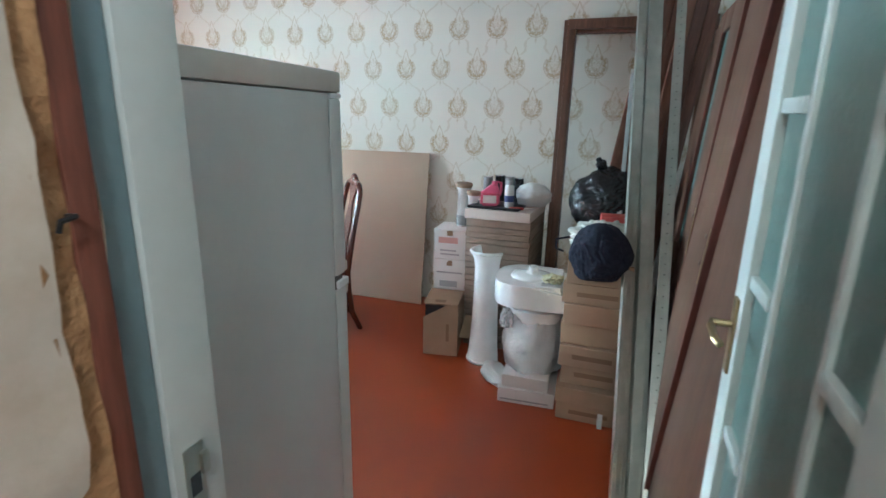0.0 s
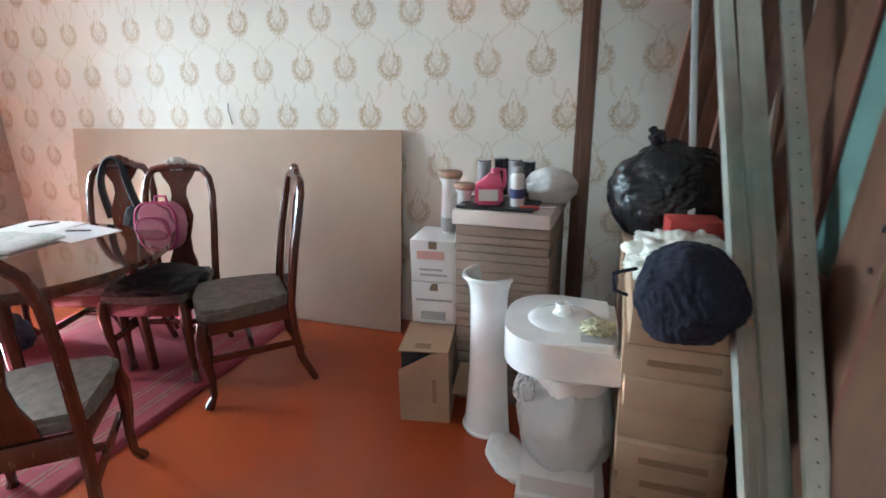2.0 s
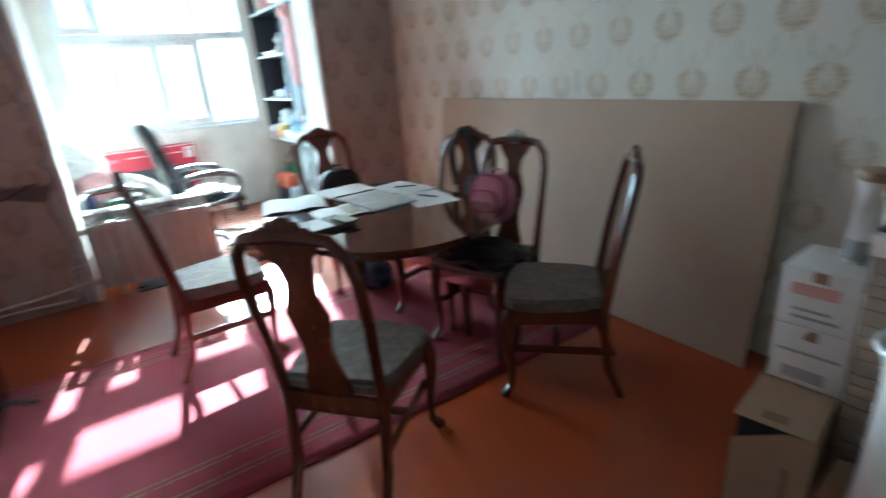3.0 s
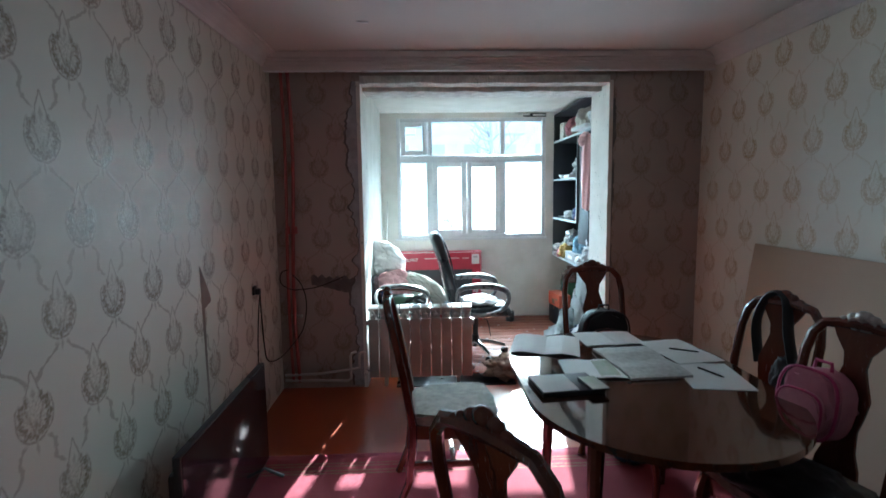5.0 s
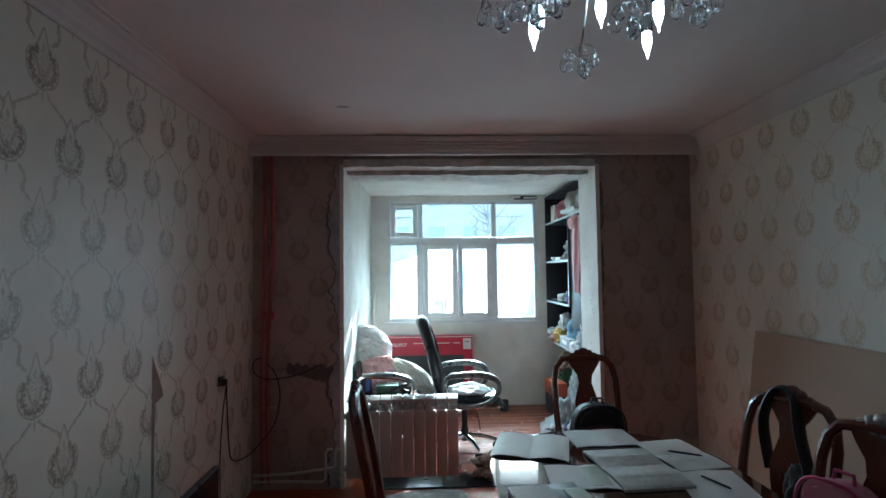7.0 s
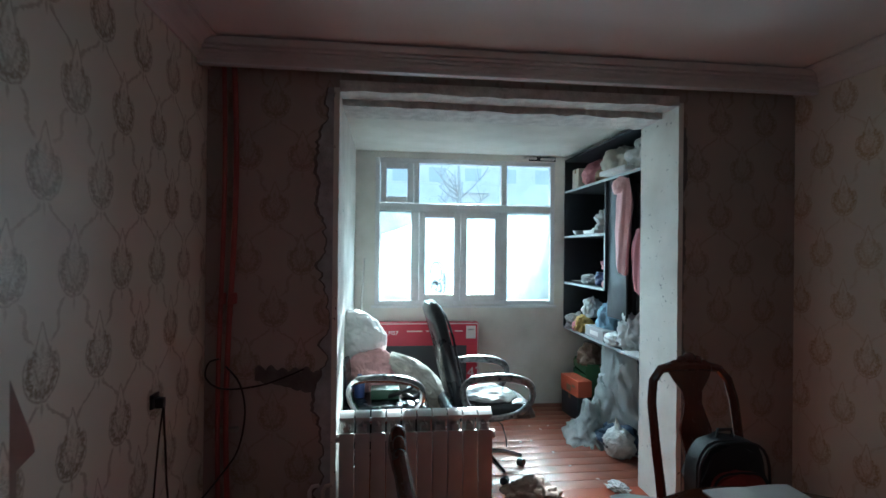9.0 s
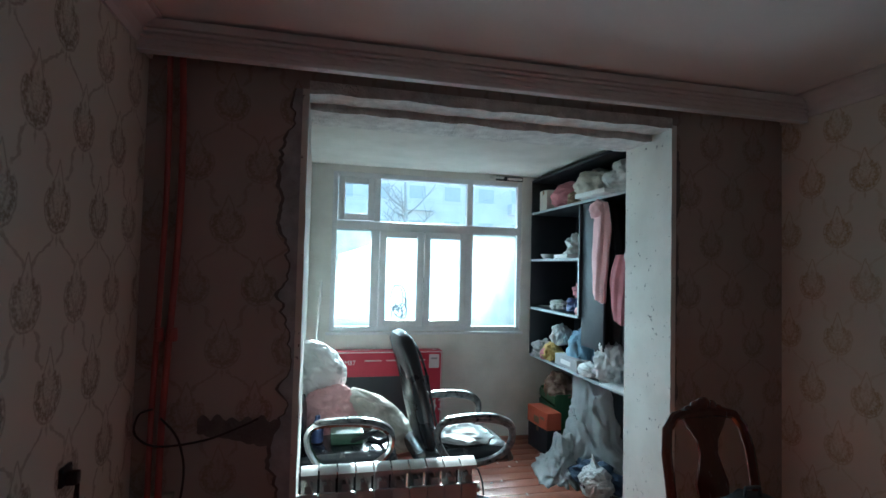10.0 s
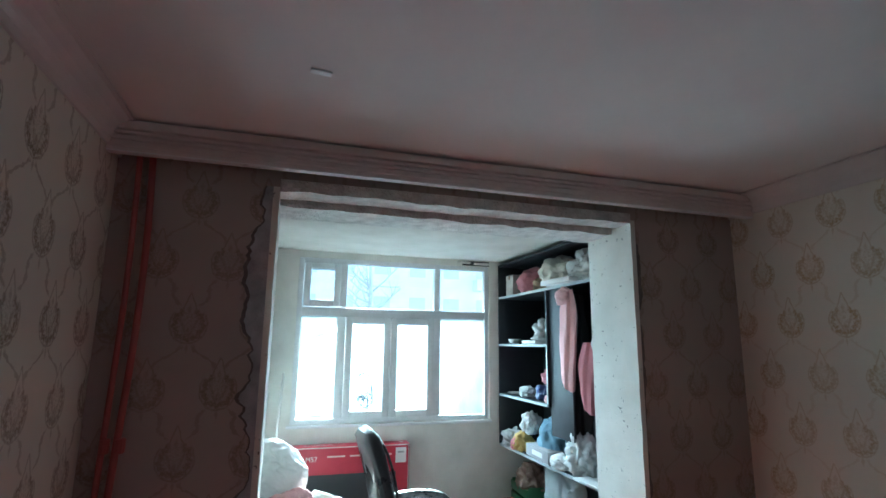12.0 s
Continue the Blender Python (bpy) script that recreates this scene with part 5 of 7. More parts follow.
rp = thing("heating_riser", pose(0, 0, 0), "pair of red-painted heating pipes rising along the wall", "pipe")
for y, r in ((0.095, 0.0125), (0.145, 0.0145)):
    bow = 0.012 if y < 0.12 else 0.02
    p = part("pipe", tube([(0.045, y + bow * math.sin(k * 0.45), 2.62 - 2.55 * k / 14) for k in range(15)], r, 10), M_RED_PIPE, rp)
    part("coupling", lathe([(r + 0.001, 1.28), (r + 0.007, 1.285), (r + 0.007, 1.335), (r + 0.001, 1.34)], 10), M_RED_PIPE, p).location = (0.045, y + bow * 0.5, 0)
for k in range(2):
    y = 0.56 + 0.07 * k
    single("water_pipe", tube([(0.05, 0.03, 0.085 + 0.045 * k), (0.05, 0.3, 0.08 + 0.055 * k), (0.05, y - 0.03, 0.07 + 0.10 * k), (0.05, y, 0.09 + 0.09 * k), (0.05, y, 0.28), (0.05, y + 0.015, 0.305), (0.05, y + 0.05, 0.31)], 0.011, 8), M_WPIPE, pose(0, 0, 0), "white plastic water pipe along the skirting", "pipe", "white pipes")
part("bracket", box((0.0, 0.06, 0.6), (0.035, 0.18, 0.62)), M_ZINC, rp)

# radiator of ten sections
M_RAD = worn("radiator_enamel", (0.44, 0.435, 0.42), 0.35, 0, 0.15, 8, 90, 0.06, 0.002)
rad = thing("radiator", pose(0.02, 0.708, 0.085), "white ten-section aluminium radiator across the opening", "radiator")
RW = 0.085
for k in range(10):
    y = k * RW
    sec = part("section", box((0.0, y + 0.003, 0.0), (0.018, y + RW - 0.003, 0.49), 0.005), M_RAD, rad)
    bm = bmesh.new()
    box_bm(bm, (-0.055, y + RW / 2 - 0.02, 0.03), (-0.002, y + RW / 2 + 0.02, 0.52), 0.006)
    box_bm(bm, (-0.075, y + 0.006, 0.02), (-0.058, y + RW - 0.006, 0.55), 0.005)
    part("core", bm, M_RAD, sec)
    bm = bmesh.new()
    rows = []
    for i in range(9):
        u = i / 8
        x = 0.012 - 0.097 * u
        z = 0.574 + 0.020 * math.sin(math.pi * min(1.0, u * 1.25) / 2) - 0.018 * max(0.0, u - 0.8) * 5
        rows.append([bm.verts.new((x, y + 0.004, z)), bm.verts.new((x, y + RW - 0.004, z)), bm.verts.new((x, y + RW - 0.004, z - 0.018)), bm.verts.new((x, y + 0.004, z - 0.018))])
    for a, b in zip(rows, rows[1:]):
        for q in range(4):
            bm.faces.new((a[q], a[(q + 1) % 4], b[(q + 1) % 4], b[q]))
    bm.faces.new(rows[0][::-1])
    bm.faces.new(rows[-1])
    part("top_louvre", bm, M_RAD, sec)
    fin = part("fin", box((-0.062, -0.003, -0.045), (0.010, 0.003, 0.038), 0.001), M_RAD, sec)
    fin.matrix_basis = pose(0.0, y + RW / 2, 0.532, 22, 0, 0)
    part("collector", tube([(-0.03, y, 0.45), (-0.03, y + RW, 0.45)], 0.02, 10), M_RAD, sec)
for z in (0.06, 0.45):
    part("end_cap", tube([(-0.03, -0.02, z), (-0.03, 0.0, z)], 0.024, 10), M_RAD, rad)
    part("end_cap", tube([(-0.03, 10 * RW, z), (-0.03, 10 * RW + 0.018, z)], 0.024, 10), M_RAD, rad)
for y in (0.12, 0.72):
    part("foot", box((-0.05, y, -0.085), (-0.01, y + 0.03, 0.03), 0.003), M_RAD, rad)
single("supply_pipe", tube([(0.0, 0.672, 0.02), (0.0, 0.674, 0.55), (0.0, 0.676, 1.02)], 0.011, 8), M_WPIPE, pose(0, 0, 0), "white upright pipe beside the radiator", "pipe", "white pipes")

# socket, cables, chase in the wall
sk = thing("wall_socket", pose(0.604, 0.0, 0.94), "small black socket hanging from the wall", "socket")
part("plate", box((-0.035, 0.0, -0.03), (0.035, 0.012, 0.03), 0.004), M_DARK, sk)
part("plug", box((-0.016, 0.012, -0.03), (0.016, 0.045, 0.012), 0.006), M_DARK, sk)


def smooth_line(pts, per=5):
    """A rounded line through the points."""
    pts = [Vector(p) for p in pts]
    ext = [pts[0]] + pts + [pts[-1]]
    out = []
    for i in range(1, len(ext) - 2):
        p0, p1, p2, p3 = ext[i - 1:i + 3]
        for k in range(per):
            u = k / per
            out.append(0.5 * ((2 * p1) + (p2 - p0) * u + (2 * p0 - 5 * p1 + 4 * p2 - p3) * u * u + (3 * p1 - p0 - 3 * p2 + p3) * u ** 3))
    out.append(pts[-1])
    return out


single("power_cable", tube(smooth_line([(0.6, 0.04, 0.93), (0.57, 0.03, 0.84), (0.53, 0.02, 0.72), (0.50, 0.02, 0.5), (0.46, 0.03, 0.39), (0.30, 0.07, 0.36), (0.14, 0.13, 0.42), (0.085, 0.2, 0.53), (0.075, 0.23, 0.72), (0.075, 0.2, 0.87), (0.075, 0.13, 0.96)]), 0.005, 6), M_CABLE, pose(0, 0, 0), "black cable hanging in a loop between socket and pipes", "cable", "black cables")
single("power_cable", tube(smooth_line([(0.03, 0.52, 0.93), (0.04, 0.45, 0.90), (0.05, 0.3, 0.85), (0.07, 0.12, 0.84), (0.09, 0.04, 0.90), (0.09, 0.05, 0.98), (0.08, 0.1, 1.0)]), 0.005, 6), M_CABLE, pose(0, 0, 0), "black cable hanging from the chased wall", "cable", "black cables")
single("power_cable", tube(smooth_line([(0.59, 0.035, 0.92), (0.6, 0.02, 0.75), (0.63, 0.015, 0.5), (0.64, 0.02, 0.2), (0.72, 0.04, 0.02), (1.2, 0.07, 0.012), (1.6, 0.14, 0.05), (1.72, 0.2, 0.2)]), 0.004, 6), M_CABLE, pose(0, 0, 0), "black cable running down the wall to the television", "cable", "black cables")
bm = bmesh.new()
n = 30
lo, hi = [], []
for i in range(n + 1):
    y = 0.26 + 0.40 * i / n
    c = 0.90 - 0.05 * i / n
    lo.append(bm.verts.new((0.003, y, c - 0.03 - 0.05 * abs(noise.noise(Vector((y * 14, 1, 0)))) - 0.05 * (i / n))))
    hi.append(bm.verts.new((0.003, y, c + 0.02 + 0.06 * abs(noise.noise(Vector((y * 16, 7, 0)))) + 0.02 * (i / n))))
for i in range(n):
    bm.faces.new((lo[i], lo[i + 1], hi[i + 1], hi[i]))
ext = bmesh.ops.extrude_face_region(bm, geom=list(bm.faces))
for v in [g for g in ext["geom"] if isinstance(g, bmesh.types.BMVert)]:
    v.co.x = -0.02
structure("trim_chase", bm, M_MORTAR_SHADE, "ragged chase hacked into the wall", "chase")

# torn wallpaper flap
M_PAPERBACK = worn("bare_paper_back", (0.46, 0.40, 0.36), 0.85, 0, 0.2, 12, 90, 0.1, 0.002)
bm = bmesh.new()
rows = []
for i in range(25):
    u = i / 24
    z = 1.235 - 0.82 * u
    w = 0.055 * min(1, u / 0.27) if u < 0.27 else 0.016 - 0.010 * u
    lift = 0.028 * min(1, u / 0.2) if u < 0.27 else 0.008
    x0 = 1.425 - 0.01 * u
    rows.append([bm.verts.new((x0, 0.002, z)), bm.verts.new((x0 - w * 0.5, 0.002 + lift * 0.5, z + 0.01 * noise.noise(Vector((u * 9, 0, 0))))), bm.verts.new((x0 - w, 0.002 + lift, z))])
for a, b in zip(rows, rows[1:]):
    for k in range(2):
        bm.faces.new((a[k], a[k + 1], b[k + 1], b[k]))
single("wallpaper_flap", bm, M_PAPERBACK, pose(0, 0, 0), "torn strip of wallpaper curling off the wall", "wallpaper flap")

single("wall_hook", tube(smooth_line([(2.193, 3.412, 1.393), (2.190, 3.408, 1.35), (2.198, 3.409, 1.30), (2.203, 3.413, 1.258)]), 0.0028, 6), M_CABLE, pose(0, 0, 0), "thin dark wire end hanging from the papered wall", "wire")
single("white_cable", tube(smooth_line([(2.30, 0.10, 0.018), (2.457, 0.09, 0.012), (2.543, 0.117, 0.008), (2.619, 0.163, 0.006), (2.68, 0.22, 0.006), (2.78, 0.25, 0.006), (2.95, 0.20, 0.006)]), 0.005, 6), M_WPIPE, pose(0, 0, 0), "white cable lying on the floor by the rug", "cable")

# television
tv = thing("television", pose(1.78, 0.25, 0.0, 0, 0, 1.0), "flat black television standing on the floor on two feet", "television")
M_SCREEN = plain("television_screen", (0.008, 0.008, 0.010), 0.08)
part("back_shell", box((-0.50, -0.05, 0.11), (0.50, -0.012, 0.56), 0.015), M_DARK, tv)
part("bezel", box((-0.525, -0.014, 0.065), (0.525, 0.016, 0.645), 0.004), M_DARK, tv)
part("screen", box((-0.515, 0.0161, 0.085), (0.515, 0.018, 0.636)), M_SCREEN, tv, "glossy dark screen")
part("chin", box((-0.525, 0.0162, 0.065), (0.525, 0.0185, 0.082)), M_CHROME, tv, "silver lower edge")
for x in (-0.43, 0.43):
    part("foot", tube([(x, -0.11, 0.012), (x, 0.0, 0.07), (x, 0.12, 0.012)], 0.010, 6), M_DARK, tv)

# bags on and round the chairs
M_PINKBAG = worn("pink_backpack_cloth", (0.60, 0.25, 0.33), 0.7, 0, 0.3, 9, 120, 0.2, 0.004, "Object", (0.46, 0.14, 0.22))
M_MAGENTA = plain("magenta_piping", (0.42, 0.03, 0.14), 0.6)


def backpack(m, w, d, h, mat, trim, label, panel=None):
    b = thing("backpack", m, label, "backpack")
    out = []
    for k in range(24):
        a = 2 * math.pi * k / 24
        out.append((w / 2 * math.copysign(abs(math.cos(a)) ** 0.6, math.cos(a)), h / 2 + h / 2 * math.copysign(abs(math.sin(a)) ** 0.7, math.sin(a))))
    bm = slab(out, -d / 2, d / 2, d * 0.22)
    bmesh.ops.rotate(bm, verts=bm.verts, matrix=Matrix.Rotation(radians(90), 3, "X"))
    for v in bm.verts:
        v.co += v.co.normalized() * noise.noise(v.co * 12) * 0.012
    part("body", bm, mat, b)
    out2 = [(x * 0.78, z * 0.62 + 0.02) for x, z in out]
    bm = slab(out2, d / 2, d / 2 + d * 0.3, d * 0.1)
    bmesh.ops.rotate(bm, verts=bm.verts, matrix=Matrix.Rotation(radians(90), 3, "X"))
    part("front_pocket", bm, panel or mat, b)
    part("piping", tube([(x * 1.005, -d / 2 * 0.98, z) for x, z in out], 0.006, 6, 1.0, True), trim, b)
    part("piping", tube([(x, -d / 2 - d * 0.27, z) for x, z in out2], 0.005, 6, 1.0, True), trim, b)
    part("grab_loop", tube([(-0.035, 0, h - 0.005), (-0.03, 0, h + 0.03), (0.03, 0, h + 0.03), (0.035, 0, h - 0.005)], 0.007, 6), trim, b)
    for s in (-1, 1):
        part("strap", tube([(s * w * 0.25, d / 2, h * 0.85), (s * w * 0.3, d / 2 + 0.03, h * 0.5), (s * w * 0.3, d / 2, h * 0.1)], 0.012, 6, 0.5), trim, b)
    return b


backpack(pose(2.215, 2.71, 0.612, -8, 0, 16), 0.235, 0.14, 0.27, M_PINKBAG, M_MAGENTA, "pink child's backpack hanging on a chair back")
M_BLACKCLOTH = worn("black_nylon", (0.014, 0.014, 0.016), 0.6, 0, 0.3, 12, 120, 0.2, 0.004)
M_REDPANEL = worn("dark_red_print", (0.34, 0.05, 0.04), 0.6, 0, 0.6, 14, 80, 0.1, 0.003, "Object", (0.12, 0.02, 0.02))
backpack(pose(0.90, 2.33, 0.495, 0, 0, 90), 0.30, 0.13, 0.33, M_BLACKCLOTH, M_BLACKCLOTH, "black backpack with a red panel leaning on a chair back", M_REDPANEL)
# bag hung over a chair back, and a dark coat on a seat
dr = thing("shoulder_bag", pose(1.80, 2.80, 0.0, 0, 0, 16), "black shoulder bag slung over a chair back", "bag")
part("strap", tube(smooth_line([(-0.10, 0.07, 0.74), (-0.09, 0.03, 0.95), (-0.04, 0.05, 1.085), (0.04, 0.05, 1.08), (0.10, 0.0, 0.93), (0.15, -0.02, 0.78), (0.16, 0.0, 0.62)]), 0.032, 8, 0.45), M_BLACKCLOTH, dr)
bm = crumpled((0.22, 0.08, 0.34), 44, 4, 0.18, 2.4, 0, True)
part("pouch", bm, M_BLACKCLOTH, dr).location = (0.13, -0.015, 0.50)
single("dark_coat", crumpled((0.42, 0.38, 0.10), 45, 4, 0.2, 2.2, 0.2), M_BLACKCLOTH, pose(2.40, 2.50, 0.49, 0, 0, 16), "folded black coat lying on a chair seat", "coat")
M_DENIM = worn("dark_blue_bag_cloth", (0.03, 0.05, 0.09), 0.8, 0, 0.3, 10, 120, 0.3, 0.004)
single("cloth_bag", crumpled((0.30, 0.24, 0.22), 46, 4, 0.2, 2.0, 0.1), M_DENIM, pose(1.22, 2.38, 0.008), "dark blue cloth bag on the floor under the table", "bag")
carton(2.02, 3.0, 0.009, -4, 0.30, 0.16, 0.11, M_CARTON_W, "flat white carton on the floor behind the chairs", (), False, "floor cartons")

# small white patch on the ceiling
single("ceiling_patch", box((-0.014, -0.036, -0.006), (0.014, 0.036, 0.0), 0.003), M_WHITE, pose(0.82, 0.82, CEIL, 0, 0, 8), "small white clip on the ceiling", "clip")

# ---- chandelier ----
M_CRYSTAL = glass("crystal", (0.96, 0.98, 1.0))
M_BULB = glow("lit_bulb", (0.93, 0.97, 1.0), 3.0)
CX, CY = 2.60, 1.83
lamp = thing("chandelier", pose(CX, CY, CEIL), "chrome ceiling chandelier with crystal drops and lit candle bulbs", "chandelier")
part("ceiling_plate", lathe([(0.14, 0.0), (0.14, -0.012), (0.10, -0.03), (0.03, -0.045), (0.02, -0.10), (0.035, -0.12), (0.03, -0.15), (0.008, -0.16)], 24), M_CHROME, lamp)
drop_mesh = lathe([(0.001, 0.0), (0.005, -0.006), (0.013, -0.022), (0.016, -0.032), (0.012, -0.043), (0.001, -0.048)], 8)
first_drop = None
for bx, by in ((2.565, 1.626), (2.511, 1.969), (2.695, 1.769), (2.676, 1.926)):
    x, y = bx - CX, by - CY
    arm = part("arm", tube(smooth_line([(0, 0, -0.10), (x * 0.35, y * 0.35, -0.16), (x * 0.75, y * 0.75, -0.20), (x, y, -0.26), (x, y, -0.30)]), 0.006, 6), M_CHROME, lamp)
    part("bulb_holder", lathe([(0.012, -0.285), (0.017, -0.29), (0.017, -0.335), (0.013, -0.34)], 14), M_CRYSTAL, arm).location = (x, y, 0)
    part("bulb_cap", lathe([(0.012, -0.29), (0.012, -0.336)], 12), M_CHROME, arm).location = (x, y, 0)
    bulb = part("bulb", lathe([(0.011, -0.337), (0.0135, -0.35), (0.014, -0.363), (0.0105, -0.382), (0.005, -0.397), (0.001, -0.415)], 14), M_BULB, arm, "lit candle bulb")
    bulb.location = (x, y, 0)
for i in range(11):
    a = 2 * math.pi * i / 11 + 0.25
    rr = 0.32 if i % 2 else 0.22
    dz = -0.15 - 0.14 * (i % 3) / 2
    x, y = rr * math.cos(a), rr * math.sin(a)
    arm = part("arm", tube(smooth_line([(0, 0, -0.07), (x * 0.4, y * 0.4, -0.05), (x * 0.8, y * 0.8, dz + 0.05), (x, y, dz)]), 0.005, 6), M_CHROME, lamp)
    part("crystal_hoop", tube([(x + 0.05 * math.cos(q), y + 0.05 * math.sin(q), dz) for q in [k * math.pi / 5 for k in range(10)]], 0.003, 5, 1.0, True), M_CHROME, arm)
    for k in range(10):
        q = 2 * math.pi * k / 7
        px, py, pz = (x + 0.05 * math.cos(q), y + 0.05 * math.sin(q), dz - 0.004) if k < 7 else (x + 0.02 * math.cos(q), y + 0.02 * math.sin(q), dz - 0.03)
        if first_drop is None:
            first_drop = part("crystal_drop", drop_mesh, M_CRYSTAL, arm)
            ob = first_drop
        else:
            ob = new("crystal_drop", first_drop.data)
            ob.parent = arm
        ob.location = (px, py, pz)
        ob.rotation_euler = (0, 0, k * 1.1)
        ob.scale = (1.0, 1.0, 1.0 + 0.35 * (k % 2))
bulb_light = new("chandelier_light", bpy.data.lights.new("chandelier_light", "POINT"))
bulb_light.data.energy, bulb_light.data.shadow_soft_size, bulb_light.data.color = 0.08, 0.10, (0.92, 0.96, 1.0)
bulb_light.location = (CX, CY, CEIL - 0.42)
single("rubber_mat", box((-0.21, 0.93, 0.0), (0.05, 1.92, 0.012), 0.004), M_DARK, pose(0, 0, 0.001), "flat black rubber mat under the radiator", "mat")

# ---- balcony things ----
M_REDBOX = worn("red_printed_carton", (0.42, 0.018, 0.045), 0.5, 0, 0.15, 6, 90, 0.05, 0.002)
M_GREYTV = worn("dark_grey_print", (0.045, 0.05, 0.055), 0.4, 0, 0.2, 5, 90, 0.05, 0.002)


def lettering(text, size, mat, parent, m, name="lettering"):
    """Flat printed letters in the built-in font, as a mesh."""
    cu = bpy.data.curves.new(name, "FONT")
    cu.body, cu.size, cu.extrude = text, size, 0.0004
    tmp = new(name, cu)
    me = bpy.data.meshes.new_from_object(tmp.evaluated_get(bpy.context.evaluated_depsgraph_get()))
    bpy.data.objects.remove(tmp)
    me.materials.append(mat)
    ob = new(name, me)
    ob.parent = parent
    ob.matrix_basis = m
    return ob


box_tv = thing("television_carton", pose(-2.285, 0.86, 0.0), "red television carton standing against the parapet", "carton")
TH, TD, TW = 0.862, 0.15, 1.02
part("body", box((0, 0, 0), (TD, TW, TH), 0.004), M_REDBOX, box_tv)
part("picture", box((TD, 0.05, 0.12), (TD + 0.0012, TW - 0.12, 0.64)), M_GREYTV, box_tv, "dark printed television picture")
part("white_rule", box((TD, 0.004, TH - 0.012), (TD + 0.0014, TW - 0.004, TH - 0.004)), M_CARTON_W, box_tv, "white printed line")
part("white_rule", box((TD, TW - 0.012, 0.05), (TD + 0.0014, TW - 0.005, TH - 0.012)), M_CARTON_W, box_tv, "white printed line")
part("sticker", box((TD, TW - 0.125, TH - 0.155), (TD + 0.002, TW - 0.03, TH - 0.03)), M_CARTON_W, box_tv, "white paper sticker")
part("sticker_mark", box((TD + 0.002, TW - 0.105, TH - 0.075), (TD + 0.0026, TW - 0.05, TH - 0.06)), M_GREYPRINT, box_tv, "grey bar on the sticker")
lettering("43LM57", 0.055, M_CARTON_W, box_tv, pose(TD + 0.0012, 0.05, TH - 0.115, 90, 0, 90))
lettering("43", 0.15, M_CARTON_W, box_tv, pose(TD + 0.0012, TW - 0.115, 0.32, 90, 0, 90))
lettering("SMART TV", 0.055, M_CARTON_W, box_tv, pose(0.05, 0.36, TH + 0.0004, 0, 0, -90))
for y0, y1, z in ((0.31, 0.46, 0.775), (0.5, 0.74, 0.775), (0.78, 0.86, 0.775)):
    part("small_print", box((TD, y0, z), (TD + 0.0012, y1, z + 0.012)), M_PINKCARTON, box_tv, "small printed bar")
part("maker_mark", lathe([(0.018, 0.0), (0.018, 0.0012)], 16), M_CARTON_W, box_tv, "round white printed mark").location = (0.07, TW - 0.06, TH)

M_LEATHER = worn("black_leatherette", (0.022, 0.025, 0.030), 0.27, 0, 0.3, 3, 60, 0.1, 0.003, "Object", (0.030, 0.031, 0.034))
M_ARMSHELL = worn("peeling_black_armrest", (0.02, 0.021, 0.024), 0.3, 0, 0.6, 26, 70, 0.4, 0.006, "Object", (0.20, 0.20, 0.20))
M_COVER = worn("white_seat_cloth", (0.66, 0.68, 0.68), 0.85, 0, 0.15, 9, 90, 0.5, 0.008)


def pad(rows_in):
    """A cushion lofted through rows of (centre y, centre z, half width, half thickness, slope angle)."""
    bm = bmesh.new()
    rows = []
    for cy, cz, hw, ht, ang in rows_in:
        ring = []
        for k in range(20):
            a = 2 * math.pi * k / 20
            u = hw * math.copysign(abs(math.cos(a)) ** 0.45, math.cos(a))
            v = ht * math.copysign(abs(math.sin(a)) ** 0.7, math.sin(a))
            ring.append(bm.verts.new((u, cy + v * math.cos(ang), cz + v * math.sin(ang))))
        rows.append(ring)
    for a, b in zip(rows, rows[1:]):
        for k in range(20):
            bm.faces.new((a[k], a[(k + 1) % 20], b[(k + 1) % 20], b[k]))
    bm.faces.new(rows[0][::-1])
    bm.faces.new(rows[-1])
    return bm


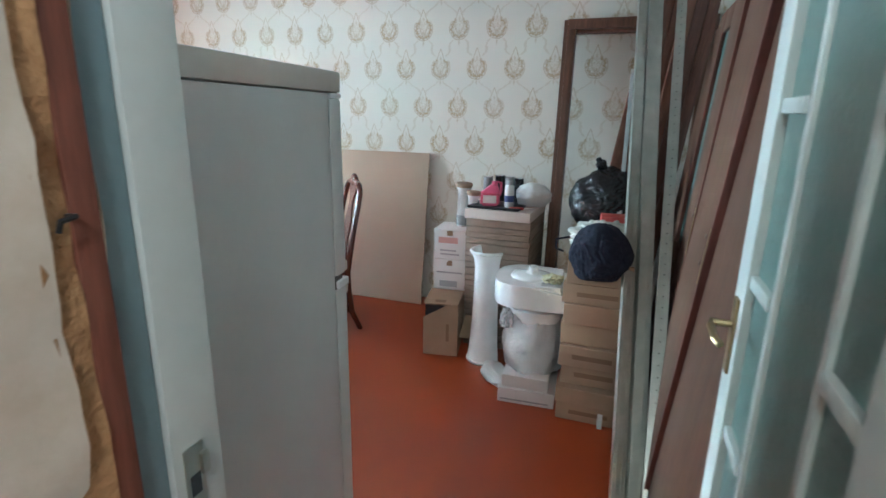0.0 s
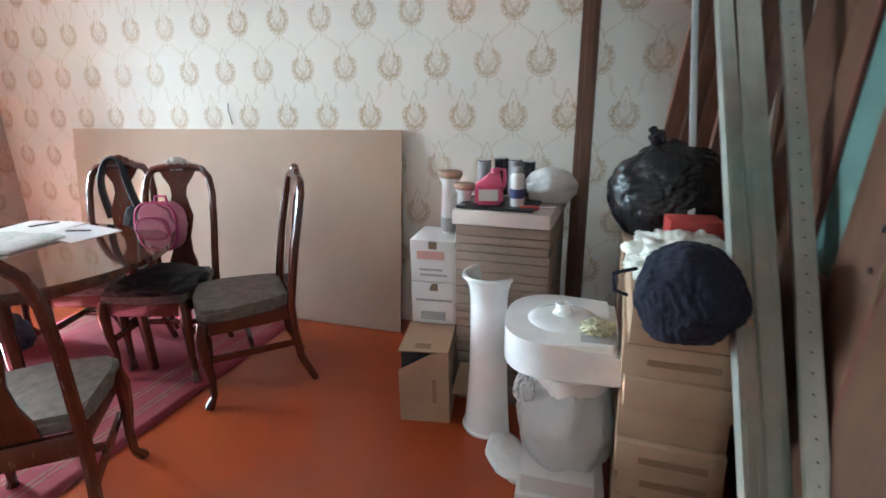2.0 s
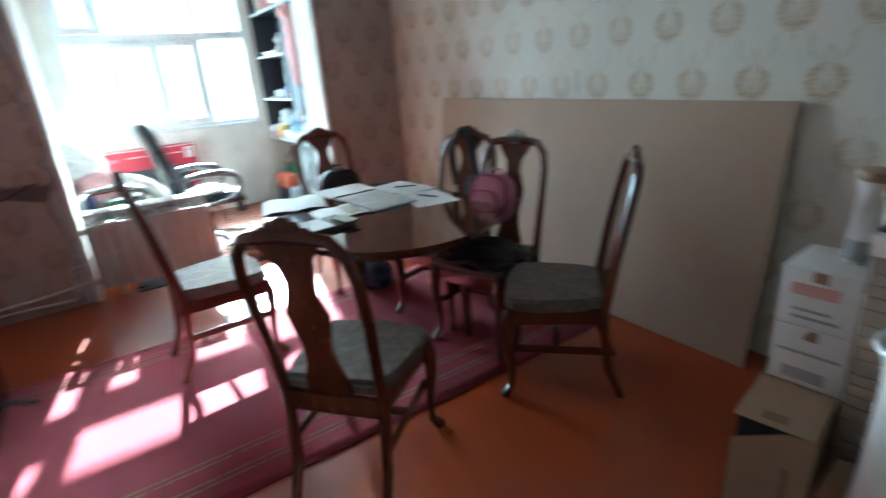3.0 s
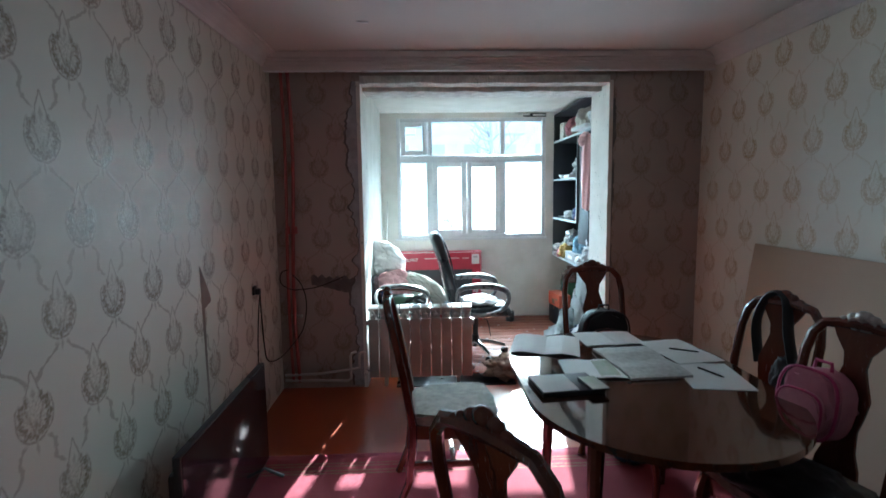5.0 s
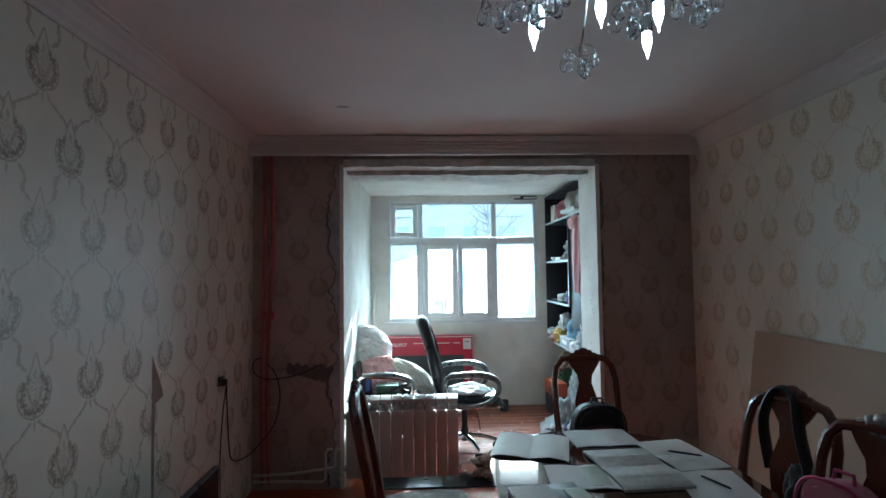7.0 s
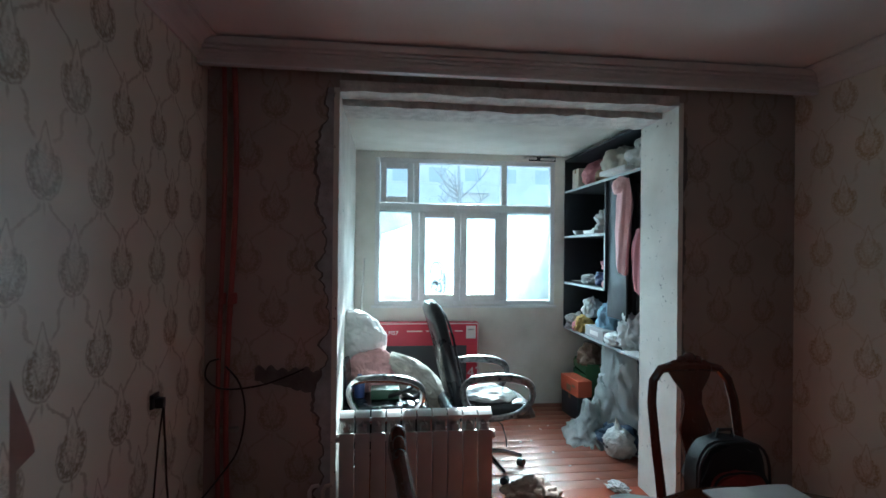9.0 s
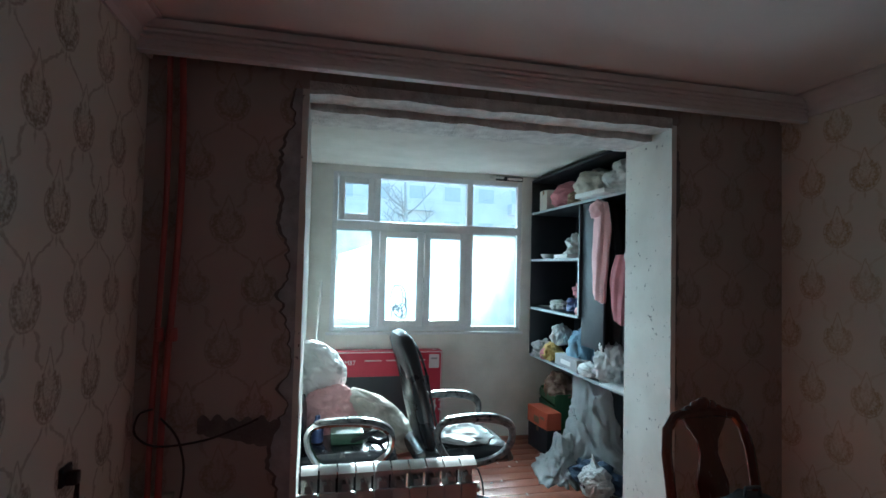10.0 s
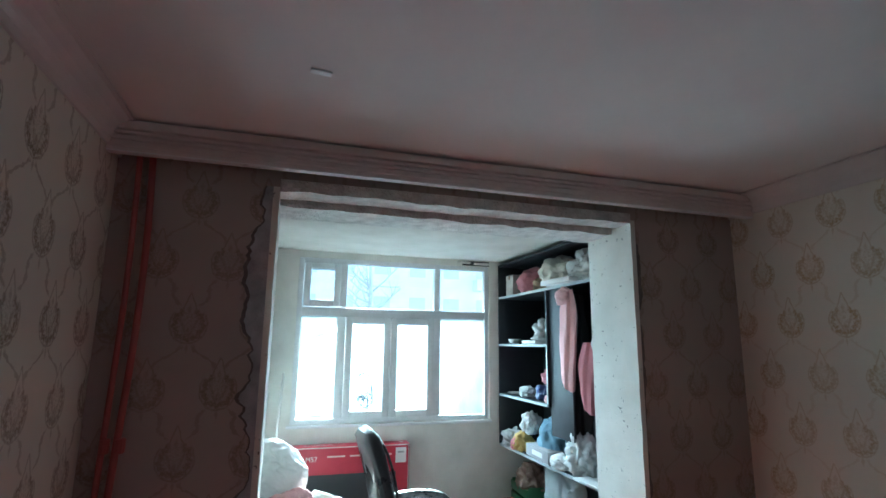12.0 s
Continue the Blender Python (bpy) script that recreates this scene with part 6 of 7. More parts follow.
def office_chair(m, label, tall=True, cover=False):
    """Faces local +y."""
    c = thing("office_chair", m, label, "office chair", "office chairs")
    part("seat", pad([(-0.30, 0.46, 0.20, 0.03, math.pi / 2), (-0.26, 0.46, 0.25, 0.06, math.pi / 2), (0.0, 0.465, 0.26, 0.062, math.pi / 2), (0.2, 0.47, 0.255, 0.066, math.pi / 2), (0.29, 0.455, 0.23, 0.06, math.pi / 2), (0.325, 0.43, 0.2, 0.03, math.pi / 2)]), M_LEATHER, c)
    if tall:
        back = part("backrest", pad([(-0.21, 0.50, 0.20, 0.03, 0.2), (-0.225, 0.56, 0.235, 0.05, 0.2), (-0.26, 0.72, 0.25, 0.055, 0.22), (-0.31, 0.92, 0.25, 0.05, 0.25), (-0.355, 1.08, 0.235, 0.055, 0.28), (-0.385, 1.17, 0.20, 0.055, 0.3), (-0.395, 1.21, 0.14, 0.03, 0.3)]), M_LEATHER, c)
        part("seam", tube(smooth_line([(-0.2, -0.17, 0.58), (-0.215, -0.225, 0.8), (-0.21, -0.27, 1.0), (-0.17, -0.315, 1.13), (0.0, -0.335, 1.17), (0.17, -0.315, 1.13), (0.21, -0.27, 1.0), (0.215, -0.225, 0.8), (0.2, -0.17, 0.58)]), 0.008, 6), M_LEATHER, back)
    else:
        part("backrest", pad([(-0.26, 0.5, 0.2, 0.02, 0.05), (-0.265, 0.56, 0.22, 0.028, 0.05), (-0.268, 0.70, 0.22, 0.028, 0.05), (-0.27, 0.78, 0.17, 0.02, 0.05)]), M_LEATHER, c)
    for s in (-1, 1):
        x = s * 0.30
        loop = smooth_line([(x, -0.20, 0.58), (x, -0.21, 0.66), (x, -0.15, 0.715), (x, 0.05, 0.72), (x, 0.2, 0.695), (x, 0.265, 0.64), (x, 0.25, 0.55), (x, 0.16, 0.48), (x, 0.0, 0.455), (x, -0.13, 0.48), (x, -0.20, 0.58)], 4)
        arm = part("armrest", tube(loop[:-1], 0.022, 8, 1.2, True), M_CHROME if not tall else M_ARMSHELL, c)
        part("arm_pad", tube(smooth_line([(x, -0.17, 0.725), (x, 0.0, 0.738), (x, 0.14, 0.728), (x, 0.24, 0.69), (x, 0.275, 0.63)]), [0.018] + [0.03] * 18 + [0.024, 0.018], 8, 0.7), M_ARMSHELL, arm, "black peeling arm pad")
        part("arm_mount", box((s * 0.25 if s > 0 else -0.30, -0.08, 0.43), (0.30 if s > 0 else -0.25, 0.1, 0.45), 0.004), M_CHROME, c)
    part("column", lathe([(0.045, 0.40), (0.045, 0.37), (0.027, 0.36), (0.027, 0.2), (0.035, 0.19), (0.035, 0.08)], 16), M_DARK, c)
    for k in range(5):
        a = 2 * math.pi * k / 5 + 0.3
        leg = part("base_leg", tube([(0.03 * math.cos(a), 0.03 * math.sin(a), 0.12), (0.16 * math.cos(a), 0.16 * math.sin(a), 0.11), (0.29 * math.cos(a), 0.29 * math.sin(a), 0.075)], [0.026, 0.02, 0.014], 8), M_CHROME, c)
        wheel = part("caster", lathe([(0.012, -0.022), (0.027, -0.022), (0.028, -0.016), (0.028, 0.016), (0.027, 0.022), (0.012, 0.022)], 14), M_DARK, leg)
        wheel.matrix_basis = pose(0.29 * math.cos(a), 0.29 * math.sin(a), 0.028, 90, 0, math.degrees(a) + 40)
        part("caster_stem", tube([(0.29 * math.cos(a), 0.29 * math.sin(a), 0.05), (0.29 * math.cos(a), 0.29 * math.sin(a), 0.085)], 0.007, 6), M_CHROME, leg)
    part("tilt_plate", box((-0.1, -0.12, 0.385), (0.1, 0.12, 0.402), 0.004), M_DARK, c)
    part("height_lever", tube([(0.08, 0.05, 0.39), (0.22, 0.08, 0.385), (0.27, 0.09, 0.33), (0.27, 0.1, 0.25)], 0.005, 6), M_DARK, c)
    return c


office_chair(pose(-0.80, 1.665, 0.0, 0, 0, 3), "worn black leatherette office chair with looped arms")
office_chair(pose(-0.83, 0.945, 0.0, 0, 0, -2), "low office chair with chrome arm loops beside the wall", False)
single("seat_cloth", crumpled((0.40, 0.36, 0.06), 51, 4, 0.18, 2.2, 0.3), M_COVER, pose(-0.79, 1.70, 0.525), "crumpled white cloth on the office chair seat", "cloth")

# bags heaped on the low chair
M_CLEARBAG = sheet_plastic("translucent_white_bag", (0.86, 0.87, 0.86), 0.12, 0.3)
M_PINKCLOTH = worn("pink_fleece", (0.80, 0.48, 0.48), 0.9, 0, 0.15, 8, 90, 0.5, 0.008)
M_CREAM = worn("cream_fabric_sack", (0.66, 0.62, 0.54), 0.85, 0, 0.15, 7, 90, 0.5, 0.008)
M_GREENBOX = plain("green_plastic", (0.025, 0.07, 0.035), 0.4)
chest = thing("storage_chest", pose(-1.36, 0.97, 0.0), "black storage chest against the balcony wall", "chest")
part("body", box((-0.22, -0.30, 0.0), (0.2, 0.33, 0.43), 0.01), M_BLACKWOOD, chest)
part("lid", box((-0.23, -0.31, 0.432), (0.21, 0.34, 0.46), 0.008), M_BLACKWOOD, chest)
single("plastic_sack", crumpled((0.42, 0.56, 0.36), 61, 5, 0.14, 1.3, 0.1, True), M_CLEARBAG, pose(-1.28, 0.63, 0.76, -42, 0, 0), "bulging translucent white plastic sack on a heap", "sack")
single("pink_blanket", crumpled((0.36, 0.52, 0.36), 62, 5, 0.13, 2.4, 0.1, True), M_PINKCLOTH, pose(-1.12, 0.86, 0.462, -6, 0, 0), "crumpled pink fleece blanket in a heap", "blanket")
single("cream_sack", crumpled((0.38, 0.64, 0.27), 63, 5, 0.12, 1.5, 0.05, True), M_CREAM, pose(-1.15, 1.12, 0.455, -36, 0, 0), "full cream fabric sack slumping off the heap", "sack")
single("green_case", box((-0.07, -0.10, 0), (0.07, 0.10, 0.07), 0.01), M_GREENBOX, pose(-0.80, 0.96, 0.53), "small green plastic case on the chair seat", "case")
single("blue_bottle", lathe([(0.035, 0), (0.038, 0.01), (0.038, 0.10), (0.02, 0.13), (0.015, 0.16)], 14), M_BLUE, pose(-0.82, 0.78, 0.53), "small dark blue bottle on the chair seat", "bottle")
single("dark_cable_coil", tube(smooth_line([(0, -0.05, 0.03), (0.06, 0.02, 0.07), (0, 0.1, 0.09), (-0.05, 0.05, 0.04), (0.02, 0.12, 0.02), (0.05, 0.16, 0.05)]), 0.016, 6), M_CABLE, pose(-0.74, 1.04, 0.52), "thick dark cable coil on the chair seat", "cable")
single("white_rod", tube([(0, 0, 0), (0.0, 0.012, 0.6), (0, 0.02, 1.5)], 0.009, 6), M_WPIPE, pose(-1.62, 0.70, 0.0, -2, 0, 0), "thin white rod leaning against the balcony wall", "rod")

# black shelf unit along the north side
unit = thing("shelf_unit", pose(0, 0, 0), "tall black shelf unit crammed with things", "shelf unit")
M_EDGE = plain("pale_edge_strip", (0.42, 0.46, 0.48), 0.4)
U0, U1, UF, UB = -2.285, -0.46, 2.80, 3.285
part("back_panel", box((U0, UB - 0.01, 0.0), (U1, UB, 2.5)), M_BLACKWOOD, unit)
part("side_panel", box((U0, UF, 0.80), (U0 + 0.02, UB - 0.01, 2.5), 0.002), M_BLACKWOOD, unit)
part("side_panel", box((U1 - 0.02, UF, 0.0), (U1, UB - 0.01, 2.5), 0.002), M_BLACKWOOD, unit)
part("top_panel", box((U0, UF, 2.5), (U1, UB, 2.52), 0.002), M_BLACKWOOD, unit)
for z, x1 in ((2.195, U1 - 0.02), (1.735, -1.31), (1.265, -1.31), (0.805, U1 - 0.02)):
    s = part("shelf", box((U0 + 0.02, UF, z - 0.022), (x1, UB - 0.01, z), 0.002), M_BLACKWOOD, unit)
    part("edge_strip", box((U0 + 0.02, UF - 0.003, z - 0.022), (x1, UF, z)), M_EDGE, s, "pale worn edge strip")
d = part("divider", box((-1.31, UF, 1.243), (-1.29, UB - 0.01, 2.172), 0.002), M_BLACKWOOD, unit)
part("edge_strip", box((-1.31, UF - 0.003, 1.265), (-1.29, UF, 1.735)), M_EDGE, d, "pale worn edge strip")
part("door", box((-1.285, UF + 0.02, 1.03), (-0.95, UF + 0.04, 2.17), 0.003), M_BLACKWOOD, unit)
part("hanging_rail", tube([(-1.29, 3.0, 2.13), (U1 - 0.02, 3.0, 2.13)], 0.012, 8), M_CHROME, unit)

M_WHITEBAG = worn("white_carrier_film", (0.70, 0.71, 0.70), 0.35, 0, 0.15, 14, 70, 0.6, 0.01, "Object", (0.50, 0.51, 0.50))
M_ROSE = worn("rose_cloth", (0.55, 0.22, 0.25), 0.85, 0, 0.2, 8, 90, 0.4, 0.006)
M_LBLUE = worn("light_blue_cloth", (0.22, 0.34, 0.44), 0.85, 0, 0.25, 8, 90, 0.4, 0.006)
M_YELLOW = worn("yellow_plush", (0.60, 0.42, 0.14), 0.9, 0, 0.2, 12, 90, 0.4, 0.006)
M_ORANGE = worn("orange_red_card", (0.58, 0.11, 0.05), 0.6, 0, 0.15, 8, 90, 0.1, 0.003)
M_BROWNFUR = worn("brown_wrapped_bundle", (0.16, 0.09, 0.07), 0.9, 0, 0.5, 10, 70, 0.5, 0.008, "Object", (0.35, 0.26, 0.20))


def lump(name, x, y, z, size, seed, mat, label, cat, rough=0.2, freq=2.2, rot=0, sharp=True):
    return single(name, crumpled(size, seed, 4, rough, freq, 0.1, sharp), mat, pose(x, y, z, 0, 0, rot), label, cat)


carton(-2.22, 2.86, 2.196, 0, 0.16, 0.25, 0.21, M_CREAM, "cream carton on the top shelf", (), False, "shelf cartons")
lump("rose_blanket", -1.80, 2.98, 2.196, (0.42, 0.34, 0.25), 71, M_ROSE, "folded rose blanket on the top shelf", "blanket", 0.15)
lump("white_bag", -1.30, 2.96, 2.196, (0.46, 0.34, 0.29), 72, M_CREAM, "bulging cream cloth bundle on the top shelf", "bundle", 0.2)
lump("white_bag", -0.85, 2.96, 2.196, (0.44, 0.34, 0.27), 73, M_WHITEBAG, "white bags heaped on the top shelf", "bag", 0.24)
lump("beige_cloth", -1.50, 2.90, 2.196, (0.2, 0.2, 0.13), 74, M_TAN, "small beige cloth roll on the top shelf", "cloth", 0.25)
single("paper_stack", box((-0.2, -0.12, 0), (0.2, 0.12, 0.035), 0.004), M_SHEET, pose(-1.0, 2.83, 2.196, 0, 0, 3), "papers stacked at the shelf edge", "papers")
lump("silver_bag", -1.55, 2.98, 1.737, (0.36, 0.28, 0.26), 75, M_WHITEBAG, "crumpled silvery plastic bag on a shelf", "bag", 0.35, 3.0)
lump("dark_bundle", -1.45, 3.08, 1.96, (0.18, 0.16, 0.13), 76, M_GREYPRINT, "grey bundle on top of a bag", "bundle", 0.25)
single("paper_stack", box((-0.15, -0.11, 0), (0.15, 0.11, 0.03), 0.004), M_SHEET, pose(-1.52, 2.86, 1.737, 0, 0, -5), "small stack of papers on a shelf", "papers")
bw = lathe([(0.03, 0), (0.04, 0.004), (0.06, 0.03), (0.065, 0.045), (0.06, 0.043), (0.035, 0.012), (0.004, 0.01)], 18)
single("bowl", bw, M_CERAMIC, pose(-2.05, 2.87, 1.737), "small white bowl on a shelf", "bowl")
lump("blue_packet", -1.52, 2.95, 1.267, (0.30, 0.24, 0.16), 77, M_BLUE, "shiny dark blue packet on a shelf", "packet", 0.25, 2.6)
lump("rose_packet", -1.50, 2.99, 1.40, (0.28, 0.22, 0.13), 78, M_ROSE, "dull rose packet on top of a blue one", "packet", 0.25)
lump("white_cup_heap", -1.85, 2.90, 1.267, (0.18, 0.15, 0.10), 79, M_WHITEBAG, "small white crumpled bag on a shelf", "bag", 0.3)
single("plate", lathe([(0.05, 0), (0.09, 0.012), (0.10, 0.016), (0.09, 0.014), (0.004, 0.004)], 24), M_CERAMIC, pose(-2.12, 2.92, 1.267), "white plate on a shelf", "plate")
lump("pink_ball", -1.36, 2.84, 1.267, (0.07, 0.07, 0.07), 80, M_PINKCLOTH, "small pink ball on a shelf edge", "ball", 0.05, 2, 0, False)
# toys and cloths along the low shelf
lump("plush_toy", -2.10, 2.86, 0.807, (0.24, 0.2, 0.17), 81, M_GREYPRINT, "grey plush heap at the shelf end", "plush toy", 0.3)
lump("yellow_plush_toy", -1.88, 2.86, 0.807, (0.20, 0.18, 0.17), 82, M_YELLOW, "yellow and white plush toy on the shelf", "plush toy", 0.3)
lump("white_plush_toy", -1.87, 2.93, 0.95, (0.20, 0.18, 0.20), 83, M_WHITEBAG, "white plush toy sitting on others", "plush toy", 0.25)
lump("red_plush_toy", -1.93, 2.80, 0.807, (0.09, 0.08, 0.11), 84, M_ROSE, "small red plush toy hanging over the edge", "plush toy", 0.2)
lump("blue_garment", -1.50, 2.98, 0.807, (0.36, 0.28, 0.36), 85, M_LBLUE, "light blue garment heaped on the shelf", "garment", 0.2)
carton(-1.72, 2.805, 0.807, -2, 0.42, 0.14, 0.095, M_GREYPRINT, "flat grey carton on the low shelf", ((0.3, 0.75, 0.3, 0.7, M_CARTON_W),), False, "shelf cartons")
lump("white_slipper", -1.18, 2.84, 0.807, (0.24, 0.15, 0.11), 86, M_WHITEBAG, "white crumpled bag at the shelf edge", "bag", 0.2)
lump("white_garment", -0.98, 2.92, 0.807, (0.30, 0.26, 0.32), 87, M_COVER, "white garment hanging over the shelf", "garment", 0.3, 2.8)
single("paper_stack", box((-0.17, -0.10, 0), (0.17, 0.10, 0.012), 0.003), M_SHEET, pose(-0.72, 2.86, 0.807, 0, 0, 4), "loose papers on the low shelf", "papers")


def hanging(name, x, y, z0, z1, w, seed, mat, label):
    """A garment hanging in soft folds."""
    bm = bmesh.new()
    rows = []
    n = 18
    for i in range(n + 1):
        u = i / n
        ww = w * (0.55 + 0.45 * min(1, u * 4)) * (1 - 0.35 * u ** 2 + 0.1 * noise.noise(Vector((u * 4, seed, 0))))
        ring = []
        for k in range(28):
            a = 2 * math.pi * k / 28
            r = 1 + 0.22 * math.sin(a * 5 + seed + u * 2) + 0.1 * noise.noise(Vector((math.cos(a) * 2, u * 5, seed)))
            ring.append(bm.verts.new((ww / 2 * math.cos(a) * r + 0.02 * math.sin(u * 4 + seed), ww / 4 * math.sin(a) * r, z1 - (z1 - z0) * u - 0.03 * math.cos(a) * u)))
        rows.append(ring)
    for a, b in zip(rows, rows[1:]):
        for k in range(28):
            bm.faces.new((a[k], a[(k + 1) % 28], b[(k + 1) % 28], b[k]))
    bm.faces.new(rows[0][::-1])
    bm.faces.new(rows[-1])
    return single(name, bm, mat, pose(x, y, 0), label, "garment", "hanging clothes")


hanging("pink_bathrobe", -0.94, 2.79, 1.42, 2.14, 0.18, 1.0, M_PINKCLOTH, "pink hooded bathrobe hanging from the rail")
lump("bathrobe_hood", -0.96, 2.78, 2.03, (0.17, 0.13, 0.14), 91, M_PINKCLOTH, "pink hood of the hanging bathrobe", "hood", 0.12)
hanging("rose_garment", -0.76, 2.83, 1.28, 1.75, 0.16, 2.0, M_ROSE, "rose garment hanging from the rail")
hanging("white_shirt", -0.60, 2.84, 1.40, 1.85, 0.16, 3.0, M_COVER, "white shirt hanging from the rail")
hanging("black_coat", -1.10, 2.93, 0.98, 2.12, 0.36, 4.0, M_BLACKCLOTH, "long black coat hanging from the rail")

# under the shelf
def drape(wide, deep, high, seed):
    """Thin sheeting that falls from a bunched top in sharp folds and spreads on the floor."""
    bm = bmesh.new()
    rows = []
    n, m = 22, 72
    for i in range(n + 1):
        u = i / n
        spread = 0.34 + 0.30 * u + 0.36 * u ** 4
        ring = []
        for k in range(m):
            a = 2 * math.pi * k / m
            turn = a + 0.9 * noise.noise(Vector((math.cos(a), math.sin(a), u * 2.0 + seed)))
            p = Vector((math.cos(turn) * 1.6, math.sin(turn) * 1.6, u * 2.6 + seed))
            fold = 1 - 2 * abs(noise.noise(p * 2.1)) + 0.5 * noise.noise(p * 5.0)
            r = spread * (0.80 + 0.30 * fold * (0.6 + 0.4 * u) + 0.25 * noise.noise(p * 0.8))
            drop = high * (1 - u ** 0.9) * (1 + 0.34 * noise.noise(p * 1.1)) if i < n else 0.0
            ring.append(bm.verts.new((wide / 2 * r * math.cos(a) + 0.10 * wide * (u - 0.5), deep / 2 * r * math.sin(a), max(0.0, drop))))
        rows.append(ring)
    for a, b in zip(rows, rows[1:]):
        for k in range(m):
            bm.faces.new((a[k], a[(k + 1) % m], b[(k + 1) % m], b[k]))
    top = bm.verts.new((-0.05 * wide, 0, high * 1.04))
    for k in range(m):
        bm.faces.new((rows[0][(k + 1) % m], rows[0][k], top))
    bm.faces.new(rows[-1])
    return bm


M_GREENCRATE = worn("green_plastic_crate", (0.045, 0.14, 0.055), 0.45, 0, 0.2, 8, 90, 0.1, 0.003)
crate = thing("green_crate", pose(-2.02, 3.02, 0.0, 0, 0, -4), "green plastic crate holding wrapped bundles", "crate")
for k in range(5):
    part("slat", box((-0.20, -0.142, 0.03 + 0.095 * k), (0.20, -0.13, 0.10 + 0.095 * k), 0.004), M_GREENCRATE, crate)
for x in (-0.20, 0.19):
    part("side", box((x, -0.13, 0.0), (x + 0.012, 0.24, 0.50), 0.004), M_GREENCRATE, crate)
part("floor", box((-0.188, -0.13, 0.40), (0.19, 0.24, 0.42)), M_GREENCRATE, crate)
part("back", box((-0.188, 0.228, 0.0), (0.19, 0.24, 0.5)), M_GREENCRATE, crate)
lump("brown_parcel", -2.0, 3.0, 0.43, (0.36, 0.28, 0.26), 92, M_BROWNFUR, "brown wrapped bundle in the crate", "bundle", 0.3)
oc = carton(-2.06, 2.70, 0.22, 6, 0.36, 0.14, 0.15, M_ORANGE, "orange-red printed carton propped before the crate", ((0.35, 0.6, 0.15, 0.55, M_BARS), (0.65, 0.85, 0.5, 0.65, M_BARS)), False, "balcony cartons")
carton(-2.05, 2.705, 0.0, 6, 0.34, 0.14, 0.218, M_BLACKWOOD, "dark box under the orange carton", (), False, "balcony cartons")
M_CLEARSHEET = sheet_plastic("clear_plastic_sheeting", (0.80, 0.84, 0.84), 0.6, 0.3)
single("plastic_sheeting", drape(1.0, 0.58, 0.70, 93), M_CLEARSHEET, pose(-1.35, 2.97, 0.0, 0, 0, 15), "billowing clear plastic sheeting bundled under the shelf", "plastic sheeting")
single("plastic_sheeting", drape(0.80, 0.46, 0.24, 94), M_CLEARSHEET, pose(-1.45, 2.76, 0.0, 0, 0, -20), "trailing end of clear plastic sheeting on the floor", "plastic sheeting")
lump("dark_rag_heap", -1.10, 2.88, 0.0, (0.50, 0.34, 0.20), 95, M_DENIM, "dark blue rags heaped on the floor", "rags", 0.3)
wb = thing("tied_bag", pose(-0.95, 2.78, 0.0), "white tied carrier bag with dark lettering bars", "bag")
part("sack", crumpled((0.28, 0.24, 0.20), 96, 5, 0.14, 2.0, 0.1, True), M_WHITEBAG, wb)
part("ears", tube([(-0.02, 0, 0.17), (-0.05, 0, 0.22), (-0.07, 0, 0.27), (-0.05, 0.01, 0.22), (0.02, 0, 0.19), (0.04, 0, 0.26)], [0.04, 0.02, 0.012, 0.016, 0.018, 0.006], 7), M_WHITEBAG, wb)
for k in range(3):
    part("print_bar", box((-0.03 + 0.03 * k, -0.127, 0.07), (-0.012 + 0.03 * k, -0.118, 0.088)), M_DARK, wb, "dark printed bar")
tin = thing("paint_tin", pose(-2.05, 2.22, 0.0), "small dark paint tin on the floorboards", "tin")
part("body", lathe([(0.05, 0), (0.052, 0.004), (0.052, 0.115), (0.05, 0.12), (0.046, 0.12), (0.046, 0.02), (0.002, 0.02)], 20, False), M_GREYTV, tin)
part("bail", tube([(-0.052, 0, 0.10), (-0.06, 0.02, 0.05), (0, 0.065, 0.03), (0.06, 0.02, 0.05), (0.052, 0, 0.10)], 0.0025, 5), M_CHROME, tin)
lump("crumpled_garment", -0.18, 1.86, 0.013, (0.42, 0.36, 0.15), 97, M_BROWNFUR, "crumpled brown and cream garment on the floor", "clothes", 0.35, 2.6)
lump("paper_scraps", -0.40, 2.50, 0.0, (0.16, 0.12, 0.04), 98, M_SHEET, "crumpled white paper scraps on the floor", "paper scraps", 0.4, 3)
rnd = random.Random(5)
for k in range(26):
    x, y = rnd.uniform(-1.9, -0.1), rnd.uniform(1.5, 2.6)
    single("debris_chip", box((-0.012, -0.006, 0), (0.012, 0.006, 0.003)), M_SHEET, pose(x, y, 0.001, rnd.uniform(-8, 8), rnd.uniform(-8, 8), rnd.uniform(0, 180)), "small pale chip of debris on the floor", "debris", "floor debris")

# ---- outside ----
structure("balcony_slab_above", box((-3.04, -0.6, 2.56), (-2.49, 4.4, 2.70)), M_ROUGH, "concrete balcony slab of the storey above", "slab")
M_GROUND = worn("pale_dry_ground", (0.46, 0.45, 0.42), 0.9, 0, 0.2, 0.2, 4, 0.1, 0.02)
structure("ground", box((-600, -600, -7.0), (600, 600, -6.5)), M_GROUND, "pale dry yard far below the window", "ground")
M_PANELWALL = worn("panel_building_wall", (0.86, 0.84, 0.79), 0.85, 0, 0.15, 0.5, 8, 0.1, 0.01)
M_WINDARK = plain("distant_window", (0.66, 0.68, 0.65), 0.8)
ab = thing("apartment_building", pose(-42, 0, -6.5), "pale panel apartment building across the yard", "building")
part("wall", box((-10, -16, 0), (0, 24, 17.0)), M_PANELWALL, ab)
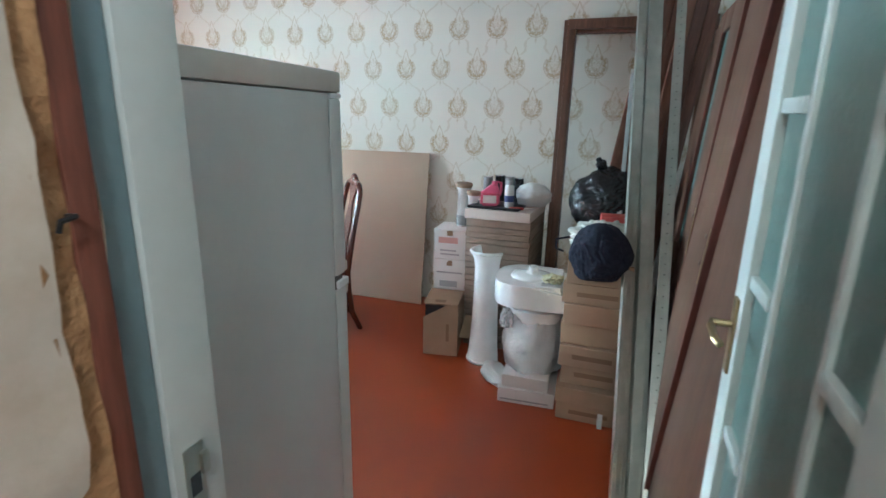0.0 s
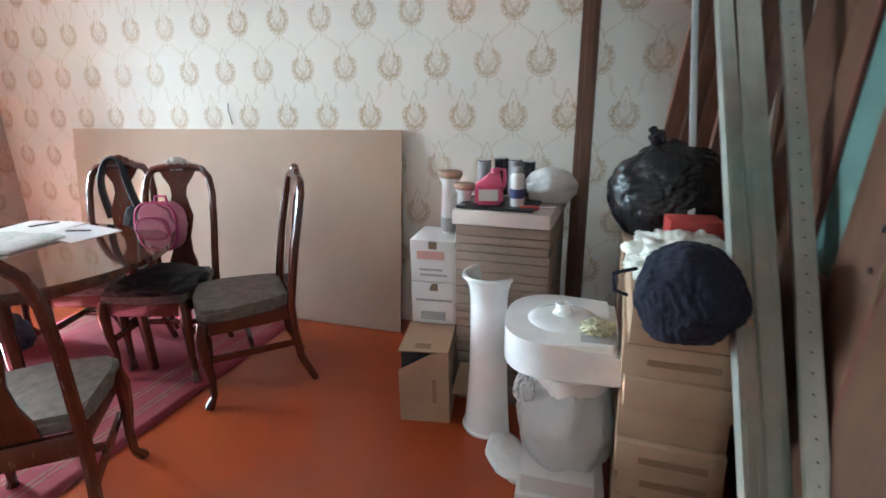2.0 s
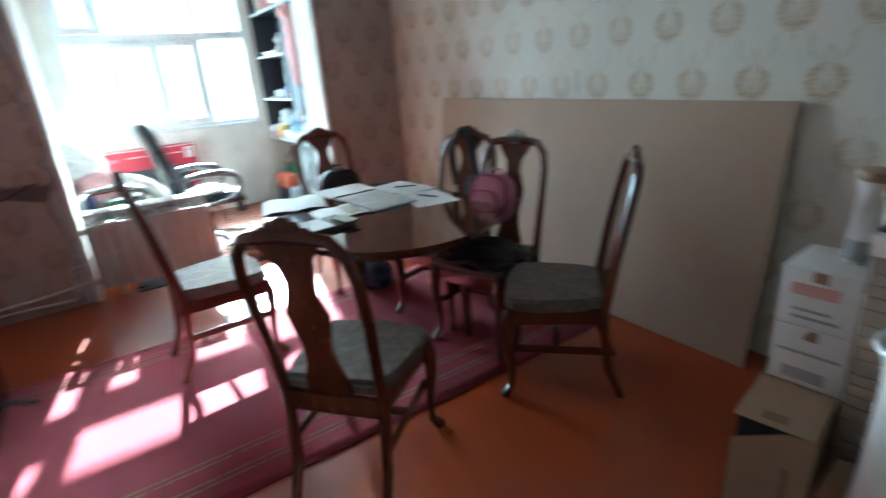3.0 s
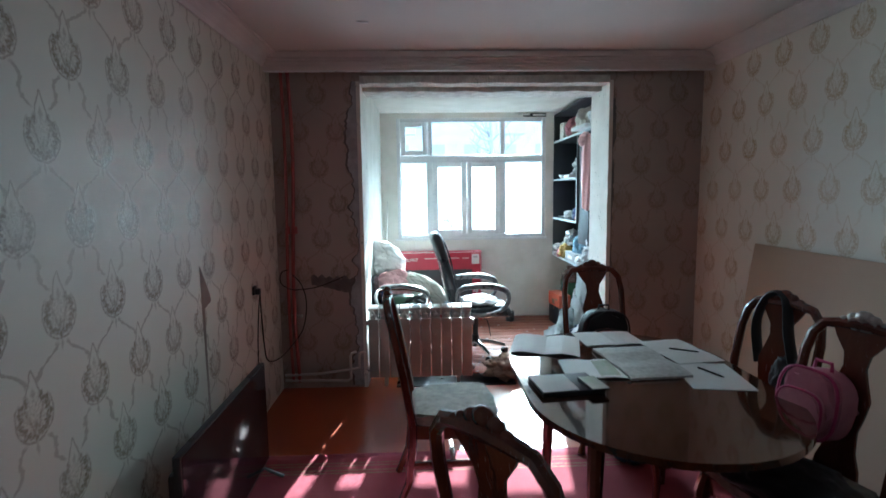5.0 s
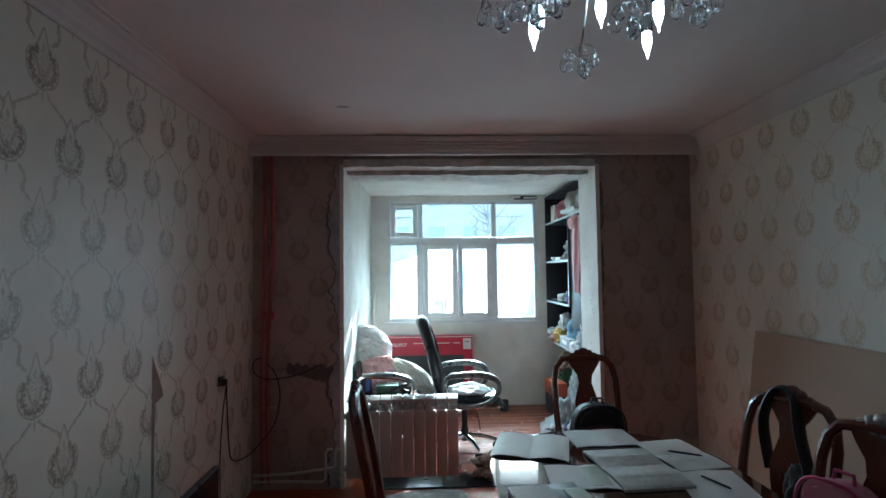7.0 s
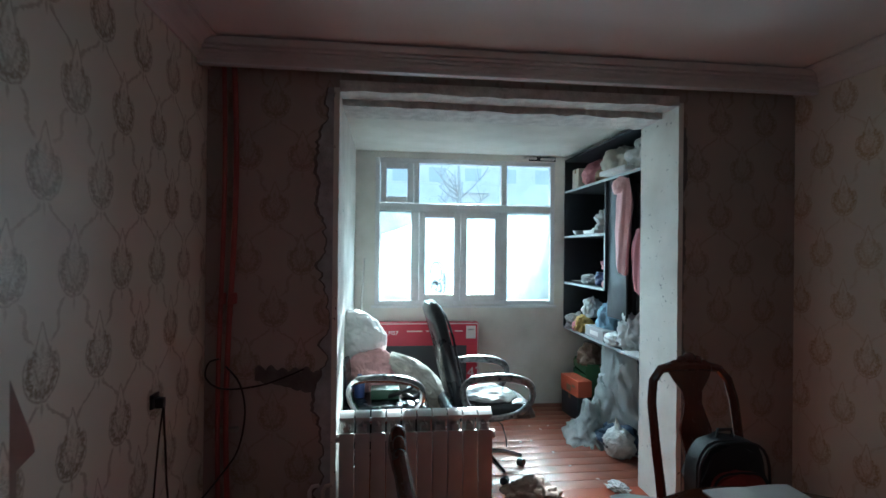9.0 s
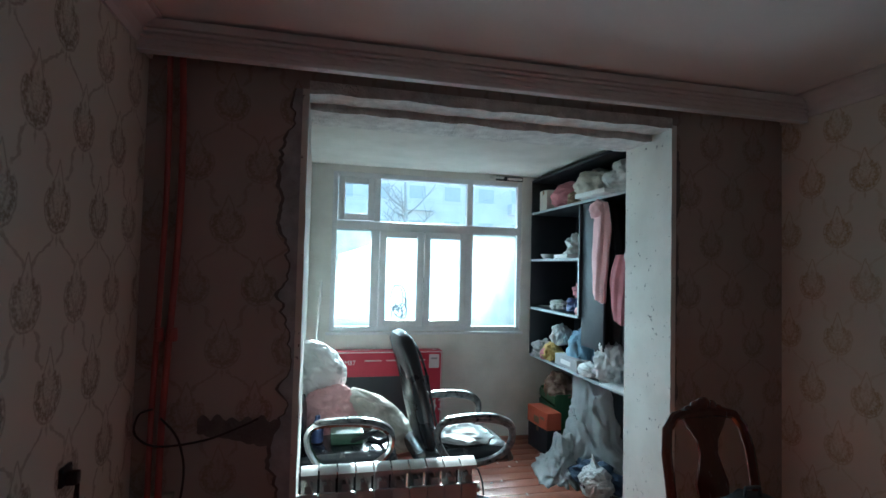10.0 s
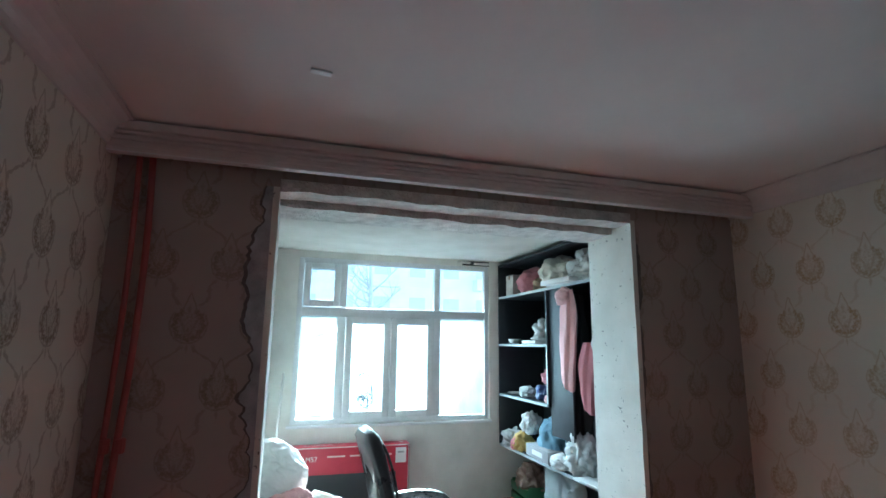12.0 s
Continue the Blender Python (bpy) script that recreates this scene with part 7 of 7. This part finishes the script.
part("roof", box((-10.4, -16.4, 17.0), (0.4, 24.4, 17.5)), M_GROUND, ab)
for r in range(5):
    for k in range(12):
        y, z = -14.5 + 3.2 * k, 1.6 + 3.1 * r
        w = part("window", box((0.0, y, z), (0.06, y + 1.7, z + 1.5)), M_PANELWALL, ab)
        part("pane", box((0.061, y + 0.12, z + 0.12), (0.08, y + 1.58, z + 1.38)), M_WINDARK, w)
        if k % 3 == 1:
            part("balcony", box((0.0, y - 0.2, z - 0.9), (1.1, y + 2.2, z + 0.1)), M_PANELWALL, ab)

M_BARK = worn("pale_grey_bark", (0.55, 0.53, 0.49), 0.9, 0, 0.3, 5, 40, 0.4, 0.01)
yard_tree = thing("tree", pose(-22.0, 4.5, -6.5), "bare pale-barked tree in the yard before the building", "tree")
rnd = random.Random(21)
part("trunk", tube([(0, 0, 0), (0.1, 0.15, 3.5), (0.0, -0.1, 7.0), (0.15, 0.1, 10.5), (0.1, 0.0, 13.0)], [0.24, 0.2, 0.15, 0.09, 0.03], 9), M_BARK, yard_tree)
bm = bmesh.new()
for k in range(34):
    z0 = rnd.uniform(4.5, 12.2)
    ang, reach = rnd.uniform(0, 2 * math.pi), rnd.uniform(1.0, 2.6) * (1.25 - z0 / 16)
    tip = Vector((reach * math.cos(ang), reach * math.sin(ang), z0 + reach * rnd.uniform(0.5, 1.1)))
    mid = Vector((tip.x * 0.5, tip.y * 0.5, (z0 + tip.z) / 2 - 0.12))
    tube_bm(bm, [(0.05, 0, z0), mid, tip], [0.055, 0.035, 0.012], 5)
    for q in range(4):
        off = Vector((rnd.uniform(-0.6, 0.6), rnd.uniform(-0.6, 0.6), rnd.uniform(0.2, 0.8)))
        start = mid.lerp(tip, rnd.uniform(0.1, 0.9))
        tube_bm(bm, [start, start + off * 0.6, start + off], [0.018, 0.012, 0.005], 4)
part("crown", bm, M_BARK, yard_tree, "bare twiggy crown")

# floorboards of the balcony
fb = new("floor_balcony")
tagged(fb, "worn red-brown painted floorboards", "floor", "", "structure")
board = None
for k in range(15):
    x = BAL_W + 0.004 + k * 0.1253
    if board is None:
        board = part("floorboard", box((0, 0.656, -0.03), (0.1215, BAL_N, 0.0), 0.003), M_BOARDS, fb)
        board.location = (x, 0, 0)
    else:
        b = new("floorboard", board.data)
        b.parent = fb
        b.location = (x, 0, 0.0015 * noise.noise(Vector((k * 3.1, 0, 0))))
